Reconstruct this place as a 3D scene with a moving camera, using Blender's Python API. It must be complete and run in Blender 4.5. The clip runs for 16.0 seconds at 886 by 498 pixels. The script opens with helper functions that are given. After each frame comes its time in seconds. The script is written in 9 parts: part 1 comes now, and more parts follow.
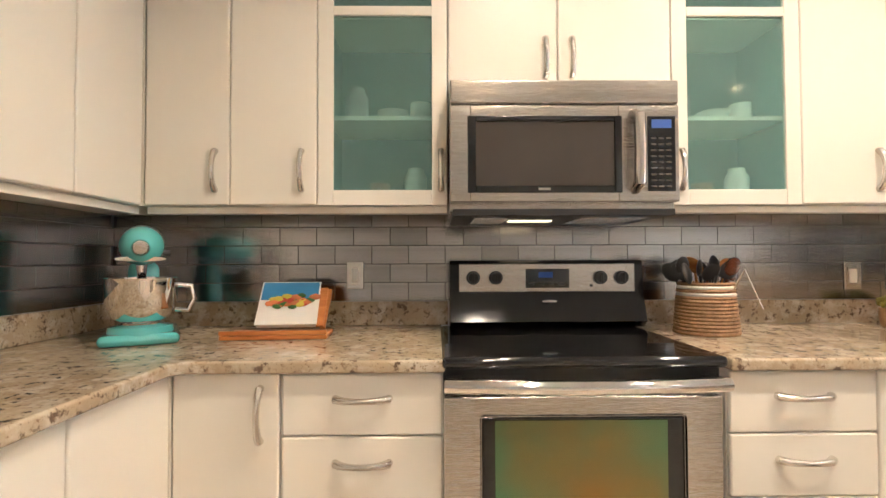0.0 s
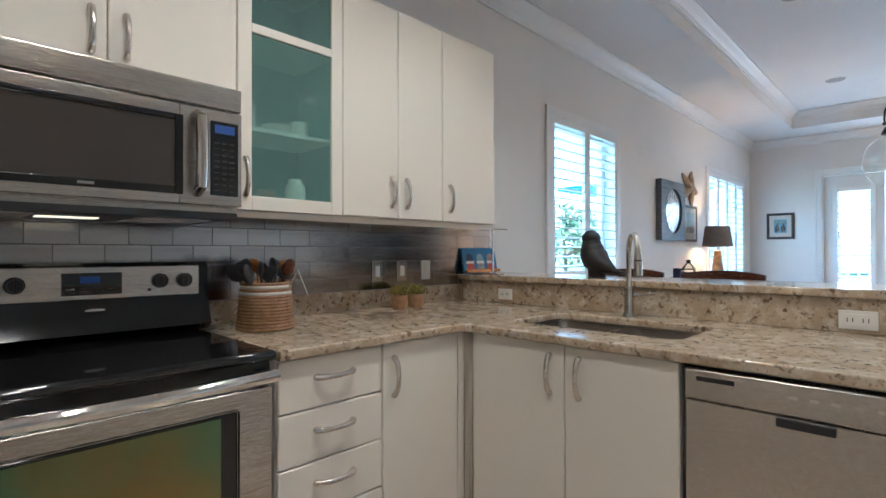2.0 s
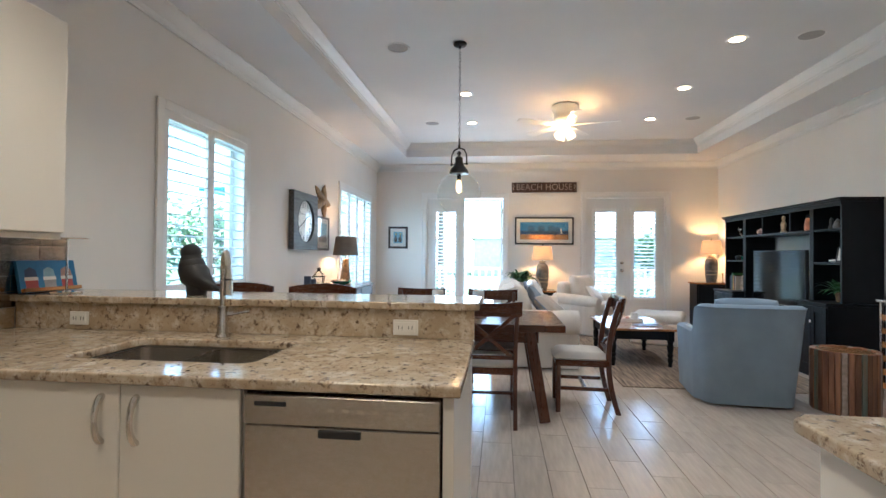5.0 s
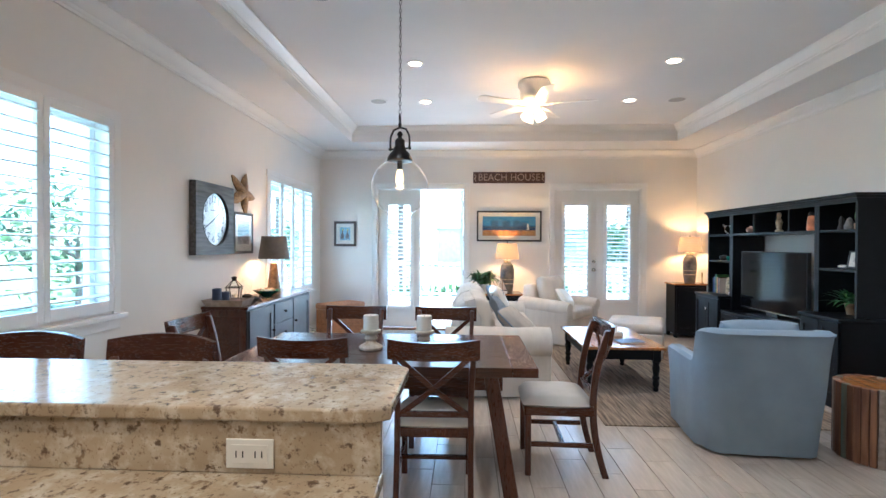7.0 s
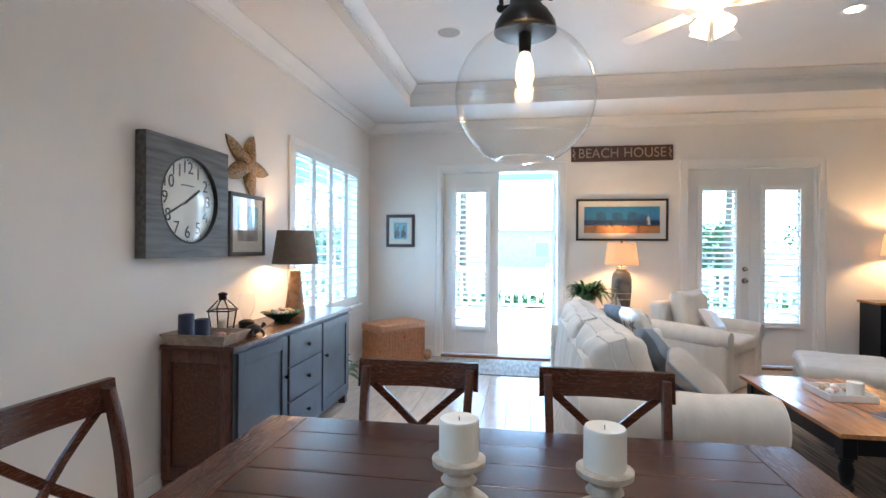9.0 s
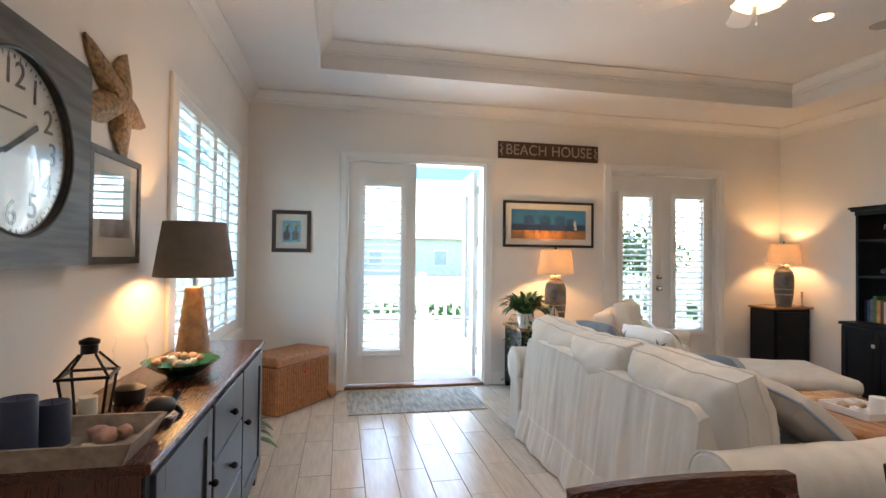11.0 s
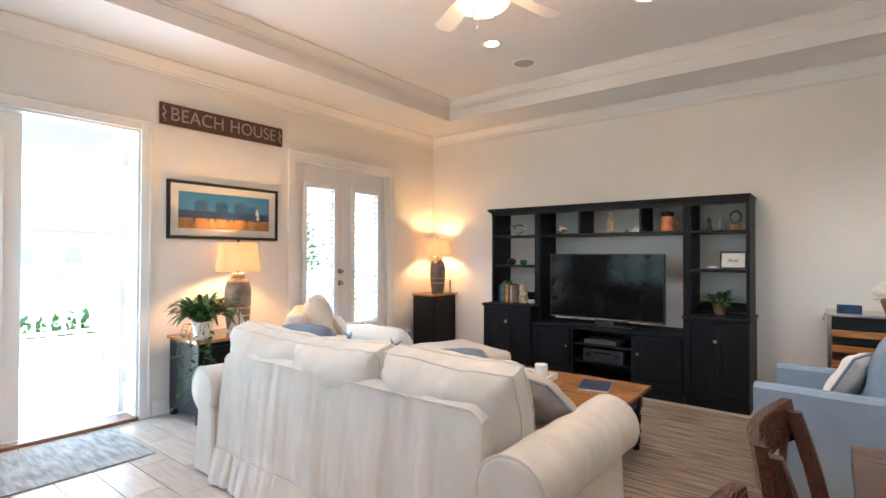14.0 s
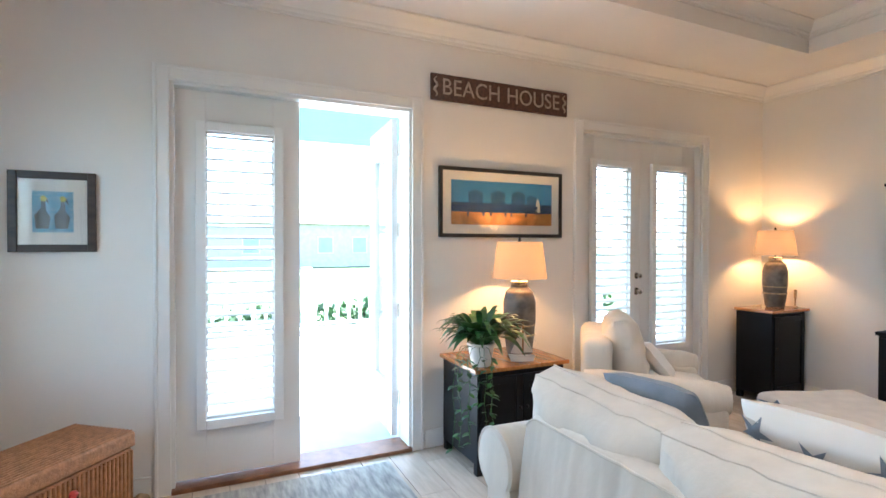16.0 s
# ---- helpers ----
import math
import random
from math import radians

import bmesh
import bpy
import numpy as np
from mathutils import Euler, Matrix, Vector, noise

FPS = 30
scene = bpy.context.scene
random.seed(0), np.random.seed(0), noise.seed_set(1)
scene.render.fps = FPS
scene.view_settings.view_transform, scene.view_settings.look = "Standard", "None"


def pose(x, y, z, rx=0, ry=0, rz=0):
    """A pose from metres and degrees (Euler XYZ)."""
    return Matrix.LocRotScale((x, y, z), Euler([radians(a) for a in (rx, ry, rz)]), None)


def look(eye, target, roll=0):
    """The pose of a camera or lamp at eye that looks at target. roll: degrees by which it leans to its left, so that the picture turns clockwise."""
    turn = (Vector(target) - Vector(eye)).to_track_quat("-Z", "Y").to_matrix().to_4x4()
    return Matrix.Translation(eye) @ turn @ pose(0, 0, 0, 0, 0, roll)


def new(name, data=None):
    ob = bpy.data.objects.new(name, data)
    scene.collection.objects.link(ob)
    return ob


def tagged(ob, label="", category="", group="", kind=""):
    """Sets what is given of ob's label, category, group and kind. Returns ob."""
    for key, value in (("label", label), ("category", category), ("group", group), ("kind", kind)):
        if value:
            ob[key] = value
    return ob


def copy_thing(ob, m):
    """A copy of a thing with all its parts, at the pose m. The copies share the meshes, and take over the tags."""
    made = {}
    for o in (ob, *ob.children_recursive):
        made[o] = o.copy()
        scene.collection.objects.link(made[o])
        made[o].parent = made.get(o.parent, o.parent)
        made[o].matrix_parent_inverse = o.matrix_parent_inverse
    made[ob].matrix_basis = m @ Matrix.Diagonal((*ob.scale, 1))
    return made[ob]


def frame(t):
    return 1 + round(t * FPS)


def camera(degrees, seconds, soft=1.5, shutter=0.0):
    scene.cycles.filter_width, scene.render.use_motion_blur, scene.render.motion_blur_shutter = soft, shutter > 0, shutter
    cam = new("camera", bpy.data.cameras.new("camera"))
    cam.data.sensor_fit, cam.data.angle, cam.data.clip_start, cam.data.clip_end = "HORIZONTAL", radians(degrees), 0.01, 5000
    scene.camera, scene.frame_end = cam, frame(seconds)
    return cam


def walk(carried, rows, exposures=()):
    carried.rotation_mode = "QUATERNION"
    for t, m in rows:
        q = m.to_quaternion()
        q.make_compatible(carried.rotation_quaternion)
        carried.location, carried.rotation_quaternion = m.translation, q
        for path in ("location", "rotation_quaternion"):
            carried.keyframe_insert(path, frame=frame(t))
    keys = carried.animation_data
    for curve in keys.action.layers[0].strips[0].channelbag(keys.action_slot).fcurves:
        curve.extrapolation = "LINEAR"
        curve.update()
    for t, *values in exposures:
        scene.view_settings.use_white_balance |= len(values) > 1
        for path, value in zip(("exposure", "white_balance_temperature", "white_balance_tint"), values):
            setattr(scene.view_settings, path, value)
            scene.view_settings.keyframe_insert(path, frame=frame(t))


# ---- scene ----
cam = camera(83.2, 16.0)
PATH = [
    (0, (-0.05, -0.024, 1.182), (-0.026, 1.975, 1.232), -0.2),
    (0.5, (-0.058, -0.015, 1.163), (0.36, 1.939, 1.227), -0.5),
    (1, (-0.056, -0.028, 1.17), (0.773, 1.791, 1.224), -0.5),
    (1.5, (-0.027, -0.074, 1.2), (1.13, 1.557, 1.23), -0.2),
    (2, (0.001, -0.103, 1.218), (1.432, 1.294, 1.233), -0.1),
    (2.5, (0.028, -0.16, 1.229), (1.671, 0.981, 1.245), -0.0),
    (3, (0.055, -0.21, 1.24), (1.839, 0.694, 1.253), 0.1),
    (3.5, (0.084, -0.258, 1.249), (1.961, 0.431, 1.261), 0.2),
    (4, (0.106, -0.291, 1.263), (2.045, 0.2, 1.276), 0.2),
    (4.5, (0.114, -0.316, 1.281), (2.088, 0.008, 1.297), 0.3),
    (4.7, (0.129, -0.326, 1.281), (2.109, -0.048, 1.307), 0.5),
    (6.8, (1.027, -0.391, 1.465), (3.025, -0.299, 1.446), 0.2),
    (7, (1.24, -0.42, 1.464), (3.238, -0.329, 1.447), 0.3),
    (7.5, (1.782, -0.429, 1.449), (3.781, -0.344, 1.431), 0.2),
    (8, (2.301, -0.383, 1.463), (4.298, -0.293, 1.439), 0.3),
    (8.5, (2.856, -0.228, 1.418), (4.837, 0.041, 1.412), 0.2),
    (8.7, (3.064, -0.15, 1.427), (5.036, 0.186, 1.42), 0.4),
    (9.2, (3.43, 0.24, 1.420), (5.41, 0.52, 1.418), 0.4),
    (9.7, (3.68, 0.70, 1.410), (5.68, 0.84, 1.415), 0.5),
    (10.3, (4.03, 1.03, 1.400), (6.03, 0.95, 1.420), 0.6),
    (10.8, (4.388, 1.109, 1.392), (6.373, 0.869, 1.428), 0.6),
    (11, (4.448, 1.16, 1.398), (6.407, 0.76, 1.431), 0.7),
    (11.5, (4.64, 1.286, 1.36), (6.447, 0.43, 1.412), 0.4),
    (12, (4.765, 1.333, 1.376), (6.353, 0.118, 1.429), 0.2),
    (12.5, (4.849, 1.363, 1.381), (6.235, -0.079, 1.432), 0.1),
    (13, (4.914, 1.369, 1.386), (6.181, -0.178, 1.436), 0.1),
    (13.5, (5.015, 1.362, 1.379), (6.24, -0.219, 1.42), 0.1),
    (14, (5.187, 1.319, 1.386), (6.423, -0.253, 1.41), 0.2),
    (14.5, (5.4, 1.249, 1.418), (6.768, -0.21, 1.433), 0.1),
    (15, (5.632, 1.131, 1.42), (7.174, -0.143, 1.432), 0.2),
    (15.5, (5.996, 1.015, 1.447), (7.679, -0.065, 1.446), 0.1),
    (16, (6.46, 0.878, 1.482), (8.278, 0.043, 1.458), 0.1),
]
EXPOSURES = [(0.0, 4.33, 5600, 8), (0.5, 4.25, 5550, 8), (1.0, 4.0, 5350, 7), (1.5, 3.6, 5050, 6), (2.0, 3.25, 4650, 4), (3.5, 2.85, 4600, 4), (4.0, 2.92, 4950, 4), (4.7, 3.14, 5100, 4), (7.0, 3.42, 4950, 5), (8.7, 3.30, 4950, 5), (11.0, 2.77, 5950, 10), (12.0, 3.32, 5950, 11), (12.5, 3.45, 5950, 11), (14.5, 3.47, 5700, 11), (15.5, 3.35, 5500, 9), (16.0, 3.08, 5500, 8)]
walk(cam, [(t, look(eye, target, roll)) for t, eye, target, roll in PATH], EXPOSURES)


# ---------- world, sun, large lights ----------
world = bpy.data.worlds.new("sky_world")
scene.world = world
world.use_nodes = True
wn, wl = world.node_tree.nodes, world.node_tree.links
sky = wn.new("ShaderNodeTexSky")
sky.sky_type = 'NISHITA'
sky.sun_disc = False
sky.sun_elevation, sky.sun_rotation = radians(52), radians(140)
wn["Background"].inputs["Strength"].default_value = 0.15
wl.new(sky.outputs["Color"], wn["Background"].inputs["Color"])
sun = new("sun", bpy.data.lights.new("sun", 'SUN'))
sun.data.energy, sun.data.angle, sun.data.color = 5.0, radians(0.6), (1.0, 0.95, 0.86)
sun.matrix_world = look((0, 0, 20), (-0.5, 0.6, 19.0))


def lamp_area(name, m, sx, sy, watts, color):
    o = new(name, bpy.data.lights.new(name, 'AREA'))
    o.data.shape, o.data.size, o.data.size_y = 'RECTANGLE', sx, sy
    o.data.energy, o.data.color = watts, color
    o.matrix_world = m
    return o


def lamp_point(name, p, watts, color, r=0.05):
    o = new(name, bpy.data.lights.new(name, 'POINT'))
    o.data.energy, o.data.color, o.data.shadow_soft_size = watts, color, r
    o.location = p
    return o


def lamp_spot(name, p, watts, color, angle=110, r=0.06):
    o = new(name, bpy.data.lights.new(name, 'SPOT'))
    o.data.energy, o.data.color, o.data.shadow_soft_size = watts, color, r
    o.data.spot_size, o.data.spot_blend = radians(angle), 0.6
    o.location = p
    return o


WARM = (1.0, 0.52, 0.19)
# the pair at x 3.62 is unseen, added to brighten north wall and dining end
for x, y in ((6.27, 0.10), (7.61, 0.10), (3.62, 0.10), (3.62, -2.46), (4.95, -2.46), (6.27, -2.46), (7.61, -2.46)):
    lamp_spot("can_light_beam", (x, y, 3.262), 4.2, (1.0, 0.93, 0.84), 135)
# kitchen ceiling spots out of view, placed to give the cabinets warm light
for x, y, w in ((0.4, 0.6, 6.4), (0.4, -1.3, 5.0), (1.6, 0.6, 8.2)):
    lamp_spot("can_light_beam", (x, y, 3.03), w, (1.0, 0.78, 0.54), 140)
for k in range(4):
    lamp_point("fan_light", (6.85 + 0.14 * math.cos(radians(90 * k + 30)), -1.17 + 0.14 * math.sin(radians(90 * k + 30)), 2.93), 1.0, (1.0, 0.50, 0.17), 0.05)
lamp_point("side_lamp_light", (9.46, -1.10, 1.36), 3.8, WARM, 0.04)
lamp_point("corner_lamp_light", (9.50, -4.05, 1.49), 3.2, WARM, 0.04)
lamp_point("sideboard_lamp_light", (7.08, 1.86, 1.36), 3.0, WARM, 0.04)
lamp_point("pendant_bulb_light", (4.80, 0.055, 1.86), 0.4, WARM, 0.03)
# daylight standing in the outer openings of doors and windows
DAY = (0.80, 0.93, 1.0)
lamp_area("door_daylight", look((10.02, 0.355, 1.2), (0, 0.355, 1.0)), 1.46, 2.3, 3.6, DAY)
lamp_area("door_daylight", look((10.02, -2.645, 1.2), (0, -2.645, 1.0)), 1.40, 2.3, 1.1, DAY)
lamp_area("window_daylight", look((4.09, 2.32, 1.66), (4.09, 0, 1.5)), 1.16, 1.34, 1.3, (0.66, 0.90, 1.0))
lamp_area("window_daylight", look((8.39, 2.32, 1.54), (8.39, 0, 1.4)), 1.76, 1.58, 3.0, (0.70, 0.91, 1.0))
lamp_area("hood_light", look((0.30, 1.86, 1.345), (0.30, 1.86, 0)), 0.16, 0.05, 3.2, (1.0, 0.74, 0.44))
import collections


# ---------- materials ----------
def mat(name, base, rough=0.5, metal=0.0, var=0.08, scale=8.0, bump=0.05, bscale=None, second=None, stretch=(1, 1, 1), spec=None, coat=0.0, rand=0.0, trans=0.0, ior=1.45, rvar=0.1):
    m = bpy.data.materials.new(name)
    m.use_nodes = True
    n, l = m.node_tree.nodes, m.node_tree.links
    b = n["Principled BSDF"]
    tc = n.new("ShaderNodeTexCoord")
    mp = n.new("ShaderNodeMapping")
    mp.inputs["Scale"].default_value = stretch
    l.new(tc.outputs["Object"], mp.inputs["Vector"])
    n1 = n.new("ShaderNodeTexNoise")
    n1.inputs["Scale"].default_value, n1.inputs["Detail"].default_value = scale, 5
    n2 = n.new("ShaderNodeTexNoise")
    n2.inputs["Scale"].default_value, n2.inputs["Detail"].default_value = (bscale or scale * 9), 3
    for q in (n1, n2):
        l.new(mp.outputs["Vector"], q.inputs["Vector"])
    mix = n.new("ShaderNodeMix")
    mix.data_type = 'RGBA'
    c2 = second or tuple(max(0.0, c * (1 - 2.2 * var)) for c in base)
    hi = base if second else tuple(min(1.0, c * (1 + var)) for c in base)
    mix.inputs["A"].default_value, mix.inputs["B"].default_value = (*c2, 1), (*hi, 1)
    rg = n.new("ShaderNodeMapRange")
    rg.inputs["From Min"].default_value, rg.inputs["From Max"].default_value = 0.3, 0.66
    l.new(n1.outputs["Fac"], rg.inputs["Value"])
    l.new(rg.outputs["Result"], mix.inputs["Factor"])
    col = mix.outputs["Result"]
    if rand:
        oi = n.new("ShaderNodeObjectInfo")
        ge = n.new("ShaderNodeNewGeometry")
        ad = n.new("ShaderNodeMath")
        ad.operation = 'ADD'
        l.new(oi.outputs["Random"], ad.inputs[0])
        l.new(ge.outputs["Random Per Island"], ad.inputs[1])
        fr = n.new("ShaderNodeMath")
        fr.operation = 'FRACT'
        l.new(ad.outputs[0], fr.inputs[0])
        r2 = n.new("ShaderNodeMapRange")
        r2.inputs["To Min"].default_value, r2.inputs["To Max"].default_value = 1 - rand, 1 + rand
        l.new(fr.outputs[0], r2.inputs["Value"])
        hv = n.new("ShaderNodeHueSaturation")
        l.new(r2.outputs["Result"], hv.inputs["Value"])
        l.new(col, hv.inputs["Color"])
        col = hv.outputs["Color"]
    l.new(col, b.inputs["Base Color"])
    rr = n.new("ShaderNodeMapRange")
    rr.inputs["To Min"].default_value, rr.inputs["To Max"].default_value = max(0.02, rough * (1 - rvar)), min(1, rough * (1 + rvar))
    l.new(n2.outputs["Fac"], rr.inputs["Value"])
    l.new(rr.outputs["Result"], b.inputs["Roughness"])
    b.inputs["Metallic"].default_value = metal
    if spec is not None:
        b.inputs["Specular IOR Level"].default_value = spec
    b.inputs["Coat Weight"].default_value = coat
    b.inputs["Coat Roughness"].default_value = 0.08
    if trans:
        b.inputs["Transmission Weight"].default_value = trans
        b.inputs["IOR"].default_value = ior
    if bump:
        bp = n.new("ShaderNodeBump")
        bp.inputs["Strength"].default_value, bp.inputs["Distance"].default_value = bump, 0.01
        l.new(n2.outputs["Fac"], bp.inputs["Height"])
        l.new(bp.outputs["Normal"], b.inputs["Normal"])
    return m


def wood(name, dark, light, rough=0.35, axis=0, scale=3.0, coat=0.0, rand=0.0):
    st = [14, 14, 14]
    st[axis] = 1.2
    return mat(name, light, rough, second=dark, stretch=tuple(st), scale=scale, bump=0.06, bscale=scale * 6, coat=coat, rand=rand)


def glow(name, color, strength):
    m = bpy.data.materials.new(name)
    m.use_nodes = True
    b = m.node_tree.nodes["Principled BSDF"]
    b.inputs["Base Color"].default_value = (*[min(1, c) for c in color], 1)
    b.inputs["Emission Color"].default_value = (*color, 1)
    b.inputs["Emission Strength"].default_value = strength
    b.inputs["Roughness"].default_value = 0.6
    return m


def lit_cloth(name, color, strength, through_color):
    """A shade or frosted glass that glows and lets the light of its bulb through."""
    m = bpy.data.materials.new(name)
    m.use_nodes = True
    n, l = m.node_tree.nodes, m.node_tree.links
    n.remove(n["Principled BSDF"])
    tl, df, em = n.new("ShaderNodeBsdfTranslucent"), n.new("ShaderNodeBsdfDiffuse"), n.new("ShaderNodeEmission")
    weave = n.new("ShaderNodeTexNoise")
    weave.inputs["Scale"].default_value = 60
    tone = n.new("ShaderNodeMix")
    tone.data_type = 'RGBA'
    tone.inputs["A"].default_value = (*[c * 0.88 for c in through_color], 1)
    tone.inputs["B"].default_value = (*through_color, 1)
    l.new(weave.outputs["Fac"], tone.inputs["Factor"])
    l.new(tone.outputs["Result"], tl.inputs["Color"])
    l.new(tone.outputs["Result"], df.inputs["Color"])
    em.inputs["Color"].default_value, em.inputs["Strength"].default_value = (*color, 1), strength
    mx, ad = n.new("ShaderNodeMixShader"), n.new("ShaderNodeAddShader")
    mx.inputs[0].default_value = 0.5
    l.new(tl.outputs[0], mx.inputs[1])
    l.new(df.outputs[0], mx.inputs[2])
    l.new(mx.outputs[0], ad.inputs[0])
    l.new(em.outputs[0], ad.inputs[1])
    l.new(ad.outputs[0], n["Material Output"].inputs["Surface"])
    return m


def pane_glass(name, tint, rough=0.0, film=0.0):
    """Thin glass: mostly clear, a little gloss by Fresnel."""
    m = bpy.data.materials.new(name)
    m.use_nodes = True
    n, l = m.node_tree.nodes, m.node_tree.links
    n.remove(n["Principled BSDF"])
    t, g, mx = n.new("ShaderNodeBsdfTransparent"), n.new("ShaderNodeBsdfGlossy"), n.new("ShaderNodeMixShader")
    t.inputs["Color"].default_value = (*tint, 1)
    g.inputs["Roughness"].default_value = rough
    f = n.new("ShaderNodeLayerWeight")
    f.inputs["Blend"].default_value = 0.5
    pw = n.new("ShaderNodeMath")
    pw.operation = 'POWER'
    pw.inputs[1].default_value = 4.0
    ma = n.new("ShaderNodeMath")
    ma.operation = 'MULTIPLY_ADD'
    ma.inputs[1].default_value, ma.inputs[2].default_value = 0.75, 0.04
    l.new(f.outputs["Facing"], pw.inputs[0])
    l.new(pw.outputs[0], ma.inputs[0])
    l.new(ma.outputs[0], mx.inputs[0])
    l.new(t.outputs[0], mx.inputs[1])
    l.new(g.outputs[0], mx.inputs[2])
    out = mx.outputs[0]
    if film:
        df, m2 = n.new("ShaderNodeBsdfDiffuse"), n.new("ShaderNodeMixShader")
        df.inputs["Color"].default_value = (0.30, 0.44, 0.42, 1)
        m2.inputs[0].default_value = film
        l.new(out, m2.inputs[1])
        l.new(df.outputs[0], m2.inputs[2])
        out = m2.outputs[0]
    l.new(out, n["Material Output"].inputs["Surface"])
    return m


def granite(name):
    m = mat(name, (0.50, 0.405, 0.285), 0.12, second=(0.37, 0.275, 0.175), scale=6.0, bump=0.0, rvar=0.3)
    n, l = m.node_tree.nodes, m.node_tree.links
    b = n["Principled BSDF"]
    tc = n["Texture Coordinate"]
    col = b.inputs["Base Color"].links[0].from_socket
    for sc, lo, hi, c in ((16, 0.48, 0.66, (0.60, 0.52, 0.41)), (24, 0.58, 0.67, (0.27, 0.19, 0.12)), (34, 0.565, 0.65, (0.14, 0.095, 0.065)), (90, 0.60, 0.66, (0.28, 0.19, 0.12))):
        t = n.new("ShaderNodeTexNoise")
        t.inputs["Scale"].default_value, t.inputs["Detail"].default_value = sc, 4
        t.inputs["Roughness"].default_value = 0.65
        l.new(tc.outputs["Object"], t.inputs["Vector"])
        r = n.new("ShaderNodeMapRange")
        r.inputs["From Min"].default_value, r.inputs["From Max"].default_value = lo, hi
        l.new(t.outputs["Fac"], r.inputs["Value"])
        x = n.new("ShaderNodeMix")
        x.data_type = 'RGBA'
        l.new(r.outputs["Result"], x.inputs["Factor"])
        l.new(col, x.inputs["A"])
        x.inputs["B"].default_value = (*c, 1)
        col = x.outputs["Result"]
    l.new(col, b.inputs["Base Color"])
    return m


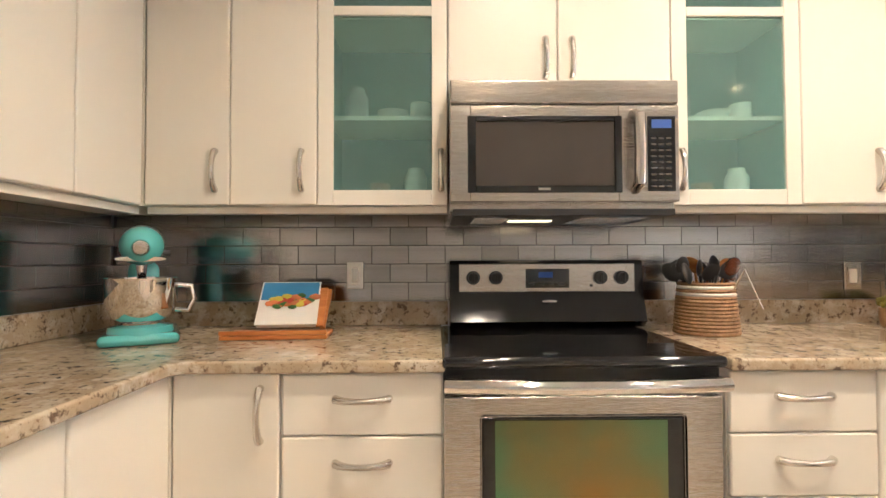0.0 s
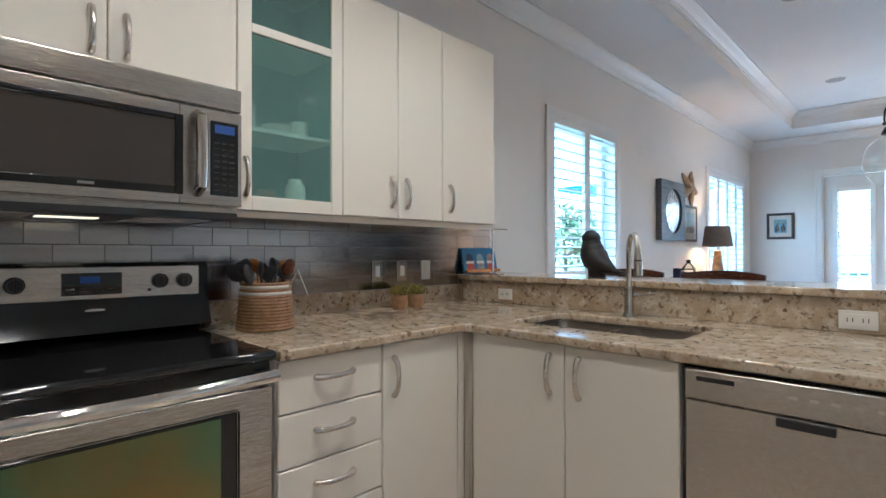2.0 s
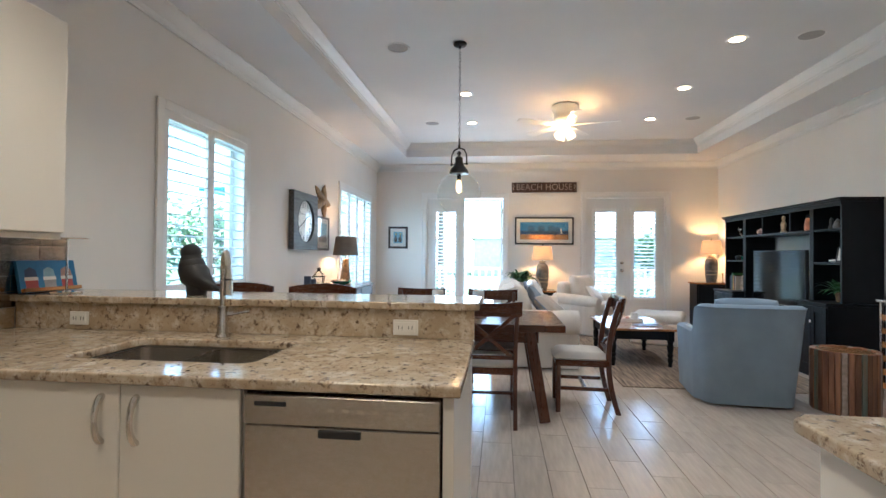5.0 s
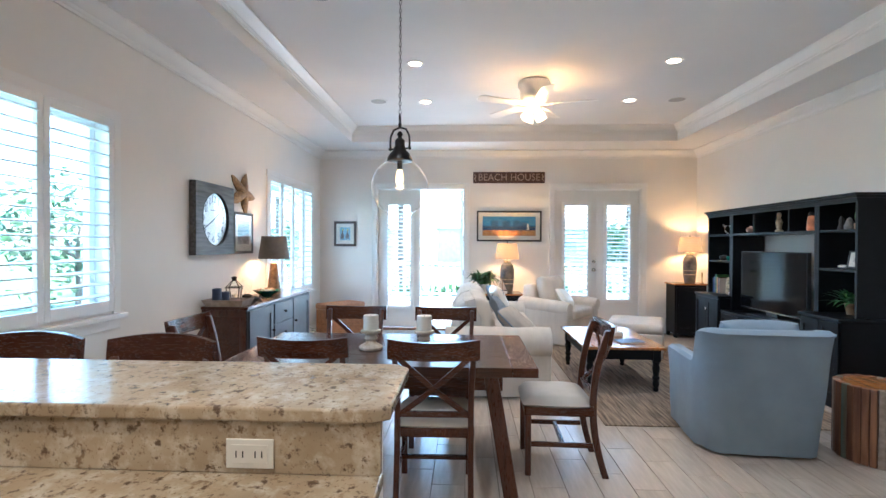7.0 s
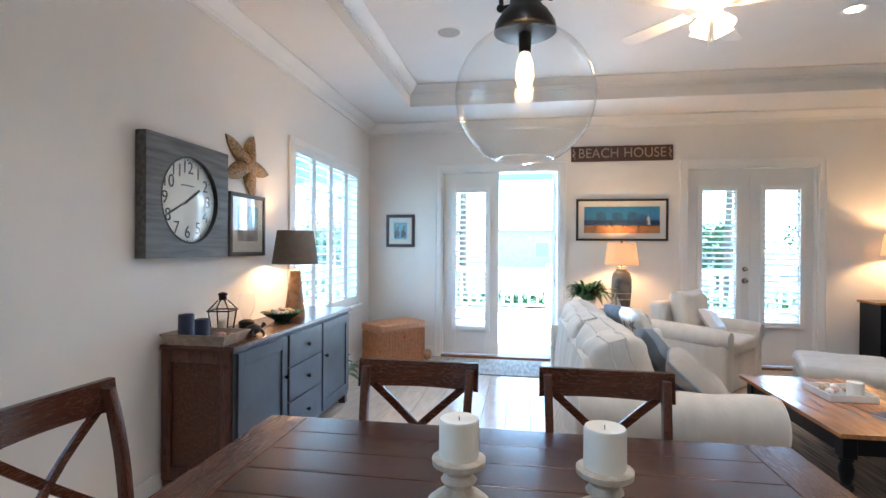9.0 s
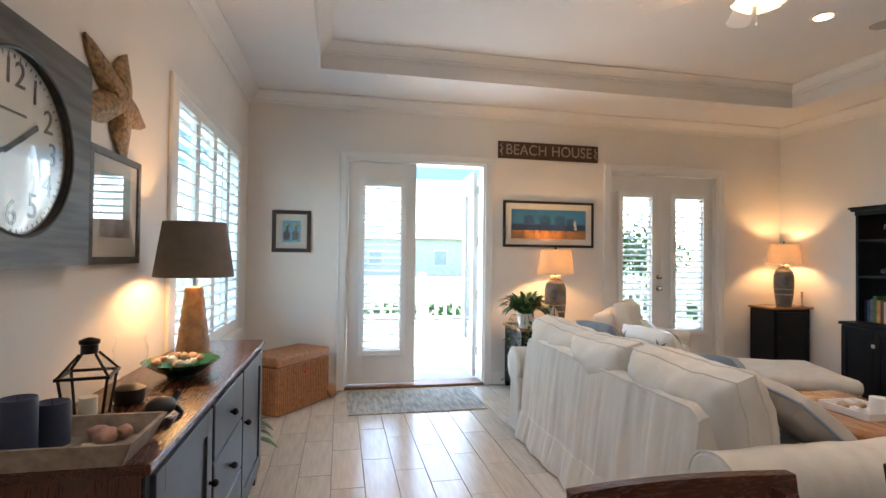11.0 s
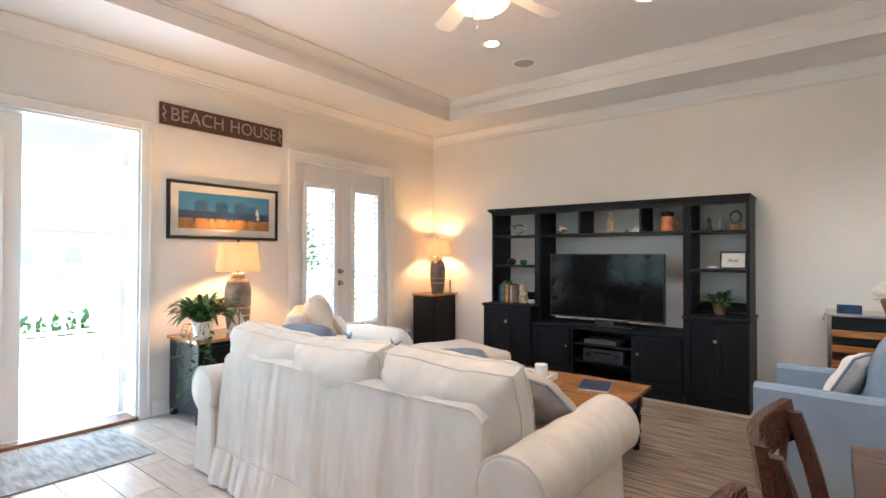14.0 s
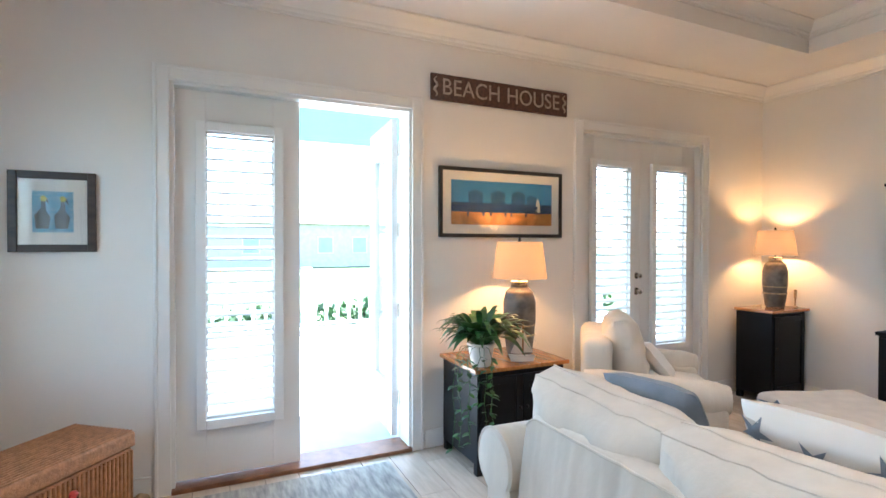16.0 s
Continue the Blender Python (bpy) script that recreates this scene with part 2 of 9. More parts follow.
M = dict(
    wall=mat("wall_paint", (0.80, 0.77, 0.73), 0.75, var=0.02, scale=1.2, bump=0.06, bscale=160),
    ceil=mat("ceiling_paint", (0.80, 0.79, 0.78), 0.8, var=0.02, scale=1.0, bump=0.08, bscale=120),
    grille=mat("speaker_grille", (0.45, 0.44, 0.43), 0.8, var=0.05, scale=40, bump=0.0),
    trim=mat("trim_paint", (0.82, 0.81, 0.79), 0.35, var=0.015, scale=2.0, bump=0.01),
    cab=mat("cabinet_lacquer", (0.80, 0.75, 0.67), 0.3, var=0.01, scale=1.0, bump=0.0),
    shutter=mat("shutter_paint", (0.84, 0.84, 0.83), 0.4, var=0.01, scale=2.0, bump=0.0),
    steel=mat("brushed_steel", (0.52, 0.485, 0.44), 0.27, 1.0, var=0.05, scale=2.0, stretch=(1, 30, 60), bump=0.004, bscale=30),
    nickel=mat("satin_nickel", (0.66, 0.62, 0.57), 0.2, 1.0, var=0.03, scale=6.0, bump=0.01),
    chrome=mat("polished_chrome", (0.8, 0.78, 0.75), 0.07, 1.0, var=0.02, scale=4.0, bump=0.0),
    tile=mat("steel_tile", (0.38, 0.36, 0.345), 0.15, 1.0, var=0.06, scale=3.0, stretch=(1, 8, 40), bump=0.03, bscale=20, rand=0.16),
    grout=mat("grout", (0.22, 0.20, 0.19), 0.8, var=0.1, scale=20),
    granite=granite("granite_top"),
    blackgloss=mat("black_enamel", (0.012, 0.012, 0.013), 0.12, var=0.1, scale=3, bump=0.0),
    blackglass=mat("black_glass", (0.008, 0.008, 0.009), 0.04, var=0.1, scale=3, bump=0.0, spec=0.7),
    blackmatt=mat("black_plastic", (0.02, 0.02, 0.021), 0.45, var=0.1, scale=12, bump=0.02),
    mwglass=mat("microwave_glass", (0.10, 0.085, 0.075), 0.12, 0.5, var=0.05, scale=3, bump=0.0),
    # reflection on the oven window, mixed into its colour as green and orange
    oven_reflection=mat("coated_oven_glass", (0.11, 0.25, 0.14), 0.16, 0.8, var=0.05, scale=2.4, second=(0.30, 0.17, 0.05), bump=0.0),
    teal=mat("teal_paint", (0.13, 0.29, 0.27), 0.45, var=0.04, scale=2),
    aqua=mat("aqua_enamel", (0.13, 0.50, 0.50), 0.15, var=0.02, scale=3, bump=0.0, coat=0.5),
    floor=mat("porcelain_plank", (0.58, 0.49, 0.40), 0.2, var=0.06, scale=4, stretch=(1, 7, 1), bump=0.03, bscale=30, rand=0.07, rvar=0.25),
    fgrout=mat("floor_grout", (0.26, 0.22, 0.19), 0.8, var=0.1, scale=10),
    walnut=wood("dark_cherry_wood", (0.046, 0.013, 0.006), (0.092, 0.027, 0.011), 0.27, 0, coat=0.12),
    walnut_y=wood("dark_cherry_wood_cross", (0.046, 0.013, 0.006), (0.092, 0.027, 0.011), 0.27, 1, coat=0.12),
    walnut_z=wood("dark_cherry_wood_upright", (0.046, 0.013, 0.006), (0.095, 0.028, 0.0115), 0.28, 2, coat=0.12),
    tabletop=wood("espresso_plank_wood", (0.030, 0.013, 0.009), (0.078, 0.028, 0.016), 0.24, 1, coat=0.08, rand=0.12),
    oak=wood("honey_pine", (0.27, 0.105, 0.03), (0.46, 0.21, 0.07), 0.22, 0, coat=0.35),
    bamboo=wood("orange_bamboo", (0.45, 0.15, 0.04), (0.62, 0.25, 0.07), 0.35, 0),
    navy=mat("navy_black_paint", (0.005, 0.0055, 0.007), 0.45, var=0.15, scale=6, bump=0.03, spec=0.22),
    slate=mat("slate_blue_paint", (0.05, 0.056, 0.07), 0.4, var=0.12, scale=5, bump=0.03, spec=0.35),
    linen=mat("cream_slipcover", (0.66, 0.60, 0.52), 0.9, var=0.04, scale=9, bump=0.30, bscale=26, stretch=(1, 1, 0.35)),
    seat=mat("seat_fabric", (0.60, 0.56, 0.50), 0.9, var=0.05, scale=5, bump=0.2, bscale=260),
    blue=mat("blue_slipcover", (0.26, 0.325, 0.40), 0.88, var=0.06, scale=3, bump=0.4, bscale=10),
    grey=mat("grey_blue_fabric", (0.24, 0.28, 0.33), 0.9, var=0.08, scale=8, bump=0.2, bscale=200),
    taupe=mat("taupe_fabric", (0.45, 0.40, 0.34), 0.9, var=0.06, scale=8, bump=0.2, bscale=200),
    white=mat("white_ceramic", (0.78, 0.75, 0.70), 0.3, var=0.02, scale=5, bump=0.02),
    distressed=mat("distressed_cream_wood", (0.62, 0.56, 0.46), 0.6, second=(0.38, 0.30, 0.20), scale=22, bump=0.2, bscale=60),
    wax=mat("ivory_wax", (0.80, 0.75, 0.65), 0.5, var=0.02, scale=6),
    bluewax=mat("navy_wax", (0.035, 0.05, 0.10), 0.45, var=0.1, scale=6),
    bronze=mat("oil_rubbed_bronze", (0.022, 0.018, 0.016), 0.35, 0.7, var=0.2, scale=12, bump=0.03),
    wicker=mat("woven_wicker", (0.34, 0.19, 0.09), 0.6, var=0.15, scale=30, bump=0.4, bscale=90),
    wicker2=mat("brown_rattan", (0.42, 0.205, 0.095), 0.5, var=0.15, scale=30, bump=0.4, bscale=90),
    leaf=mat("leaf_green", (0.035, 0.11, 0.025), 0.4, var=0.25, scale=20, rand=0.3),
    leaf2=mat("pale_leaf", (0.19, 0.165, 0.025), 0.5, var=0.25, scale=20, rand=0.25),
    soil=mat("potting_soil", (0.03, 0.02, 0.015), 0.95, var=0.3, scale=30, bump=0.5),
    terracotta=mat("glazed_pot", (0.30, 0.17, 0.09), 0.4, var=0.2, scale=15),
    shade=mat("grey_shade_linen", (0.20, 0.17, 0.14), 0.9, var=0.05, scale=20, bump=0.2, bscale=250),
    jug=mat("grey_stoneware", (0.20, 0.17, 0.14), 0.55, var=0.2, scale=14, bump=0.15, second=(0.09, 0.08, 0.07)),
    hornlamp=mat("honeycomb_ceramic", (0.33, 0.21, 0.11), 0.5, var=0.2, scale=25, bump=0.3),
    starfish=mat("gold_mosaic", (0.32, 0.19, 0.07), 0.5, var=0.3, scale=60, bump=0.6, bscale=70),
    hazepane=mat("pale_window_pane", (0.45, 0.47, 0.48), 0.2, var=0.05, scale=2, bump=0.0),
    frame_dark=wood("dark_frame_wood", (0.02, 0.012, 0.009), (0.06, 0.035, 0.025), 0.35, 0),
    frame_grey=wood("grey_washed_wood", (0.05, 0.048, 0.045), (0.13, 0.125, 0.12), 0.5, 0),
    signwood=wood("weathered_sign_wood", (0.035, 0.016, 0.012), (0.09, 0.04, 0.028), 0.6, 1),
    signtext=mat("sign_lettering", (0.38, 0.30, 0.24), 0.7, var=0.15, scale=30),
    mattewhite=mat("mat_board", (0.74, 0.70, 0.64), 0.8, var=0.02),
    screen=mat("tv_screen", (0.004, 0.004, 0.005), 0.09, var=0.1, bump=0.0, spec=0.16),
    rug=mat("striped_rug", (0.38, 0.285, 0.20), 0.95, second=(0.085, 0.06, 0.042), scale=7, stretch=(0.45, 7, 1), bump=0.4, bscale=60),
    mat_rug=mat("door_mat_weave", (0.44, 0.42, 0.38), 0.95, second=(0.20, 0.20, 0.19), scale=5, stretch=(1.2, 6, 1), bump=0.4, bscale=60),
    stump=mat("reclaimed_wood", (0.30, 0.14, 0.07), 0.55, second=(0.12, 0.05, 0.03), stretch=(10, 10, 1), scale=2.0, bump=0.15, rand=0.45),
    stump_g=mat("painted_reclaimed_wood", (0.12, 0.20, 0.17), 0.6, second=(0.20, 0.12, 0.07), stretch=(10, 10, 1), scale=2.0, bump=0.15),
    glass=pane_glass("clear_glass", (0.97, 0.98, 0.98)),
    cabglass=pane_glass("cabinet_glass", (0.70, 0.86, 0.83), 0.05, 0.22),
    bird=mat("black_bird_resin", (0.012, 0.010, 0.010), 0.5, var=0.2, scale=20, bump=0.1),
    pink=mat("shell_pink", (0.55, 0.33, 0.26), 0.6, var=0.2, scale=25, bump=0.2),
    sand=mat("shell_tan", (0.48, 0.36, 0.22), 0.6, var=0.25, scale=25, bump=0.2),
    green=mat("green_bowl_glaze", (0.02, 0.13, 0.09), 0.2, var=0.2, scale=12, bump=0.0),
    deck=mat("deck_paving", (0.62, 0.58, 0.52), 0.8, var=0.08, scale=3, bump=0.1),
    grass=mat("lawn", (0.07, 0.12, 0.03), 0.9, var=0.3, scale=4, bump=0.3),
    hedge=mat("hedge_leaf", (0.06, 0.13, 0.035), 0.6, var=0.3, scale=6, rand=0.35),
    bark=mat("palm_bark", (0.20, 0.15, 0.11), 0.85, var=0.25, scale=10, bump=0.4),
    porch=mat("porch_ceiling_blue", (0.10, 0.34, 0.58), 0.6, var=0.03, scale=3),
    stucco=mat("stucco_wall", (0.66, 0.62, 0.55), 0.85, var=0.05, scale=3, bump=0.2),
    rooft=mat("roof_tile", (0.25, 0.22, 0.20), 0.8, var=0.15, scale=6, bump=0.2),
    lampshade=lit_cloth("lit_cream_shade", (0.60, 0.40, 0.22), 0.05, (0.40, 0.31, 0.21)),
    bulb=glow("lit_bulb", (1.0, 0.55, 0.18), 0.6),
    fanglass=lit_cloth("lit_frosted_glass", (1.0, 0.66, 0.34), 0.30, (0.7, 0.62, 0.5)),
    canlens=glow("lit_can_lens", (1.0, 0.86, 0.68), 0.8),
    hoodlens=glow("lit_hood_lens", (1.0, 0.74, 0.42), 0.15),
    display=glow("blue_display", (0.03, 0.08, 0.30), 0.004),
    picblue=mat("print_sky_blue", (0.04, 0.20, 0.42), 0.6, var=0.1, scale=4, bump=0.0),
    picsand=mat("print_sand_orange", (0.50, 0.22, 0.06), 0.6, var=0.2, scale=14, bump=0.0),
    picnavy=mat("print_chair_blue", (0.015, 0.045, 0.13), 0.6, var=0.2, scale=12, bump=0.0),
    piclight=mat("print_pale_blue", (0.30, 0.48, 0.55), 0.6, var=0.15, scale=9, bump=0.0),
    picsea=mat("print_sea_blue", (0.14, 0.36, 0.52), 0.6, second=(0.34, 0.50, 0.58), scale=16, stretch=(1, 1, 6), bump=0.0),
    picdark=mat("print_brown_grey", (0.12, 0.105, 0.10), 0.6, var=0.3, scale=40, bump=0.0),
    picgrey=mat("print_grey", (0.36, 0.34, 0.34), 0.6, var=0.3, scale=7, bump=0.0),
    red=mat("red_plastic", (0.42, 0.04, 0.03), 0.4, var=0.1, scale=12),
    orange=mat("orange_glaze", (0.55, 0.17, 0.06), 0.35, var=0.2, scale=14),
    yellow=mat("yellow_glaze", (0.55, 0.48, 0.06), 0.35, var=0.1, scale=10),
    paper=mat("page_paper", (0.72, 0.70, 0.66), 0.7, var=0.05, scale=10),
    copper=mat("wood_threshold", (0.22, 0.10, 0.05), 0.5, var=0.15, scale=12),
)


# ---------- mesh helpers ----------
def box(bm, x0, y0, z0, x1, y1, z1, bev=0.0, seg=2):
    r = bmesh.ops.create_cube(bm, size=1, matrix=Matrix.Translation(((x0 + x1) / 2, (y0 + y1) / 2, (z0 + z1) / 2)) @ Matrix.Diagonal((abs(x1 - x0), abs(y1 - y0), abs(z1 - z0), 1)))
    if bev:
        es = list({e for v in r["verts"] for e in v.link_edges})
        bmesh.ops.bevel(bm, geom=es, offset=bev, segments=seg, affect='EDGES', profile=0.5)
    return r["verts"]


def obox(bm, m, sx, sy, sz, bev=0.0, seg=2):
    r = bmesh.ops.create_cube(bm, size=1, matrix=m @ Matrix.Diagonal((sx, sy, sz, 1)))
    if bev:
        es = list({e for v in r["verts"] for e in v.link_edges})
        bmesh.ops.bevel(bm, geom=es, offset=bev, segments=seg, affect='EDGES', profile=0.5)


def rod(bm, p0, p1, r0, r1=None, seg=10):
    p0, p1 = Vector(p0), Vector(p1)
    d = p1 - p0
    m = Matrix.Translation((p0 + p1) / 2) @ d.to_track_quat("Z", "Y").to_matrix().to_4x4()
    bmesh.ops.create_cone(bm, cap_ends=True, segments=seg, radius1=r0, radius2=r0 if r1 is None else r1, depth=d.length, matrix=m)


def bar(bm, p0, p1, w, d, bev=0.004, up=(0, 0, 1)):
    """A rectangular bar from p0 to p1, w wide across up, d thick."""
    p0, p1 = Vector(p0), Vector(p1)
    z = (p1 - p0).normalized()
    x = Vector(up).cross(z)
    if x.length < 1e-4:
        x = Vector((1, 0, 0))
    x.normalize()
    y = z.cross(x)
    m = Matrix((x, y, z)).transposed().to_4x4()
    m.translation = (p0 + p1) / 2
    obox(bm, m, w, d, (p1 - p0).length, bev, 1)


def lathe(bm, prof, at=(0, 0, 0), seg=24, closed=True):
    rings = []
    for r, z in prof:
        rings.append([bm.verts.new((at[0] + max(r, 1e-4) * math.cos(a), at[1] + max(r, 1e-4) * math.sin(a), at[2] + z)) for a in [2 * math.pi * i / seg for i in range(seg)]])
    for a, b in zip(rings, rings[1:]):
        for i in range(seg):
            j = (i + 1) % seg
            bm.faces.new((a[i], a[j], b[j], b[i]))
    if closed and prof[0][0] > 1e-3:
        bm.faces.new(rings[0][::-1])
    if closed and prof[-1][0] > 1e-3:
        bm.faces.new(rings[-1])


def tube(bm, pts, r, seg=8, flat=1.0):
    pts = [Vector(p) for p in pts]
    rings = []
    q, last = None, None
    for i, p in enumerate(pts):
        d = (pts[min(i + 1, len(pts) - 1)] - pts[max(i - 1, 0)]).normalized()
        q = d.to_track_quat("Z", "Y") if q is None else last.rotation_difference(d) @ q
        last = d
        rr = r[i] if isinstance(r, (list, tuple)) else r
        rings.append([bm.verts.new(p + q @ Vector((rr * math.cos(a), rr * flat * math.sin(a), 0))) for a in [2 * math.pi * k / seg for k in range(seg)]])
    for a, b in zip(rings, rings[1:]):
        for i in range(seg):
            j = (i + 1) % seg
            bm.faces.new((a[i], a[j], b[j], b[i]))
    bm.faces.new(rings[0][::-1])
    bm.faces.new(rings[-1])


def pillow(bm, m, sx, sy, sz, n=10, puff=0.45, seed=0.0, wob=0.008):
    """A stuffed cushion: full in the middle, thin at the seam, sx by sy, sz thick."""
    top, bot = {}, {}
    for i in range(n + 1):
        for j in range(n + 1):
            u, v = 2 * i / n - 1, 2 * j / n - 1
            h = ((1 - u ** 4) * (1 - v ** 4)) ** puff
            e = 1 - 0.05 * (u * u * v * v) - 0.02 * (1 - abs(u)) * (1 - abs(v))
            w = wob * noise.noise((u * 2.1 + seed, v * 2.3, seed))
            edge = i in (0, n) or j in (0, n)
            top[i, j] = bm.verts.new(m @ Vector((u * sx / 2 * e, v * sy / 2 * e, h * sz / 2 + w)))
            bot[i, j] = top[i, j] if edge else bm.verts.new(m @ Vector((u * sx / 2 * e, v * sy / 2 * e, -h * sz / 2 + w)))
    for i in range(n):
        for j in range(n):
            bm.faces.new((top[i, j], top[i + 1, j], top[i + 1, j + 1], top[i, j + 1]))
            bm.faces.new((bot[i, j], bot[i, j + 1], bot[i + 1, j + 1], bot[i + 1, j]))


def soft(bm, x0, y0, z0, x1, y1, z1, r=0.05, wob=0.006, seed=0.0):
    """An upholstered block with round edges and slightly uneven faces."""
    t = bmesh.new()
    bmesh.ops.create_cube(t, size=1, matrix=Matrix.Translation(((x0 + x1) / 2, (y0 + y1) / 2, (z0 + z1) / 2)) @ Matrix.Diagonal((x1 - x0, y1 - y0, z1 - z0, 1)))
    bmesh.ops.bevel(t, geom=t.edges[:], offset=r, segments=3, affect='EDGES', profile=0.5)
    bmesh.ops.subdivide_edges(t, edges=[e for e in t.edges if e.calc_length() > 0.12], cuts=5, use_grid_fill=True)
    for v in t.verts:
        v.co += Vector((noise.noise(v.co * 5 + Vector((seed, 0, 0))), noise.noise(v.co * 5 + Vector((0, seed + 7, 0))), noise.noise(v.co * 5 + Vector((0, 0, seed + 3))))) * wob
    me = bpy.data.meshes.new("tmp")
    t.to_mesh(me)
    t.free()
    bm.from_mesh(me)
    bpy.data.meshes.remove(me)


def flat_faces(me):
    """Keep large faces flat and let the small bevel faces take the turn of the edge."""
    ar = [p.area for p in me.polygons]
    no = [p.normal.copy() for p in me.polygons]
    at = collections.defaultdict(list)
    for p in me.polygons:
        for v in p.vertices:
            at[v].append(p.index)
    out = []
    for p in me.polygons:
        n0 = no[p.index]
        for v in p.vertices:
            s = Vector((0, 0, 0))
            for q in at[v]:
                if no[q].dot(n0) > 0.68:
                    s += no[q] * ar[q]
            out.append(s.normalized() if s.length > 1e-12 else n0)
    me.normals_split_custom_set(out)


def link_mesh(name, bm, material, smooth=True):
    me = bpy.data.meshes.new(name)
    bmesh.ops.recalc_face_normals(bm, faces=bm.faces[:])
    bm.to_mesh(me)
    bm.free()
    me.materials.append(M[material])
    if smooth:
        me.shade_smooth()
        me.set_sharp_from_angle(angle=radians(38))
        if len(me.polygons) < 420:
            flat_faces(me)
    return me


def part(name, bm, material, parent=None, label="", smooth=True):
    o = new(name, link_mesh(name, bm, material, smooth))
    if parent is not None:
        o.parent = parent
    if label:
        tagged(o, label)
    return o


def thing(name, m, label, category, group=""):
    o = new(name)
    o.empty_display_size = 0.1
    o.matrix_world = m if isinstance(m, Matrix) else Matrix.Translation(m)
    return tagged(o, label, category, group)


def solo(name, bm, material, label, category, group="", kind="", smooth=True):
    return tagged(part(name, bm, material, None, "", smooth), label, category, group, kind)


def B(*boxes, bev=0.0, seg=2):
    bm = bmesh.new()
    for b in boxes:
        box(bm, *b, bev, seg)
    return bm


def struct(name, bm, material, label, category, smooth=False):
    return solo(name, bm, material, label, category, "", "structure", smooth)


def leafblade(bm, p, d, length, width, droop=0.5, n=4):
    """One narrow bending leaf."""
    p, d = Vector(p), Vector(d).normalized()
    side = d.cross(Vector((0, 0, 1)))
    side = side.normalized() if side.length > 1e-3 else Vector((1, 0, 0))
    prev = None
    for i in range(n + 1):
        s = i / n
        c = p + d * length * s + Vector((0, 0, -droop * length * s * s))
        w = width * math.sin(math.pi * min(0.97, 0.12 + 0.88 * s)) / 2
        a, b = bm.verts.new(c + side * w), bm.verts.new(c - side * w)
        if prev:
            bm.faces.new((prev[0], prev[1], b, a))
        prev = (a, b)


# ---------- the shell of the house ----------
XW, XE, YN, YS = -1.42, 9.78, 2.10, -4.28
ZS, ZT = 3.06, 3.29
TX0, TX1, TY0, TY1 = 2.7, 8.98, -3.62, 1.36


def wall_with_holes(name, axis, pos, thick, a0, a1, z1, holes, label):
    """A wall with openings right through it. holes: (from, to, bottom, top)."""
    bm = bmesh.new()
    cuts = [a0]
    for h in sorted(holes):
        cuts += [h[0], h[1]]
    cuts.append(a1)

    def put(a, b, lo, hi):
        if b - a < 1e-3 or hi - lo < 1e-3:
            return
        if axis == "x":
            box(bm, pos, a, lo, pos + thick, b, hi)
        else:
            box(bm, a, pos, lo, b, pos + thick, hi)
    for i in range(0, len(cuts), 2):
        put(cuts[i], cuts[i + 1], 0, z1)
    for h in holes:
        put(h[0], h[1], 0, h[2])
        put(h[0], h[1], h[3], z1)
    return struct(name, bm, "wall", label, "wall")


D1 = (-0.40, 1.11, 2.43)
D2 = (-3.37, -1.92, 2.43)
W1 = (3.50, 4.68, 0.98, 2.34)
W2 = (7.50, 9.28, 0.74, 2.34)
wall_with_holes("wall_north", "y", YN, 0.2, XW - 0.2, XE + 0.22, 3.6, [W1, W2], "warm white painted wall with two shuttered windows")
wall_with_holes("wall_east", "x", XE, 0.22, YS - 0.2, YN, 3.6, [(D1[0], D1[1], 0, D1[2]), (D2[0], D2[1], 0, D2[2])], "warm white painted wall with two french door openings")
struct("wall_south", B((XW - 0.2, YS - 0.2, 0, XE, YS, 3.6)), "wall", "warm white painted wall behind the black console", "wall")
struct("wall_west", B((XW - 0.2, YS, 0, XW, YN, 3.6)), "wall", "warm white painted kitchen wall", "wall")

# ceiling: lowered border round a raised tray
bm = B((XW, YS, ZS, TX0, YN, ZS + 0.1), (TX1, YS, ZS, XE, YN, ZS + 0.1), (TX0, YS, ZS, TX1, TY0, ZS + 0.1), (TX0, TY1, ZS, TX1, YN, ZS + 0.1),
       (TX0 - 0.05, TY0 - 0.05, ZT, TX1 + 0.05, TY1 + 0.05, ZT + 0.1),
       (TX0 - 0.05, TY0 - 0.05, ZS + 0.1, TX1 + 0.05, TY0 - 0.001, ZT), (TX0 - 0.05, TY1 + 0.001, ZS + 0.1, TX1 + 0.05, TY1 + 0.05, ZT),
       (TX0 - 0.05, TY0, ZS + 0.1, TX0 - 0.001, TY1, ZT), (TX1 + 0.001, TY0, ZS + 0.1, TX1 + 0.05, TY1, ZT))
struct("ceiling", bm, "ceil", "white tray ceiling with a lowered border", "ceiling")


def moulding(name, a, b, inward, z, prof, label):
    """A crown moulding along a-b: prof gives (out from the wall, down from z)."""
    bm = bmesh.new()
    a, b, n = Vector((*a, z)), Vector((*b, z)), Vector((*inward, 0))
    ends = []
    for p in (a, b):
        ends.append([bm.verts.new(p + n * o - Vector((0, 0, d))) for o, d in prof])
    k = len(prof)
    for i in range(k):
        j = (i + 1) % k
        bm.faces.new((ends[0][i], ends[0][j], ends[1][j], ends[1][i]))
    bm.faces.new(ends[0])
    bm.faces.new(ends[1][::-1])
    return struct(name, bm, "trim", label, "trim", True)


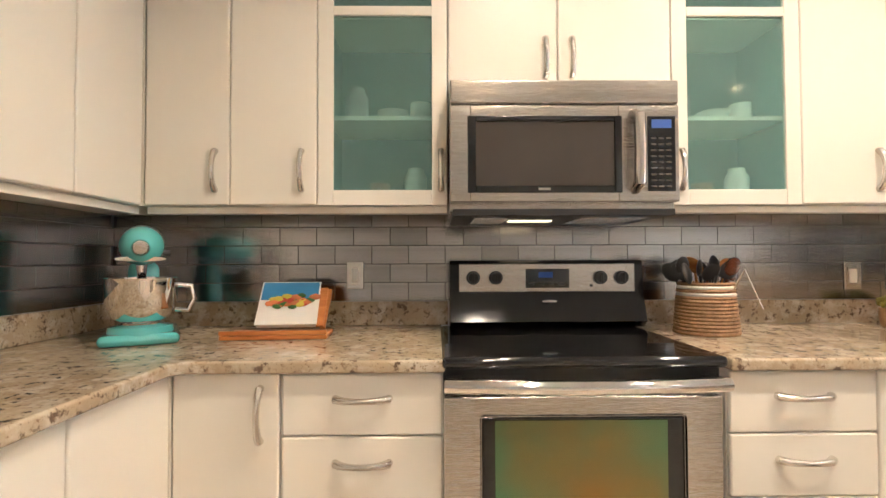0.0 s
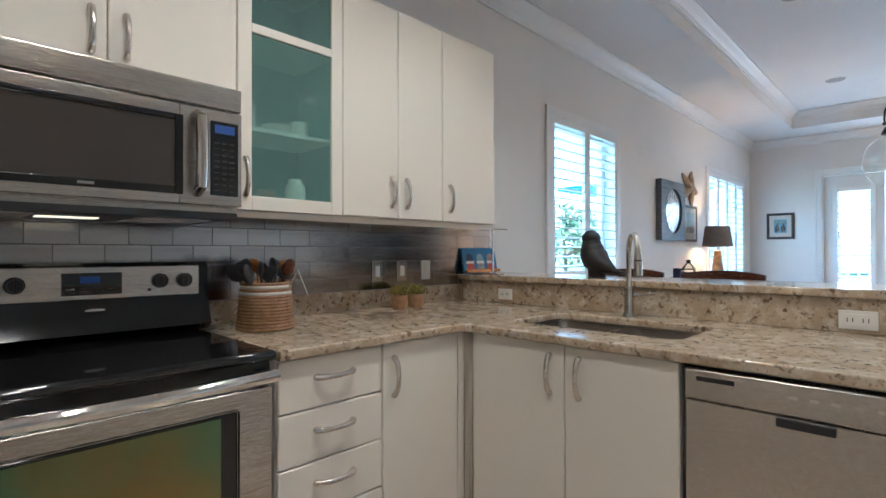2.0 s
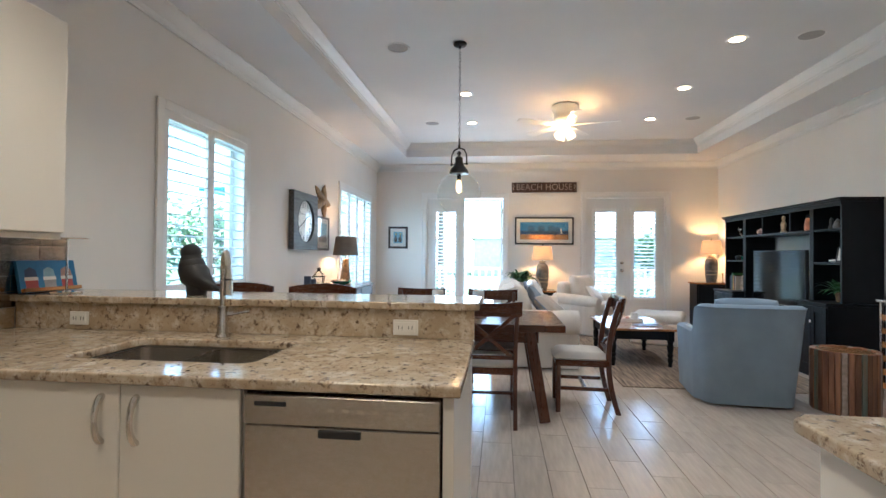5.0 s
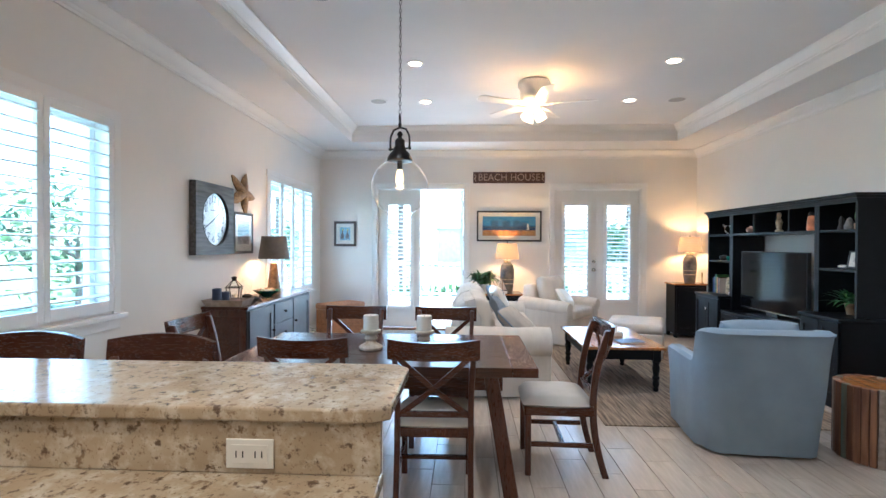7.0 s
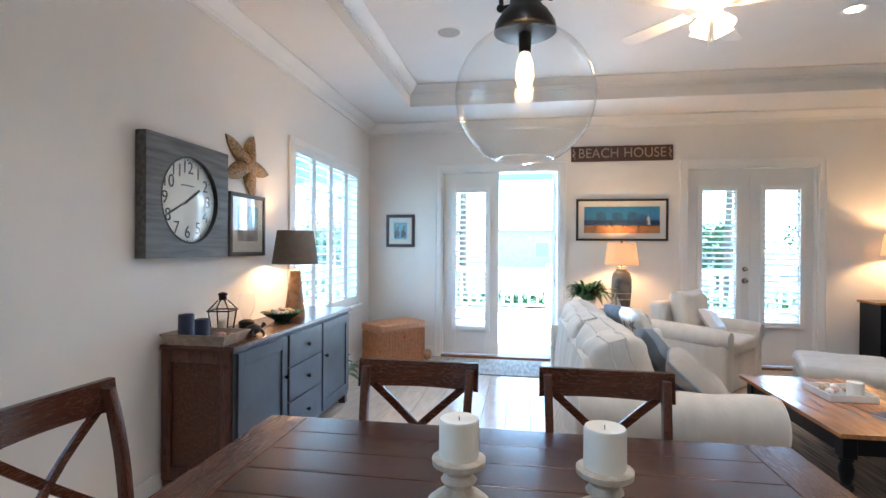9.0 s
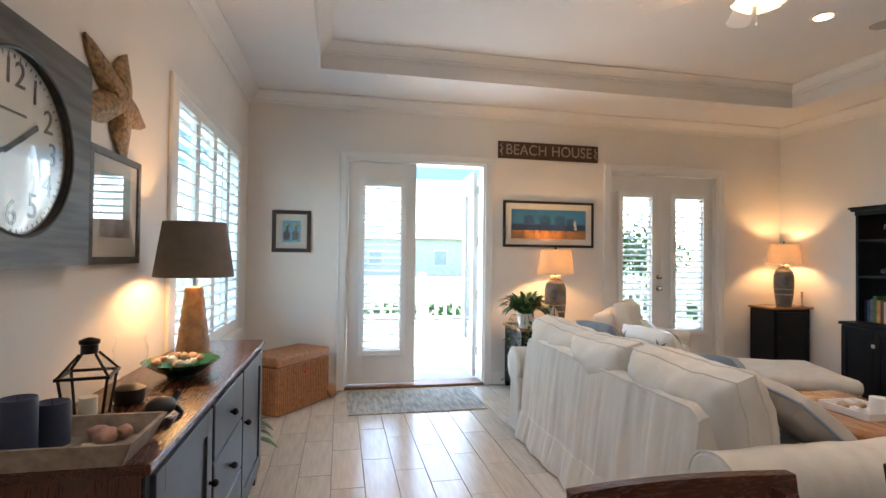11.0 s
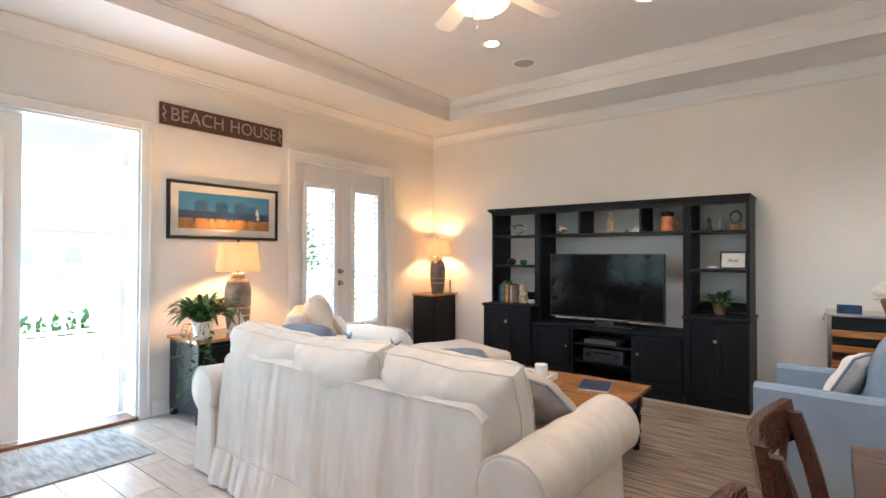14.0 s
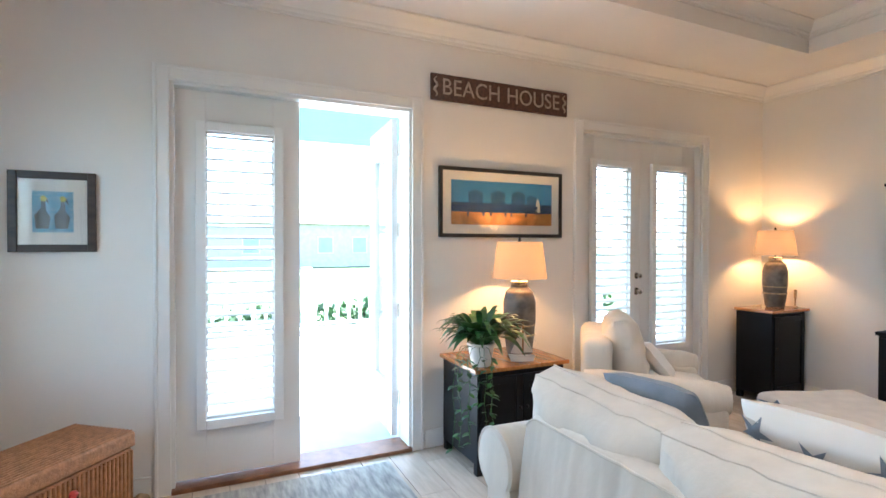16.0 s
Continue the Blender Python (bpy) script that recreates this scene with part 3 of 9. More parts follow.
CROWN = [(o * 1.35, d * 1.35) for o, d in ((0.0, 0.0), (0.085, 0.0), (0.085, 0.012), (0.072, 0.018), (0.060, 0.032), (0.038, 0.052), (0.022, 0.062), (0.020, 0.074), (0.012, 0.080), (0.012, 0.095), (0.0, 0.095))]
for nm, a, b, i in (("trim_crown_north", (XW, YN - 0.001), (XE, YN - 0.001), (0, -1)), ("trim_crown_east", (XE - 0.001, YS), (XE - 0.001, YN), (-1, 0)), ("trim_crown_south", (XW, YS + 0.001), (XE, YS + 0.001), (0, 1)), ("trim_crown_west", (XW + 0.001, YS), (XW + 0.001, YN), (1, 0))):
    moulding(nm, a, b, i, ZS - 0.001, CROWN, "white crown moulding along the wall")
TRAY = [(0.0, 0.0), (0.10, 0.0), (0.10, 0.012), (0.088, 0.016), (0.07, 0.034), (0.045, 0.058), (0.028, 0.068), (0.026, 0.080), (0.014, 0.086), (0.014, 0.105), (0.0, 0.105)]
for nm, a, b, i in (("trim_tray_north", (TX0, TY1), (TX1, TY1), (0, -1)), ("trim_tray_south", (TX0, TY0), (TX1, TY0), (0, 1)), ("trim_tray_east", (TX1, TY0), (TX1, TY1), (-1, 0)), ("trim_tray_west", (TX0, TY0), (TX0, TY1), (1, 0))):
    moulding(nm, a, b, i, ZT - 0.001, TRAY, "white crown moulding inside the tray")

# baseboards
for i, b in enumerate(((2.75, YN - 0.016, 0, XE - 0.001, YN - 0.001, 0.13), (XE - 0.016, D1[1] + 0.1, 0, XE - 0.001, YN - 0.017, 0.13), (XE - 0.016, D2[1] + 0.1, 0, XE - 0.001, D1[0] - 0.1, 0.13),
                       (XE - 0.016, YS + 0.017, 0, XE - 0.001, D2[0] - 0.1, 0.13), (XW + 0.001, YS + 0.001, 0, XE - 0.001, YS + 0.016, 0.13))):
    struct("baseboard", B(b, bev=0.004), "trim", "white painted baseboard along the wall", "baseboard")


# ---------- french doors ----------
def door_leaf(m, name, w, h, glass_lo, glass_hi, stile, knob_side, name_label):
    """A glazed leaf with a shutter in it; its hinge edge at x = 0, it lies along +x, 45 mm thick."""
    leaf = thing(name, m, name_label, "door")
    bm = B((0, 0, 0.008, stile, 0.045, h), (w - stile, 0, 0.008, w, 0.045, h), (stile, 0, 0.008, w - stile, 0.045, glass_lo), (stile, 0, glass_hi, w - stile, 0.045, h), bev=0.002)
    part("leaf_frame", bm, "trim", leaf)
    o = 0.035
    bm = B((stile - o, -0.012, glass_lo - o, stile + 0.012, 0.0, glass_hi + o), (w - stile - 0.012, -0.012, glass_lo - o, w - stile + o, 0.0, glass_hi + o),
           (stile + 0.012, -0.012, glass_lo - o, w - stile - 0.012, 0.0, glass_lo + 0.012), (stile + 0.012, -0.012, glass_hi - 0.012, w - stile - 0.012, 0.0, glass_hi + o), bev=0.003)
    part("glazing_bead", bm, "trim", leaf)
    # shutter panel in front of the pane
    sf = 0.03
    bm = B((stile - 0.055, -0.046, glass_lo - 0.055, stile + sf - 0.03, -0.0125, glass_hi + 0.055), (w - stile - sf + 0.03, -0.046, glass_lo - 0.055, w - stile + 0.055, -0.0125, glass_hi + 0.055),
           (stile + sf - 0.03, -0.046, glass_lo - 0.055, w - stile - sf + 0.03, -0.0125, glass_lo), (stile + sf - 0.03, -0.046, glass_hi, w - stile - sf + 0.03, -0.0125, glass_hi + 0.055), bev=0.003)
    part("shutter_frame", bm, "shutter", leaf)
    n = int((glass_hi - glass_lo) / 0.066)
    bm = bmesh.new()
    obox(bm, pose(0, 0, 0, 18, 0, 0), w - 2 * stile - 0.004, 0.058, 0.008, 0.003, 1)
    me = link_mesh("slat", bm, "shutter")
    for i in range(n):
        s = new("slat", me)
        s.parent = leaf
        s.location = (w / 2, -0.030, glass_lo + (i + 0.5) * (glass_hi - glass_lo) / n)
    g = part("pane", B((stile, 0.018, glass_lo, w - stile, 0.024, glass_hi)), "glass", leaf, smooth=False)
    g.visible_shadow = False
    if knob_side:
        kx = w - 0.05
        for z, r, nm in ((1.02, 0.026, "knob"), (1.16, 0.022, "deadbolt")):
            bm = bmesh.new()
            rod(bm, (kx, -0.012, z), (kx, 0.0, z), r * 1.25, seg=16)
            rod(bm, (kx, -0.05, z), (kx, -0.012, z), r * 0.5, seg=12)
            bmesh.ops.create_uvsphere(bm, u_segments=14, v_segments=8, radius=r, matrix=Matrix.Translation((kx, -0.055, z)) @ Matrix.Diagonal((1, 0.6, 1, 1)))
            part(nm, bm, "nickel", leaf, "satin nickel hardware")
    return leaf


def casing(name, y0, y1, top, w=0.085):
    bm = B((XE - 0.022, y0 - w, 0, XE - 0.001, y0, top + w), (XE - 0.022, y1, 0, XE - 0.001, y1 + w, top + w), (XE - 0.022, y0, top, XE - 0.001, y1, top + w), bev=0.004)
    for q in ((XE - 0.03, y0 - w, 0, XE - 0.022, y0 - w + 0.02, top + w), (XE - 0.03, y1 + w - 0.02, 0, XE - 0.022, y1 + w, top + w), (XE - 0.03, y0 - w + 0.02, top + w - 0.02, XE - 0.022, y1 + w - 0.02, top + w)):
        box(bm, *q, 0.003, 1)
    struct(name, bm, "trim", "white painted door casing", "trim")
    bm = B((XE, y0, 0.03, XE + 0.2, y0 + 0.02, top), (XE, y1 - 0.02, 0.03, XE + 0.2, y1, top), (XE, y0 + 0.02, top - 0.02, XE + 0.2, y1 - 0.02, top))
    struct(name + "_jamb", bm, "trim", "white painted door jamb", "trim")
    struct(name + "_threshold", B((XE - 0.03, y0 + 0.001, 0.0, XE + 0.21, y1 - 0.001, 0.028), bev=0.006), "copper", "brown wooden door threshold", "threshold")


casing("trim_door_1", D1[0], D1[1], D1[2])
casing("trim_door_2", D2[0], D2[1], D2[2])
# leaf poses: rz turns the leaf's +x along the wall
door_leaf(pose(XE + 0.06, D1[1] - 0.022, 0.03, 0, 0, -90), "door_1", 0.725, 2.375, 0.37, 2.13, 0.165, False, "closed white french door leaf with white shutter slats")
leaf_open = door_leaf(pose(XE + 0.215, D1[0] + 0.03, 0.03, 0, 0, -4), "door_2", 0.725, 2.375, 0.37, 2.13, 0.165, True, "white french door leaf swung open to the terrace")
for z in (0.3, 0.95, 1.55, 2.15):
    part("hinge", B((-0.03, -0.012, z - 0.05, -0.004, 0.003, z + 0.05), bev=0.003), "nickel", leaf_open, "satin nickel hinge")
door_leaf(pose(XE + 0.06, D2[1] - 0.022, 0.03, 0, 0, -90), "door_3", 0.702, 2.375, 0.52, 2.12, 0.16, True, "closed white french door leaf with shutter and nickel knob")
door_leaf(pose(XE + 0.06, D2[0] + 0.022 + 0.702, 0.03, 0, 0, -90), "door_4", 0.702, 2.375, 0.52, 2.12, 0.16, False, "closed white french door leaf with white shutter slats")


# ---------- windows with plantation shutters ----------
def window(name, x0, x1, z0, z1, panels, label):
    wd = tagged(new(name), label, "window", "", "structure")
    w = 0.07
    bm = B((x0 - w, YN - 0.022, z0 - 0.02, x0, YN - 0.001, z1 + w), (x1, YN - 0.022, z0 - 0.02, x1 + w, YN - 0.001, z1 + w), (x0, YN - 0.022, z1, x1, YN - 0.001, z1 + w), bev=0.004)
    part("window_casing", bm, "trim", wd)
    part("window_sill", B((x0 - w - 0.03, YN - 0.06, z0 - 0.055, x1 + w + 0.03, YN - 0.001, z0 - 0.021), (x0 - w, YN - 0.02, z0 - 0.13, x1 + w, YN - 0.001, z0 - 0.056), bev=0.006), "trim", wd)
    part("window_frame", B((x0, YN + 0.12, z0, x0 + 0.05, YN + 0.17, z1), (x1 - 0.05, YN + 0.12, z0, x1, YN + 0.17, z1), (x0 + 0.05, YN + 0.12, z0, x1 - 0.05, YN + 0.17, z0 + 0.05), (x0 + 0.05, YN + 0.12, z1 - 0.05, x1 - 0.05, YN + 0.17, z1), bev=0.003), "trim", wd)
    g = part("pane", B((x0 + 0.05, YN + 0.14, z0 + 0.05, x1 - 0.05, YN + 0.146, z1 - 0.05)), "glass", wd, smooth=False)
    g.visible_shadow = False
    pw = (x1 - x0) / panels
    s = 0.045
    bm = bmesh.new()
    obox(bm, pose(0, 0, 0, 7, 0, 0), pw - 2 * s - 0.006, 0.072, 0.009, 0.003, 1)
    me = link_mesh("slat", bm, "shutter")
    for k in range(panels):
        a, b = x0 + k * pw + 0.002, x0 + (k + 1) * pw - 0.002
        sh = part("shutter_panel", B((a, YN - 0.02, z0, a + s, YN + 0.012, z1), (b - s, YN - 0.02, z0, b, YN + 0.012, z1), (a + s, YN - 0.02, z0, b - s, YN + 0.012, z0 + 0.08), (a + s, YN - 0.02, z1 - 0.06, b - s, YN + 0.012, z1), bev=0.003), "shutter", wd)
        for lo, hi in ((z0 + 0.08, z1 - 0.06), ):
            n = round((hi - lo) / 0.079)
            for i in range(n):
                o = new("slat", me)
                o.parent = sh
                o.location = ((a + b) / 2, YN - 0.004, lo + (i + 0.5) * (hi - lo) / n)
    return wd


window("window_1", *W1, 2, "white window with two plantation shutter panels")
window("window_2", *W2, 4, "wide white window with four plantation shutter panels")


# ---------- outside ----------
struct("ground", B((-60, -120, -0.5, 320, 120, -0.32)), "grass", "green lawn round the house", "ground")
struct("terrace", B((XE + 0.222, -7, -0.30, 15.5, 6, -0.02)), "deck", "pale paved terrace outside the doors", "terrace")
struct("porch_ceiling", B((XE + 0.225, -7, 2.62, 12.2, 6, 2.70)), "porch", "light blue porch ceiling above the terrace", "ceiling")
for y in (-6.3, 5.3):
    solo("porch_column", B((11.9, y, -0.02, 12.12, y + 0.22, 2.62), (11.86, y - 0.04, -0.02, 12.16, y + 0.26, 0.16), (11.86, y - 0.04, 2.5, 12.16, y + 0.26, 2.62), bev=0.01), "trim", "white square porch column", "column", "porch columns")
rail = thing("railing", (15.2, 0, -0.02), "white terrace railing with turned balusters", "railing")
part("top_rail", B((-0.06, -7, 0.92, 0.06, 6, 0.98), bev=0.01), "trim", rail)
part("bottom_rail", B((-0.04, -7, 0.08, 0.04, 6, 0.13), bev=0.008), "trim", rail)
bm = bmesh.new()
lathe(bm, [(0.03, 0.131), (0.03, 0.2), (0.02, 0.23), (0.045, 0.4), (0.02, 0.75), (0.03, 0.8), (0.03, 0.919)], (0, 0, 0), 8)
bal = link_mesh("baluster", bm, "trim")
for i in range(64):
    o = new("baluster", bal)
    o.parent = rail
    o.location = (0, -6.9 + i * 0.2, 0)
for i in range(5):
    part("post", B((-0.08, -7.05 + i * 3.2, 0, 0.08, -6.89 + i * 3.2, 1.08), bev=0.012), "trim", rail)


def tree(x, y, z, h, crown, seed, label):
    rnd = random.Random(seed)
    t = thing("tree", (x, y, z), label, "tree", "garden trees")
    bm = bmesh.new()
    tube(bm, [(0, 0, 0), (0.05 * h * 0.3, 0.03, h * 0.3), (0.02, 0.06, h * 0.6), (0.08, 0.02, h * 0.85)], [h * 0.035, h * 0.026, h * 0.02, h * 0.01], 8)
    for k in range(6):
        a = rnd.uniform(0, 6.28)
        z0 = h * rnd.uniform(0.4, 0.7)
        tube(bm, [(0.02, 0.04, z0), (math.cos(a) * crown * 0.4, math.sin(a) * crown * 0.4, z0 + h * 0.14), (math.cos(a) * crown * 0.8, math.sin(a) * crown * 0.8, z0 + h * 0.2)], [h * 0.013, h * 0.009, h * 0.004], 6)
    part("trunk", bm, "bark", t)
    vs, fs = [], []
    for c in range(34):
        d = Vector((rnd.gauss(0, 1), rnd.gauss(0, 1), rnd.gauss(0, 0.8)))
        d = d.normalized() * rnd.uniform(0.35, 1.0)
        cc = Vector((d.x * crown, d.y * crown, h * 0.75 + d.z * crown * 0.8))
        for k in range(46):
            p = cc + Vector((rnd.gauss(0, 1), rnd.gauss(0, 1), rnd.gauss(0, 1))) * crown * 0.17
            u = Vector((rnd.uniform(-1, 1), rnd.uniform(-1, 1), rnd.uniform(-1, 1))).normalized() * crown * 0.07
            w = u.orthogonal().normalized() * crown * 0.035
            b = len(vs)
            vs += [p - u, p + w, p + u, p - w]
            fs.append((b, b + 1, b + 2, b + 3))
    me = bpy.data.meshes.new("crown")
    me.from_pydata([tuple(v) for v in vs], [], fs)
    me.materials.append(M["hedge"])
    o = new("crown", me)
    o.parent = t


def palm(x, y, z, h, seed, label):
    rnd = random.Random(seed)
    t = thing("palm_tree", (x, y, z), label, "palm tree", "garden palms")
    bm = bmesh.new()
    tube(bm, [(0.1 * math.sin(i * 0.4), 0, h * i / 10) for i in range(11)], [0.16 - 0.006 * i for i in range(11)], 9)
    part("trunk", bm, "bark", t)
    bm = bmesh.new()
    for k in range(22):
        a, e = rnd.uniform(0, 6.28), rnd.uniform(-0.1, 0.9)
        d = Vector((math.cos(a), math.sin(a), e)).normalized()
        for s in range(3, 16):
            q = s / 15 * 1.7
            p = Vector((0, 0, h)) + d * q + Vector((0, 0, -0.30 * q * q))
            side = d.cross(Vector((0, 0, 1))).normalized()
            for sg in (-1, 1):
                leafblade(bm, p, side * sg + d * 0.7, 0.5 * math.sin(math.pi * (0.15 + 0.8 * s / 15)), 0.05, 0.4, 2)
    part("fronds", bm, "hedge", t, smooth=False)


for i, (x, y, h, c) in enumerate(((26, -13, 3.0, 1.9), (27, -8.5, 2.6, 1.7), (27, 9.5, 2.8, 1.7), (6.2, 7.6, 2.5, 1.5), (9.0, 8.6, 3.0, 1.7), (12.0, 8.2, 2.7, 1.5), (15.5, 9.0, 2.9, 1.6), (20, 10.5, 3.0, 1.7))):
    tree(x, y, -0.33, h, c, 11 + i, "leafy green garden tree beyond the terrace")
for i, (x, y, h) in enumerate(((20.5, 2.1, 4.6), (23, -7.4, 4.4), (22, 7.5, 3.8))):
    palm(x, y, -0.33, h, 40 + i, "palm tree in the garden beyond the terrace")
rnd = random.Random(5)
for j, (x, y0, y1) in enumerate(((17.2, -9, 9), )):
    vs, fs = [], []
    for k in range(2600):
        p = Vector((x + rnd.gauss(0, 0.28), rnd.uniform(y0, y1), rnd.uniform(-0.32, 0.12 + 0.22 * noise.noise((rnd.random() * 0.1 + y0, k * 0.001, 0)))))
        u = Vector((rnd.uniform(-1, 1), rnd.uniform(-1, 1), rnd.uniform(-1, 1))).normalized() * 0.11
        w = u.orthogonal().normalized() * 0.05
        b = len(vs)
        vs += [p - u, p + w, p + u, p - w]
        fs.append((b, b + 1, b + 2, b + 3))
    me = bpy.data.meshes.new("hedge")
    me.from_pydata([tuple(v) for v in vs], [], fs)
    me.materials.append(M["hedge"])
    tagged(new("hedge", me), "low clipped green hedge beyond the railing", "hedge", "", "stuff")


def house(x, y, w, d, h, label):
    hs = thing("house", (x, y, -0.33), label, "house")
    part("wall", B((0, 0, 0, d, w, h)), "stucco", hs)
    bm = bmesh.new()
    q = [bm.verts.new(p) for p in ((-0.4, -0.4, h), (d + 0.4, -0.4, h), (d + 0.4, w + 0.4, h), (-0.4, w + 0.4, h), (d / 2, d / 2, h + 1.5), (d / 2, w - d / 2, h + 1.5))]
    for f in ((0, 1, 4), (1, 2, 5, 4), (2, 3, 5), (3, 0, 4, 5), (0, 3, 2, 1)):
        bm.faces.new([q[i] for i in f])
    part("roof", bm, "rooft", hs)
    for k in range(int(w // 2.6)):
        wn_ = part("window", B((-0.05, 0.9 + k * 2.6, 1.0, 0.02, 2.1 + k * 2.6, 2.3)), "trim", hs)
        part("pane", B((-0.065, 1.0 + k * 2.6, 1.1, -0.052, 2.0 + k * 2.6, 2.2)), "hazepane", wn_)


house(44, -16, 18, 7, 3.2, "pale stucco house across the garden")
house(46, 6, 15, 7, 3.2, "pale stucco house across the garden")


# ---------- kitchen ----------
YF = YN - 0.725          # carcass front of the base run
CT = 0.915              # worktop height


def pull(name, parent, p, length, axis):
    """A bowed nickel pull on a front at p; axis 'z' upright or 'x', 'y' level, standing off to -n."""
    ax, n = axis
    a = {"x": Vector((1, 0, 0)), "y": Vector((0, 1, 0)), "z": Vector((0, 0, 1))}[ax]
    n = Vector(n)
    bm = bmesh.new()
    pts, rad = [], []
    for i in range(11):
        s = i / 10
        pts.append(Vector(p) + a * (s - 0.5) * length + n * (0.006 + 0.026 * math.sin(math.pi * s) ** 0.6))
        rad.append(0.0088 + 0.0035 * abs(2 * s - 1) ** 2)
    tube(bm, pts, rad, 8)
    for s in (-0.5, 0.5):
        q = Vector(p) + a * s * length
        rod(bm, q, q + n * 0.012, 0.011, 0.008, 12)
    return part(name, bm, "nickel", parent, "satin nickel bow pull")


def front(name, parent, axis, u0, u1, z0, z1, d, handle=None):
    """A slab front with softened edges on a face; axis 'y-' faces -y at y=d, 'x+' faces +x, 'x-' faces -x."""
    g = 0.0015
    if axis == "y-":
        b = (u0 + g, d - 0.02, z0 + g, u1 - g, d, z1 - g)
        n = (0, -1, 0)
    elif axis == "x+":
        b = (d, u0 + g, z0 + g, d + 0.02, u1 - g, z1 - g)
        n = (1, 0, 0)
    else:
        b = (d - 0.02, u0 + g, z0 + g, d, u1 - g, z1 - g)
        n = (-1, 0, 0)
    f = part(name, B(b, bev=0.007, seg=3), "cab", parent)
    if handle:
        hu, hz, hl, hax = handle
        face = d + (0.02 if axis == "x+" else -0.02)
        p = (hu, face, hz) if axis == "y-" else (face, hu, hz)
        pull("handle", f, p, hl, (hax, n))
    return f


def cabinet(name, m_boxes, label, group):
    c = thing(name, (0, 0, 0), label, "cabinet", group)
    part("body", B(*m_boxes), "cab", c, smooth=False)
    return c


ZB0, ZB1 = 0.10, 0.878
# base run under the north wall
c = cabinet("base_cabinet", [(-0.775, YF, ZB0, -0.48, YN - 0.004, ZB1), (-0.775, YF + 0.06, 0, -0.48, YN - 0.004, ZB0)], "cream slab-front base cabinet with one door", "kitchen base cabinets")
front("door", c, "y-", -0.775, -0.482, ZB0, ZB1, YF, (-0.535, 0.765, 0.142, "z"))
for x0, x1, nm in ((-0.478, -0.034, 0), (0.756, 1.172, 1)):
    c = cabinet("drawer_cabinet", [(x0, YF, ZB0, x1, YN - 0.004, ZB1), (x0, YF + 0.06, 0, x1, YN - 0.004, ZB0)], "cream base cabinet with a stack of drawers", "kitchen base cabinets")
    for z0, z1 in ((0.705, ZB1), (0.53, 0.705), (0.355, 0.53), (ZB0, 0.355)):
        front("drawer_front", c, "y-", x0, x1, z0, z1, YF, ((x0 + x1) / 2, (z0 + z1) / 2 + 0.015, 0.146, "x"))
c = cabinet("base_cabinet", [(1.174, YF, ZB0, 1.62, YN - 0.004, ZB1), (1.174, YF + 0.06, 0, 1.62, YN - 0.004, ZB0)], "cream slab-front corner base cabinet", "kitchen base cabinets")
front("door", c, "y-", 1.174, 1.585, ZB0, ZB1, YF, (1.225, 0.75, 0.142, "z"))
# left run along the west wall
XL = -0.80
for y0, y1 in ((0.98, YF - 0.02), (0.46, 0.978), (-0.06, 0.458)):
    c = cabinet("base_cabinet", [(XW + 0.004, y0, ZB0, XL, y1, ZB1), (XW + 0.004, y0, 0, XL - 0.06, y1, ZB0)], "cream slab-front base cabinet on the side run", "kitchen base cabinets")
    front("door", c, "x+", y0, y1, ZB0, ZB1, XL)
# peninsula: sink base and dishwasher
XP = 1.642
c = cabinet("sink_base_cabinet", [(XP, 0.455, ZB0, 2.42, YF - 0.03, 0.66), (XP, 0.455, 0.66, XP + 0.02, YF - 0.03, ZB1), (2.40, 0.455, 0.66, 2.42, YF - 0.03, ZB1), (XP + 0.06, 0.455, 0, 2.42, YF - 0.03, ZB0)], "cream two-door sink cabinet in the peninsula", "kitchen base cabinets")
front("door", c, "x-", 0.455, 0.86, ZB0, ZB1, XP, (0.80, 0.765, 0.142, "z"))
front("door", c, "x-", 0.86, 1.305, ZB0, ZB1, XP, (0.92, 0.765, 0.142, "z"))
struct("trim_filler", B((1.588, YF - 0.019, ZB0, 1.625, YF - 0.0005, ZB1), bev=0.002), "cab", "cream corner filler strip", "trim")
struct("trim_filler", B((XL + 0.0005, YF - 0.0185, ZB0, -0.777, YF - 0.0005, ZB1), bev=0.002), "cab", "cream corner filler strip", "trim")
struct("trim_filler", B((XP - 0.018, 1.307, ZB0, XP, YF - 0.02, ZB1), bev=0.002), "nickel", "metal corner filler strip", "trim")

dw = thing("dishwasher", (0, 0, 0), "stainless steel dishwasher built into the peninsula", "dishwasher")
part("body", B((XP, -0.17, 0.10, 2.41, 0.44, 0.872)), "blackmatt", dw)
part("door", B((XP - 0.035, -0.165, 0.11, XP - 0.001, 0.435, 0.775), bev=0.006), "steel", dw)
part("control_panel", B((XP - 0.04, -0.165, 0.778, XP - 0.001, 0.435, 0.868), bev=0.006), "steel", dw)
part("handle_recess", B((XP - 0.043, 0.07, 0.745, XP - 0.03, 0.20, 0.770), bev=0.004), "blackmatt", dw, "black pocket handle")
part("badge", B((XP - 0.042, 0.30, 0.835, XP - 0.0395, 0.40, 0.848)), "blackmatt", dw, "dark maker's mark")
for i in range(7):
    part("button", B((XP - 0.0415, -0.12 + i * 0.045, 0.825, XP - 0.039, -0.10 + i * 0.045, 0.835)), "nickel", dw)
struct("panel_end", B((XP - 0.02, -0.205, 0, 2.424, -0.172, ZB1), bev=0.002), "cab", "cream end panel of the peninsula", "panel")
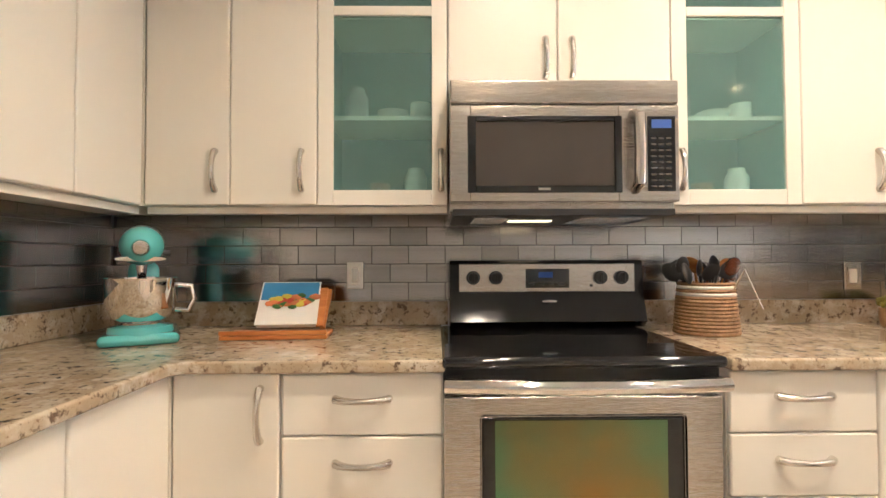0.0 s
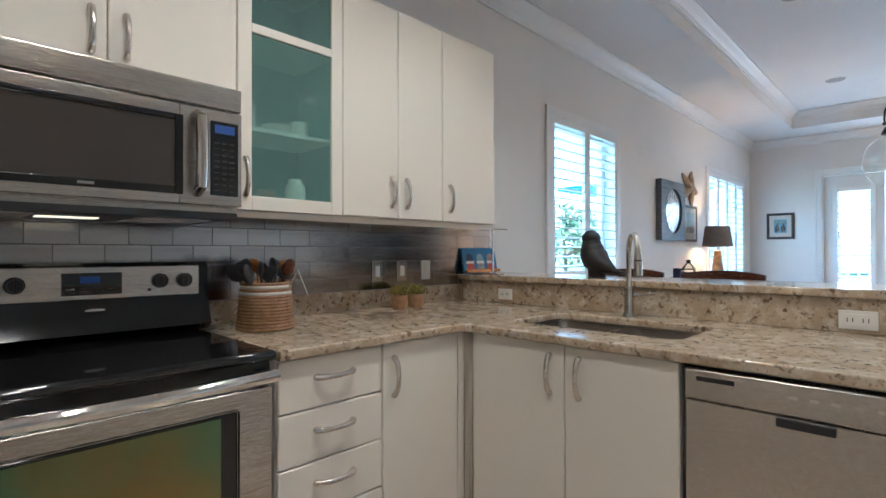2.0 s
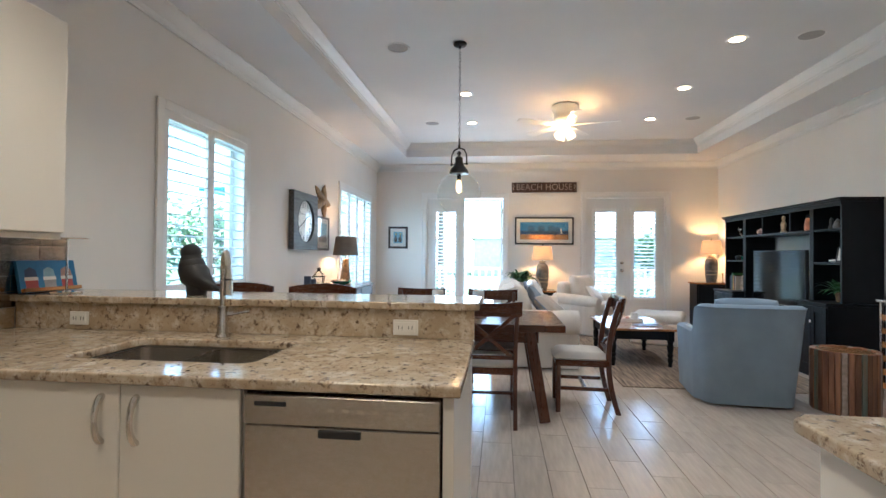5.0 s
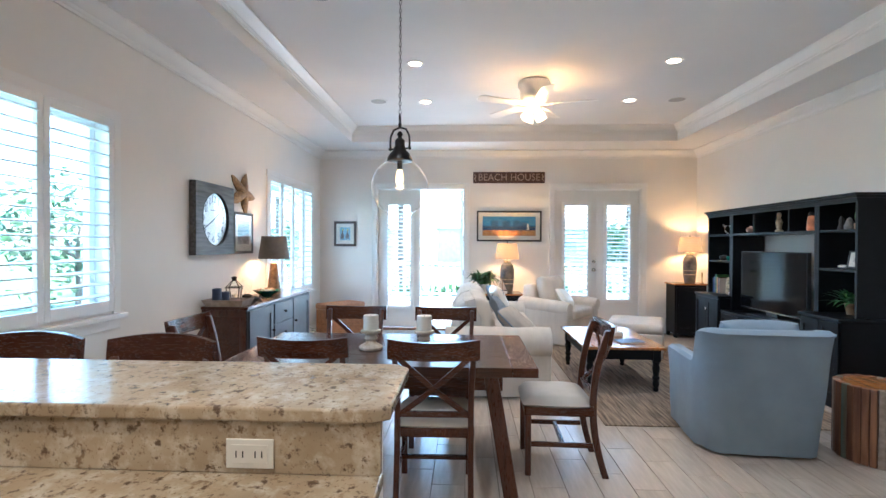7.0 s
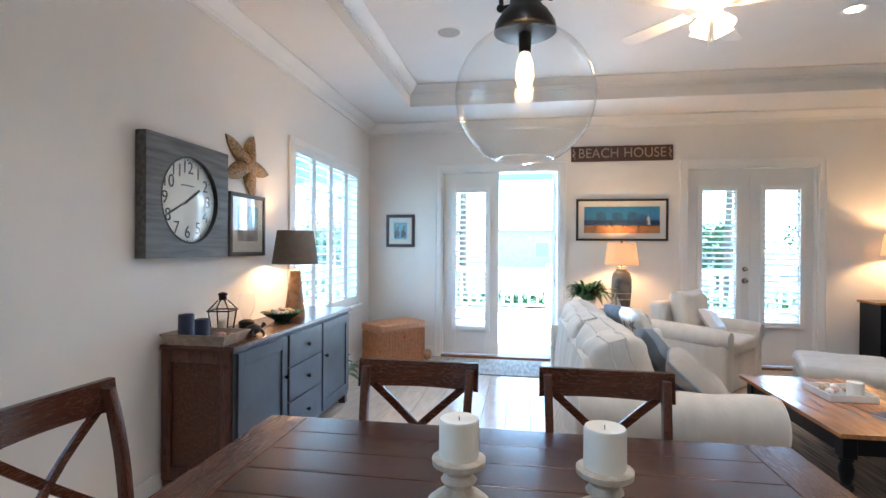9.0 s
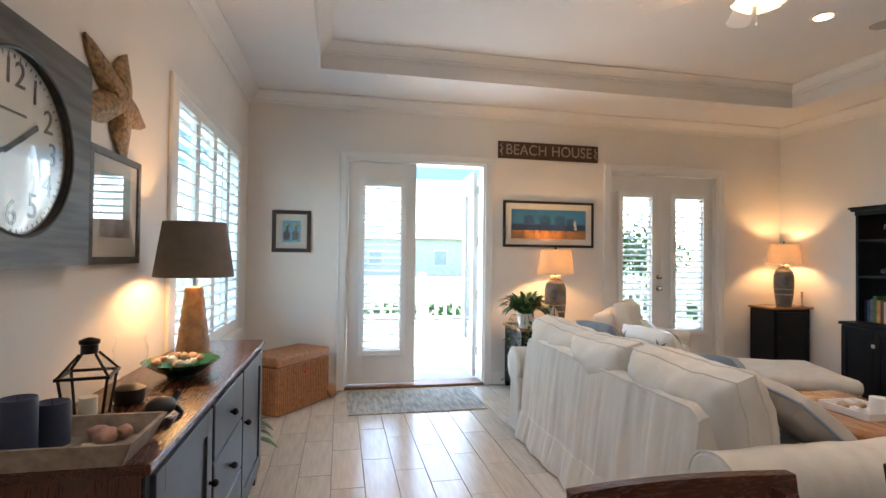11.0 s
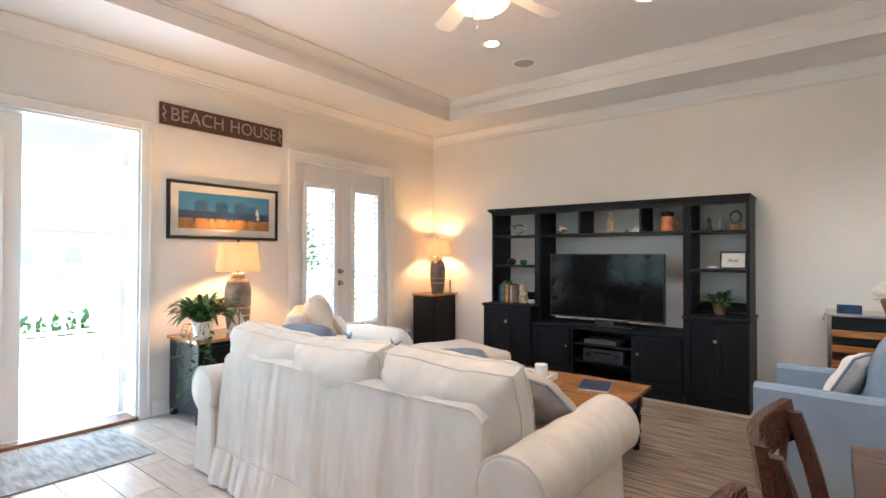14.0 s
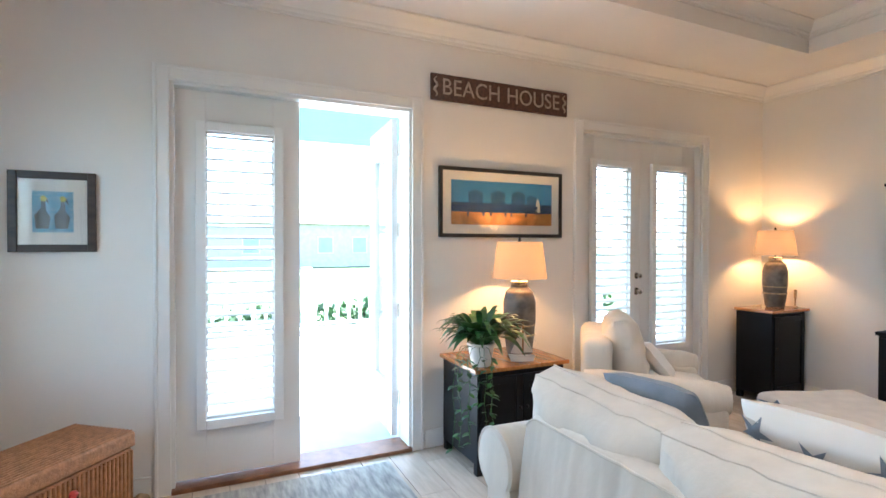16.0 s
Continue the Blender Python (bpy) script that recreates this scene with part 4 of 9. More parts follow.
struct("wall_knee", B((2.4285, -0.205, 0, 2.545, YN - 0.003, 1.043)), "wall", "white painted half wall behind the peninsula", "wall")
struct("trim_base_knee", B((2.361, -0.205, 0, 2.376, YN - 0.02, 0.13), bev=0.004), "trim", "white baseboard of the half wall", "baseboard")


def slab(name, outline, z0, z1, label, hole=None):
    """A granite slab from its outline, with an eased edge, and a hole with round corners."""
    bm = bmesh.new()
    vs = [bm.verts.new((x, y, z0)) for x, y in outline]
    if hole:
        hv = [bm.verts.new((x, y, z0)) for x, y in hole]
        es = [bm.edges.new((a[i], a[(i + 1) % len(a)])) for a in (vs, hv) for i in range(len(a))]
        bmesh.ops.triangle_fill(bm, use_beauty=True, use_dissolve=False, edges=es)
    else:
        bm.faces.new(vs)
    r = bmesh.ops.extrude_face_region(bm, geom=bm.faces[:])
    up = [g for g in r["geom"] if isinstance(g, bmesh.types.BMVert)]
    for v in up:
        v.co.z = z1
    bmesh.ops.recalc_face_normals(bm, faces=bm.faces[:])
    es = [e for e in bm.edges if len(e.link_faces) == 2 and e.calc_face_angle(0) > 0.9 and abs(e.verts[0].co.z - e.verts[1].co.z) < 1e-5]
    bmesh.ops.bevel(bm, geom=es, offset=0.008, segments=3, affect='EDGES', profile=0.5)
    return solo(name, bm, "granite", label, "worktop")


def rrect(x0, y0, x1, y1, r, n=5):
    out = []
    for cx, cy, a0 in ((x1 - r, y1 - r, 0), (x0 + r, y1 - r, 90), (x0 + r, y0 + r, 180), (x1 - r, y0 + r, 270)):
        out += [(cx + r * math.cos(radians(a0 + 90 * i / n)), cy + r * math.sin(radians(a0 + 90 * i / n))) for i in range(n + 1)]
    return out


YC = YF - 0.045
slab("granite_worktop", [(XW + 0.003, -0.1), (XL + 0.045, -0.1), (XL + 0.045, YC - 0.03), (XL + 0.075, YC), (-0.030, YC), (-0.030, YN - 0.003), (XW + 0.003, YN - 0.003)], 0.88, CT, "beige speckled granite worktop in the corner")
HOLE = rrect(1.80, 0.52, 2.22, 1.24, 0.05)
slab("granite_worktop", [(0.752, YC), (XP - 0.075, YC), (XP - 0.045, YC - 0.03), (XP - 0.045, -0.225), (2.4275, -0.225), (2.4275, YN - 0.003), (0.752, YN - 0.003)], 0.88, CT, "beige speckled granite worktop with an undermount sink", HOLE)
slab("breakfast_bar", [(2.385, -0.20), (2.415, -0.245), (2.79, -0.245), (2.835, -0.205), (2.835, YN - 0.003), (2.385, YN - 0.003)], 1.045, 1.080, "raised beige granite breakfast bar top")
for nm, b in (("backsplash_granite", (XW + 0.025, YN - 0.022, CT + 0.001, -0.005, YN - 0.003, 1.015)), ("backsplash_granite", (0.76, YN - 0.022, CT + 0.001, 2.403, YN - 0.003, 1.015)), ("backsplash_granite", (XW + 0.003, -0.1, CT + 0.001, XW + 0.024, YN - 0.003, 1.015)), ("backsplash_granite", (2.405, -0.222, CT + 0.001, 2.428, YN - 0.023, 1.044))):
    struct(nm, B(b, bev=0.002), "granite", "beige granite upstand behind the worktop", "backsplash")


# outlets and switches
def outlet(name, m, w, h, holes, label):
    o = thing(name, m, label, "outlet", "outlets and switches")
    part("plate", B((-w / 2, -0.006, -h / 2, w / 2, 0, h / 2), bev=0.002), "white" if holes != 2 else "nickel", o)
    if holes == 0:
        part("socket", B((-w * 0.38, -0.009, -h * 0.32, w * 0.38, -0.006, h * 0.32), bev=0.001), "white", o)
        for sx in (-0.2, 0.2):
            for q in (-0.07, 0.07):
                part("slot", B((w * (sx + q) - 0.0015, -0.0098, -0.008, w * (sx + q) + 0.0015, -0.0088, 0.008)), "blackmatt", o)
    else:
        part("rocker", B((-0.014, -0.012, -0.03, 0.014, -0.006, 0.03), bev=0.003), "white", o)
    return o


outlet("outlet", pose(2.404, 0.09, 0.965, 0, 0, -90), 0.115, 0.07, 0, "white double outlet on the granite upstand")
outlet("blank_plate", pose(2.404, 1.72, 0.97, 0, 0, -90), 0.10, 0.065, 0, "white outlet plate on the granite upstand")
outlet("light_switch", pose(-0.395, YN - 0.013, 1.125), 0.072, 0.115, 2, "nickel switch plate with a white rocker")
for x in (1.72, 1.90):
    outlet("light_switch", pose(x, YN - 0.013, 1.115), 0.072, 0.115, 2, "nickel switch plate with a white rocker")
outlet("light_switch", pose(2.09, YN - 0.013, 1.115), 0.072, 0.115, 1, "white switch plate beside the bar")


# ---------- upper cabinets ----------
YU, ZU0, ZU1 = 1.765, 1.382, 2.40


def upper(x0, x1, doors, label, z0=ZU0):
    c = thing("wall_cabinet", (0, 0, 0), label, "cabinet", "kitchen wall cabinets")
    part("body", B((x0 + 0.0005, YU, z0, x1 - 0.0005, YN - 0.003, ZU1)), "cab", c, smooth=False)
    for a, b, hx in doors:
        front("door", c, "y-", a, b, z0, ZU1, YU, (hx, z0 + (0.125 if z0 < 1.5 else 0.115), 0.138, "z"))
    return c


def glass_upper(x0, x1, hx, label):
    c = thing("glass_cabinet", (0, 0, 0), label, "cabinet", "kitchen wall cabinets")
    part("body", B((x0 + 0.0005, YU, ZU0, x0 + 0.018, YN - 0.003, ZU1), (x1 - 0.018, YU, ZU0, x1 - 0.0005, YN - 0.003, ZU1), (x0 + 0.018, YU, ZU0, x1 - 0.018, YN - 0.003, ZU0 + 0.018), (x0 + 0.018, YU, ZU1 - 0.018, x1 - 0.018, YN - 0.003, ZU1)), "cab", c, smooth=False)
    part("lining", B((x0 + 0.0185, YN - 0.012, ZU0 + 0.0185, x1 - 0.0185, YN - 0.004, ZU1 - 0.0185), (x0 + 0.0185, YU + 0.01, ZU0 + 0.0185, x0 + 0.022, YN - 0.012, ZU1 - 0.0185), (x1 - 0.022, YU + 0.01, ZU0 + 0.0185, x1 - 0.0185, YN - 0.012, ZU1 - 0.0185)), "teal", c, "teal painted inside")
    for z in (1.70, 2.075):
        part("shelf", B((x0 + 0.0225, YU + 0.03, z, x1 - 0.0225, YN - 0.0125, z + 0.016)), "cab", c)
    s = 0.055
    d = part("door", B((x0, YU - 0.02, ZU0, x0 + s, YU, ZU1), (x1 - s, YU - 0.02, ZU0, x1, YU, ZU1), (x0 + s, YU - 0.02, ZU0, x1 - s, YU, ZU0 + s), (x0 + s, YU - 0.02, ZU1 - s, x1 - s, YU, ZU1), (x0 + s, YU - 0.02, 2.065, x1 - s, YU, 2.10), bev=0.003), "cab", c)
    for z0, z1 in ((ZU0 + s, 2.065), (2.10, ZU1 - s)):
        g = part("pane", B((x0 + s, YU - 0.012, z0, x1 - s, YU - 0.008, z1)), "cabglass", d, "faintly green glass", smooth=False)
        g.visible_shadow = False
    pull("handle", d, (hx, YU - 0.02, ZU0 + 0.125), 0.138, ("z", (0, -1, 0)))
    return c


upper(-1.085, -0.475, [(-1.085, -0.785, -0.835), (-0.785, -0.475, -0.53)], "cream slab-front wall cabinet with two doors")
glass_upper(-0.473, -0.012, -0.035, "cream wall cabinet with a glass door and teal inside")
upper(-0.010, 0.795, [(-0.010, 0.385, 0.34), (0.385, 0.795, 0.435)], "short cream wall cabinet above the microwave", 1.795)
glass_upper(0.797, 1.262, 0.825, "cream wall cabinet with a glass door and teal inside")
upper(1.264, 1.892, [(1.264, 1.585, 1.54), (1.585, 1.892, 1.635)], "cream slab-front wall cabinet with two doors")
upper(1.894, 2.355, [(1.894, 2.335, 1.945)], "cream slab-front wall cabinet beside the bar")
for y0, y1 in ((1.42, YU - 0.022), (1.07, 1.418), (0.6, 1.068)):
    c = thing("wall_cabinet", (0, 0, 0), "cream slab-front wall cabinet on the side wall", "cabinet", "kitchen wall cabinets")
    part("body", B((XW + 0.003, y0, ZU0, -1.11, y1, ZU1)), "cab", c, smooth=False)
    front("door", c, "x+", y0, y1, ZU0, ZU1, -1.11, (y1 - 0.05, ZU0 + 0.125, 0.138, "z") if y1 < 1.2 else None)
for a, b in ((-1.085, -0.012), (0.797, 2.335)):
    struct("trim_light_rail", B((a, YU + 0.002, ZU0 - 0.028, b, YU + 0.020, ZU0 - 0.001), bev=0.003), "cab", "cream light rail under the wall cabinets", "trim")
struct("trim_light_rail", B((-1.130, 0.6, ZU0 - 0.028, -1.112, YU + 0.001, ZU0 - 0.001), bev=0.003), "cab", "cream light rail under the wall cabinets", "trim")
c = thing("wall_cabinet", (0, 0, 0), "cream corner wall cabinet", "cabinet", "kitchen wall cabinets")
part("body", B((XW + 0.003, YU - 0.02, ZU0, -1.087, YN - 0.003, ZU1)), "cab", c, smooth=False)


# ---------- microwave over the range ----------
mw = thing("microwave_oven", (0, 0, 0), "stainless steel over-range microwave with a dark window", "microwave")
MX0, MX1, MY = -0.006, 0.756, 1.66
part("body", B((MX0, MY, 1.355, MX1, YN - 0.003, 1.785)), "steel", mw)
part("vent_strip", B((MX0, MY - 0.045, 1.705, MX1, MY - 0.001, 1.785), bev=0.006), "steel", mw)
dm = part("door", B((MX0, MY - 0.045, 1.378, 0.062, MY - 0.001, 1.700), (0.555, MY - 0.045, 1.378, MX1, MY - 0.001, 1.700), (0.062, MY - 0.045, 1.378, 0.555, MY - 0.001, 1.416), (0.062, MY - 0.045, 1.655, 0.555, MY - 0.001, 1.700), bev=0.004), "steel", mw)
part("window_frame", B((0.052, MY - 0.048, 1.408, 0.080, MY - 0.02, 1.664), (0.540, MY - 0.048, 1.408, 0.565, MY - 0.02, 1.664), (0.080, MY - 0.048, 1.408, 0.540, MY - 0.02, 1.432), (0.080, MY - 0.048, 1.645, 0.540, MY - 0.02, 1.664), bev=0.003), "blackglass", dm)
part("window_glass", B((0.079, MY - 0.043, 1.431, 0.541, MY - 0.03, 1.646)), "mwglass", dm, "dark smoked glass")
part("badge", B((0.285, MY - 0.0495, 1.416, 0.325, MY - 0.0475, 1.424)), "nickel", dm)
bm = bmesh.new()
tube(bm, [(0.607, MY - 0.045, 1.42), (0.607, MY - 0.085, 1.435), (0.607, MY - 0.092, 1.54), (0.607, MY - 0.085, 1.655), (0.607, MY - 0.045, 1.67)], 0.019, 14)
part("handle", bm, "nickel", mw, "polished steel bar handle")
cp = part("control_panel", B((0.650, MY - 0.049, 1.412, 0.742, MY - 0.04, 1.662), bev=0.002), "blackglass", mw)
part("display", B((0.662, MY - 0.0505, 1.622, 0.728, MY - 0.0485, 1.650)), "display", cp, "blue clock display")
for r in range(9):
    for q in range(3):
        part("key", B((0.660 + q * 0.025, MY - 0.0502, 1.425 + r * 0.020, 0.677 + q * 0.025, MY - 0.0485, 1.431 + r * 0.020)), "mwglass", cp)
part("underside", B((MX0 + 0.01, MY - 0.03, 1.335, MX1 - 0.01, YN - 0.004, 1.356)), "blackmatt", mw)
for x0, x1 in ((0.08, 0.2), (0.45, 0.68)):
    part("grease_filter", B((x0, 1.70, 1.330, x1, 1.95, 1.3345)), "nickel", mw)
part("hood_lens", B((0.22, 1.83, 1.331, 0.38, 1.89, 1.3345)), "hoodlens", mw, "lit hood lamp lens")

# ---------- range ----------
rg = thing("electric_range", (0, 0, 0), "stainless and black electric range with glass top", "stove")
RX0, RX1, RY = -0.034, 0.729, 1.385
part("body", B((RX0, RY, 0.06, RX1, YN - 0.03, 0.895)), "blackmatt", rg)
part("cooktop", B((RX0 - 0.003, RY - 0.075, 0.893, RX1 + 0.003, 1.985, 0.925), bev=0.012, seg=3), "blackglass", rg, "black glass cooktop")
bm = bmesh.new()
vs = [bm.verts.new(p) for x in (0.0, 0.757) for p in ((x, 1.925, 0.926), (x, 1.885, 0.95), (x, 1.925, 1.06), (x, 1.93, 1.165), (x, 1.945, 1.185), (x, 2.065, 1.185), (x, 2.065, 0.926))]
for i in range(7):
    j = (i + 1) % 7
    bm.faces.new((vs[i], vs[j], vs[7 + j], vs[7 + i]))
bm.faces.new(vs[:7][::-1])
bm.faces.new(vs[7:])
part("backguard", bm, "blackgloss", rg)
cpn = part("control_panel", B((0.035, 1.918, 1.062, 0.722, 1.932, 1.172), bev=0.003), "steel", rg)
for x in (0.09, 0.178, 0.585, 0.668):
    bm = bmesh.new()
    rod(bm, (x, 1.919, 1.118), (x, 1.905, 1.118), 0.027, 0.026, 20)
    rod(bm, (x, 1.905, 1.118), (x, 1.888, 1.118), 0.022, 0.019, 20)
    box(bm, x - 0.004, 1.880, 1.098, x + 0.004, 1.892, 1.138, 0.002, 1)
    part("knob", bm, "blackmatt", cpn, "black control knob")
part("clock_panel", B((0.295, 1.914, 1.078, 0.465, 1.919, 1.152), bev=0.002), "blackglass", cpn)
part("display", B((0.345, 1.9125, 1.118, 0.40, 1.9142, 1.140)), "display", cpn, "blue clock display")
for i in range(4):
    for k in range(2):
        part("key", B((0.305 + i * 0.038, 1.9128, 1.084 + k * 0.012, 0.33 + i * 0.038, 1.9142, 1.090 + k * 0.012)), "mwglass", cpn)
part("indicator", B((0.545, 1.9155, 1.082, 0.556, 1.919, 1.092)), "blackmatt", cpn)
bm = bmesh.new()
bmesh.ops.create_uvsphere(bm, u_segments=14, v_segments=8, radius=1, matrix=Matrix.Translation((0.385, 1.905, 1.025)) @ Matrix.Diagonal((0.03, 0.004, 0.009, 1)))
part("badge", bm, "nickel", rg, "plain oval badge")
od = part("oven_door", B((RX0, RY - 0.05, 0.20, RX1, RY - 0.001, 0.815), bev=0.006), "steel", rg)
part("window_surround", B((0.065, RY - 0.053, 0.27, 0.625, RY - 0.045, 0.765), bev=0.012, seg=3), "blackglass", od)
part("window_glass", B((0.105, RY - 0.0555, 0.30, 0.572, RY - 0.0525, 0.752)), "oven_reflection", od, "tinted oven glass with a green and orange reflection painted in")
bm = bmesh.new()
tube(bm, [(RX0 + 0.004 + (RX1 - RX0 - 0.008) * i / 14, RY - 0.085 - 0.028 * math.sin(math.pi * i / 14), 0.853) for i in range(15)], 0.020, 12)
part("oven_handle", bm, "chrome", rg, "wide bowed steel handle")
for x in (RX0 + 0.03, RX1 - 0.03):
    part("handle_mount", B((x - 0.02, RY - 0.085, 0.838, x + 0.02, RY - 0.001, 0.868)), "blackmatt", rg)
part("vent_trim", B((RX0, RY - 0.03, 0.818, RX1, RY - 0.002, 0.892)), "blackmatt", rg)
part("storage_drawer", B((RX0, RY - 0.045, 0.065, RX1, RY - 0.001, 0.192), bev=0.005), "steel", rg)

# second worktop beyond the aisle, by the way out of the kitchen
isl = thing("island_cabinet", (0, 0, 0), "cream kitchen island cabinet beside the aisle", "cabinet")
part("body", B((0.35, -1.72, 0.10, 1.43, -1.10, 0.878), (0.40, -1.66, 0, 1.38, -1.16, 0.10)), "cab", isl, smooth=False)
for x0, x1 in ((0.35, 0.89), (0.89, 1.43)):
    part("door", B((x0 + 0.003, -1.10, 0.105, x1 - 0.003, -1.08, 0.875), bev=0.004), "cab", isl)
slab("island_worktop", [(0.30, -1.77), (1.48, -1.77), (1.48, -1.07), (1.44, -1.03), (0.30, -1.03)], 0.88, CT, "beige speckled granite island worktop")


# ---------- dining set ----------
def dining_table():
    t = thing("dining_table", (4.625, 0.095, 0), "dark espresso plank dining table with breadboard ends", "table")
    hx, hy = 0.525, 0.935
    n = 7
    w = 2 * hx / n
    for i in range(n):
        part("plank", B((-hx + i * w + 0.0008, -hy + 0.15, 0.705, -hx + (i + 1) * w - 0.0008, hy - 0.15, 0.76), bev=0.0025), "tabletop", t)
    for s in (-1, 1):
        a, b = sorted((s * (hy - 0.148), s * hy))
        part("breadboard_end", B((-hx, a, 0.705, hx, b, 0.76), bev=0.003), "walnut", t)
    part("apron", B((-hx + 0.07, -hy + 0.2, 0.61, -hx + 0.10, hy - 0.2, 0.704), (hx - 0.10, -hy + 0.2, 0.61, hx - 0.07, hy - 0.2, 0.704), (-hx + 0.10, -hy + 0.2, 0.61, hx - 0.10, -hy + 0.23, 0.704), (-hx + 0.10, hy - 0.23, 0.61, hx - 0.10, hy - 0.2, 0.704)), "walnut_y", t)
    for sx in (-1, 1):
        for sy in (-1, 1):
            bm = bmesh.new()
            bar(bm, (sx * (hx - 0.055), sy * (hy - 0.15), 0), (sx * (hx - 0.10), sy * (hy - 0.27), 0.704), 0.095, 0.085, 0.006, (0, 1, 0))
            part("leg", bm, "walnut_z", t)
    for sy in (-1, 1):
        bm = bmesh.new()
        bar(bm, (-hx + 0.09, sy * (hy - 0.19), 0.18), (hx - 0.09, sy * (hy - 0.19), 0.18), 0.05, 0.07, 0.004)
        part("stretcher", bm, "walnut", t)
    return t


dining_table()


def dining_chair(m, label):
    c = thing("dining_chair", m, label, "chair", "chairs round the dining table")
    # front +x, back at -x
    for sy in (-1, 1):
        bm = bmesh.new()
        bar(bm, (0.20, sy * 0.205, 0), (0.20, sy * 0.205, 0.42), 0.038, 0.038, 0.005)
        part("front_leg", bm, "walnut_z", c)
        bm = bmesh.new()
        bend = np.polyfit((0.0, 0.22, 0.44, 0.62, 0.80, 0.93), (-0.285, -0.225, -0.205, -0.215, -0.255, -0.295), 4)
        pts = [(float(np.polyval(bend, 0.93 * k / 13)), 0.93 * k / 13) for k in range(14)]
        rings = []
        for xa, za in pts:
            yc = sy * (0.205 + 0.012 * max(0.0, za - 0.6) / 0.33)
            rings.append([bm.verts.new((xa + a * 0.021, yc + b * 0.016, za)) for a, b in ((-0.8, -1), (0.8, -1), (1, -0.75), (1, 0.75), (0.8, 1), (-0.8, 1), (-1, 0.75), (-1, -0.75))])
        for ra, rb in zip(rings, rings[1:]):
            for k in range(8):
                bm.faces.new((ra[k], ra[(k + 1) % 8], rb[(k + 1) % 8], rb[k]))
        bm.faces.new(rings[0][::-1])
        bm.faces.new(rings[-1])
        part("back_leg", bm, "walnut_z", c)
        bm = bmesh.new()
        bar(bm, (-0.205, sy * 0.205, 0.20), (0.20, sy * 0.205, 0.20), 0.022, 0.03, 0.003)
        part("stretcher", bm, "walnut", c)
    bm = bmesh.new()
    bar(bm, (-0.02, -0.20, 0.20), (-0.02, 0.20, 0.20), 0.03, 0.022, 0.003)
    part("cross_stretcher", bm, "walnut_y", c)
    # curved top rail
    bm = bmesh.new()
    n, prev = 10, None
    for i in range(n + 1):
        v = -1 + 2 * i / n
        y, xo = v * 0.25, -0.295 - 0.045 * (1 - v * v)
        zt = 0.945 + 0.012 * v * v
        q = [bm.verts.new(p) for p in ((xo + 0.012, y, 0.845), (xo - 0.013, y, 0.845), (xo - 0.030, y, zt), (xo - 0.005, y, zt))]
        if prev:
            for a in range(4):
                b = (a + 1) % 4
                bm.faces.new((prev[a], prev[b], q[b], q[a]))
        else:
            bm.faces.new(q)
        prev = q
    bm.faces.new(prev[::-1])
    part("top_rail", bm, "walnut_y", c)
    for s in (-1, 1):
        bm = bmesh.new()
        pts = [Vector((-0.212 - 0.10 * k / 6 - 0.035 * math.sin(math.pi * k / 6), s * (-0.185 + 0.37 * k / 6), 0.52 + 0.33 * k / 6)) for k in range(7)]
        for a, b in zip(pts, pts[1:]):
            bar(bm, a, b + (b - a) * 0.05, 0.030, 0.017, 0.002, (1, 0, 0))
        part("cross_slat", bm, "walnut_y", c)
    bm = bmesh.new()
    bar(bm, (-0.212, -0.19, 0.52), (-0.212, 0.19, 0.52), 0.032, 0.03, 0.003)
    part("lower_rail", bm, "walnut_y", c)
    part("seat_frame", B((-0.21, -0.225, 0.385, 0.225, 0.225, 0.44), bev=0.008), "walnut", c)
    bm = bmesh.new()
    pillow(bm, pose(0.012, 0, 0.452), 0.46, 0.47, 0.10, 10, 0.28, wob=0.003)
    part("seat", bm, "seat", c, "pale linen seat pad")
    return c


CH = "dark cherry x-back dining chair with a pale linen seat"
first = dining_chair(pose(4.24, 0.47, 0), CH)
copy_thing(first, pose(4.22, -0.245, 0, 0, 0, 1))
copy_thing(first, pose(5.02, 0.48, 0, 0, 0, 180))
copy_thing(first, pose(5.00, -0.25, 0, 0, 0, 178))
copy_thing(first, pose(4.63, -1.03, 0, 0, 0, 88))
copy_thing(first, pose(4.61, 1.19, 0, 0, 0, -92))


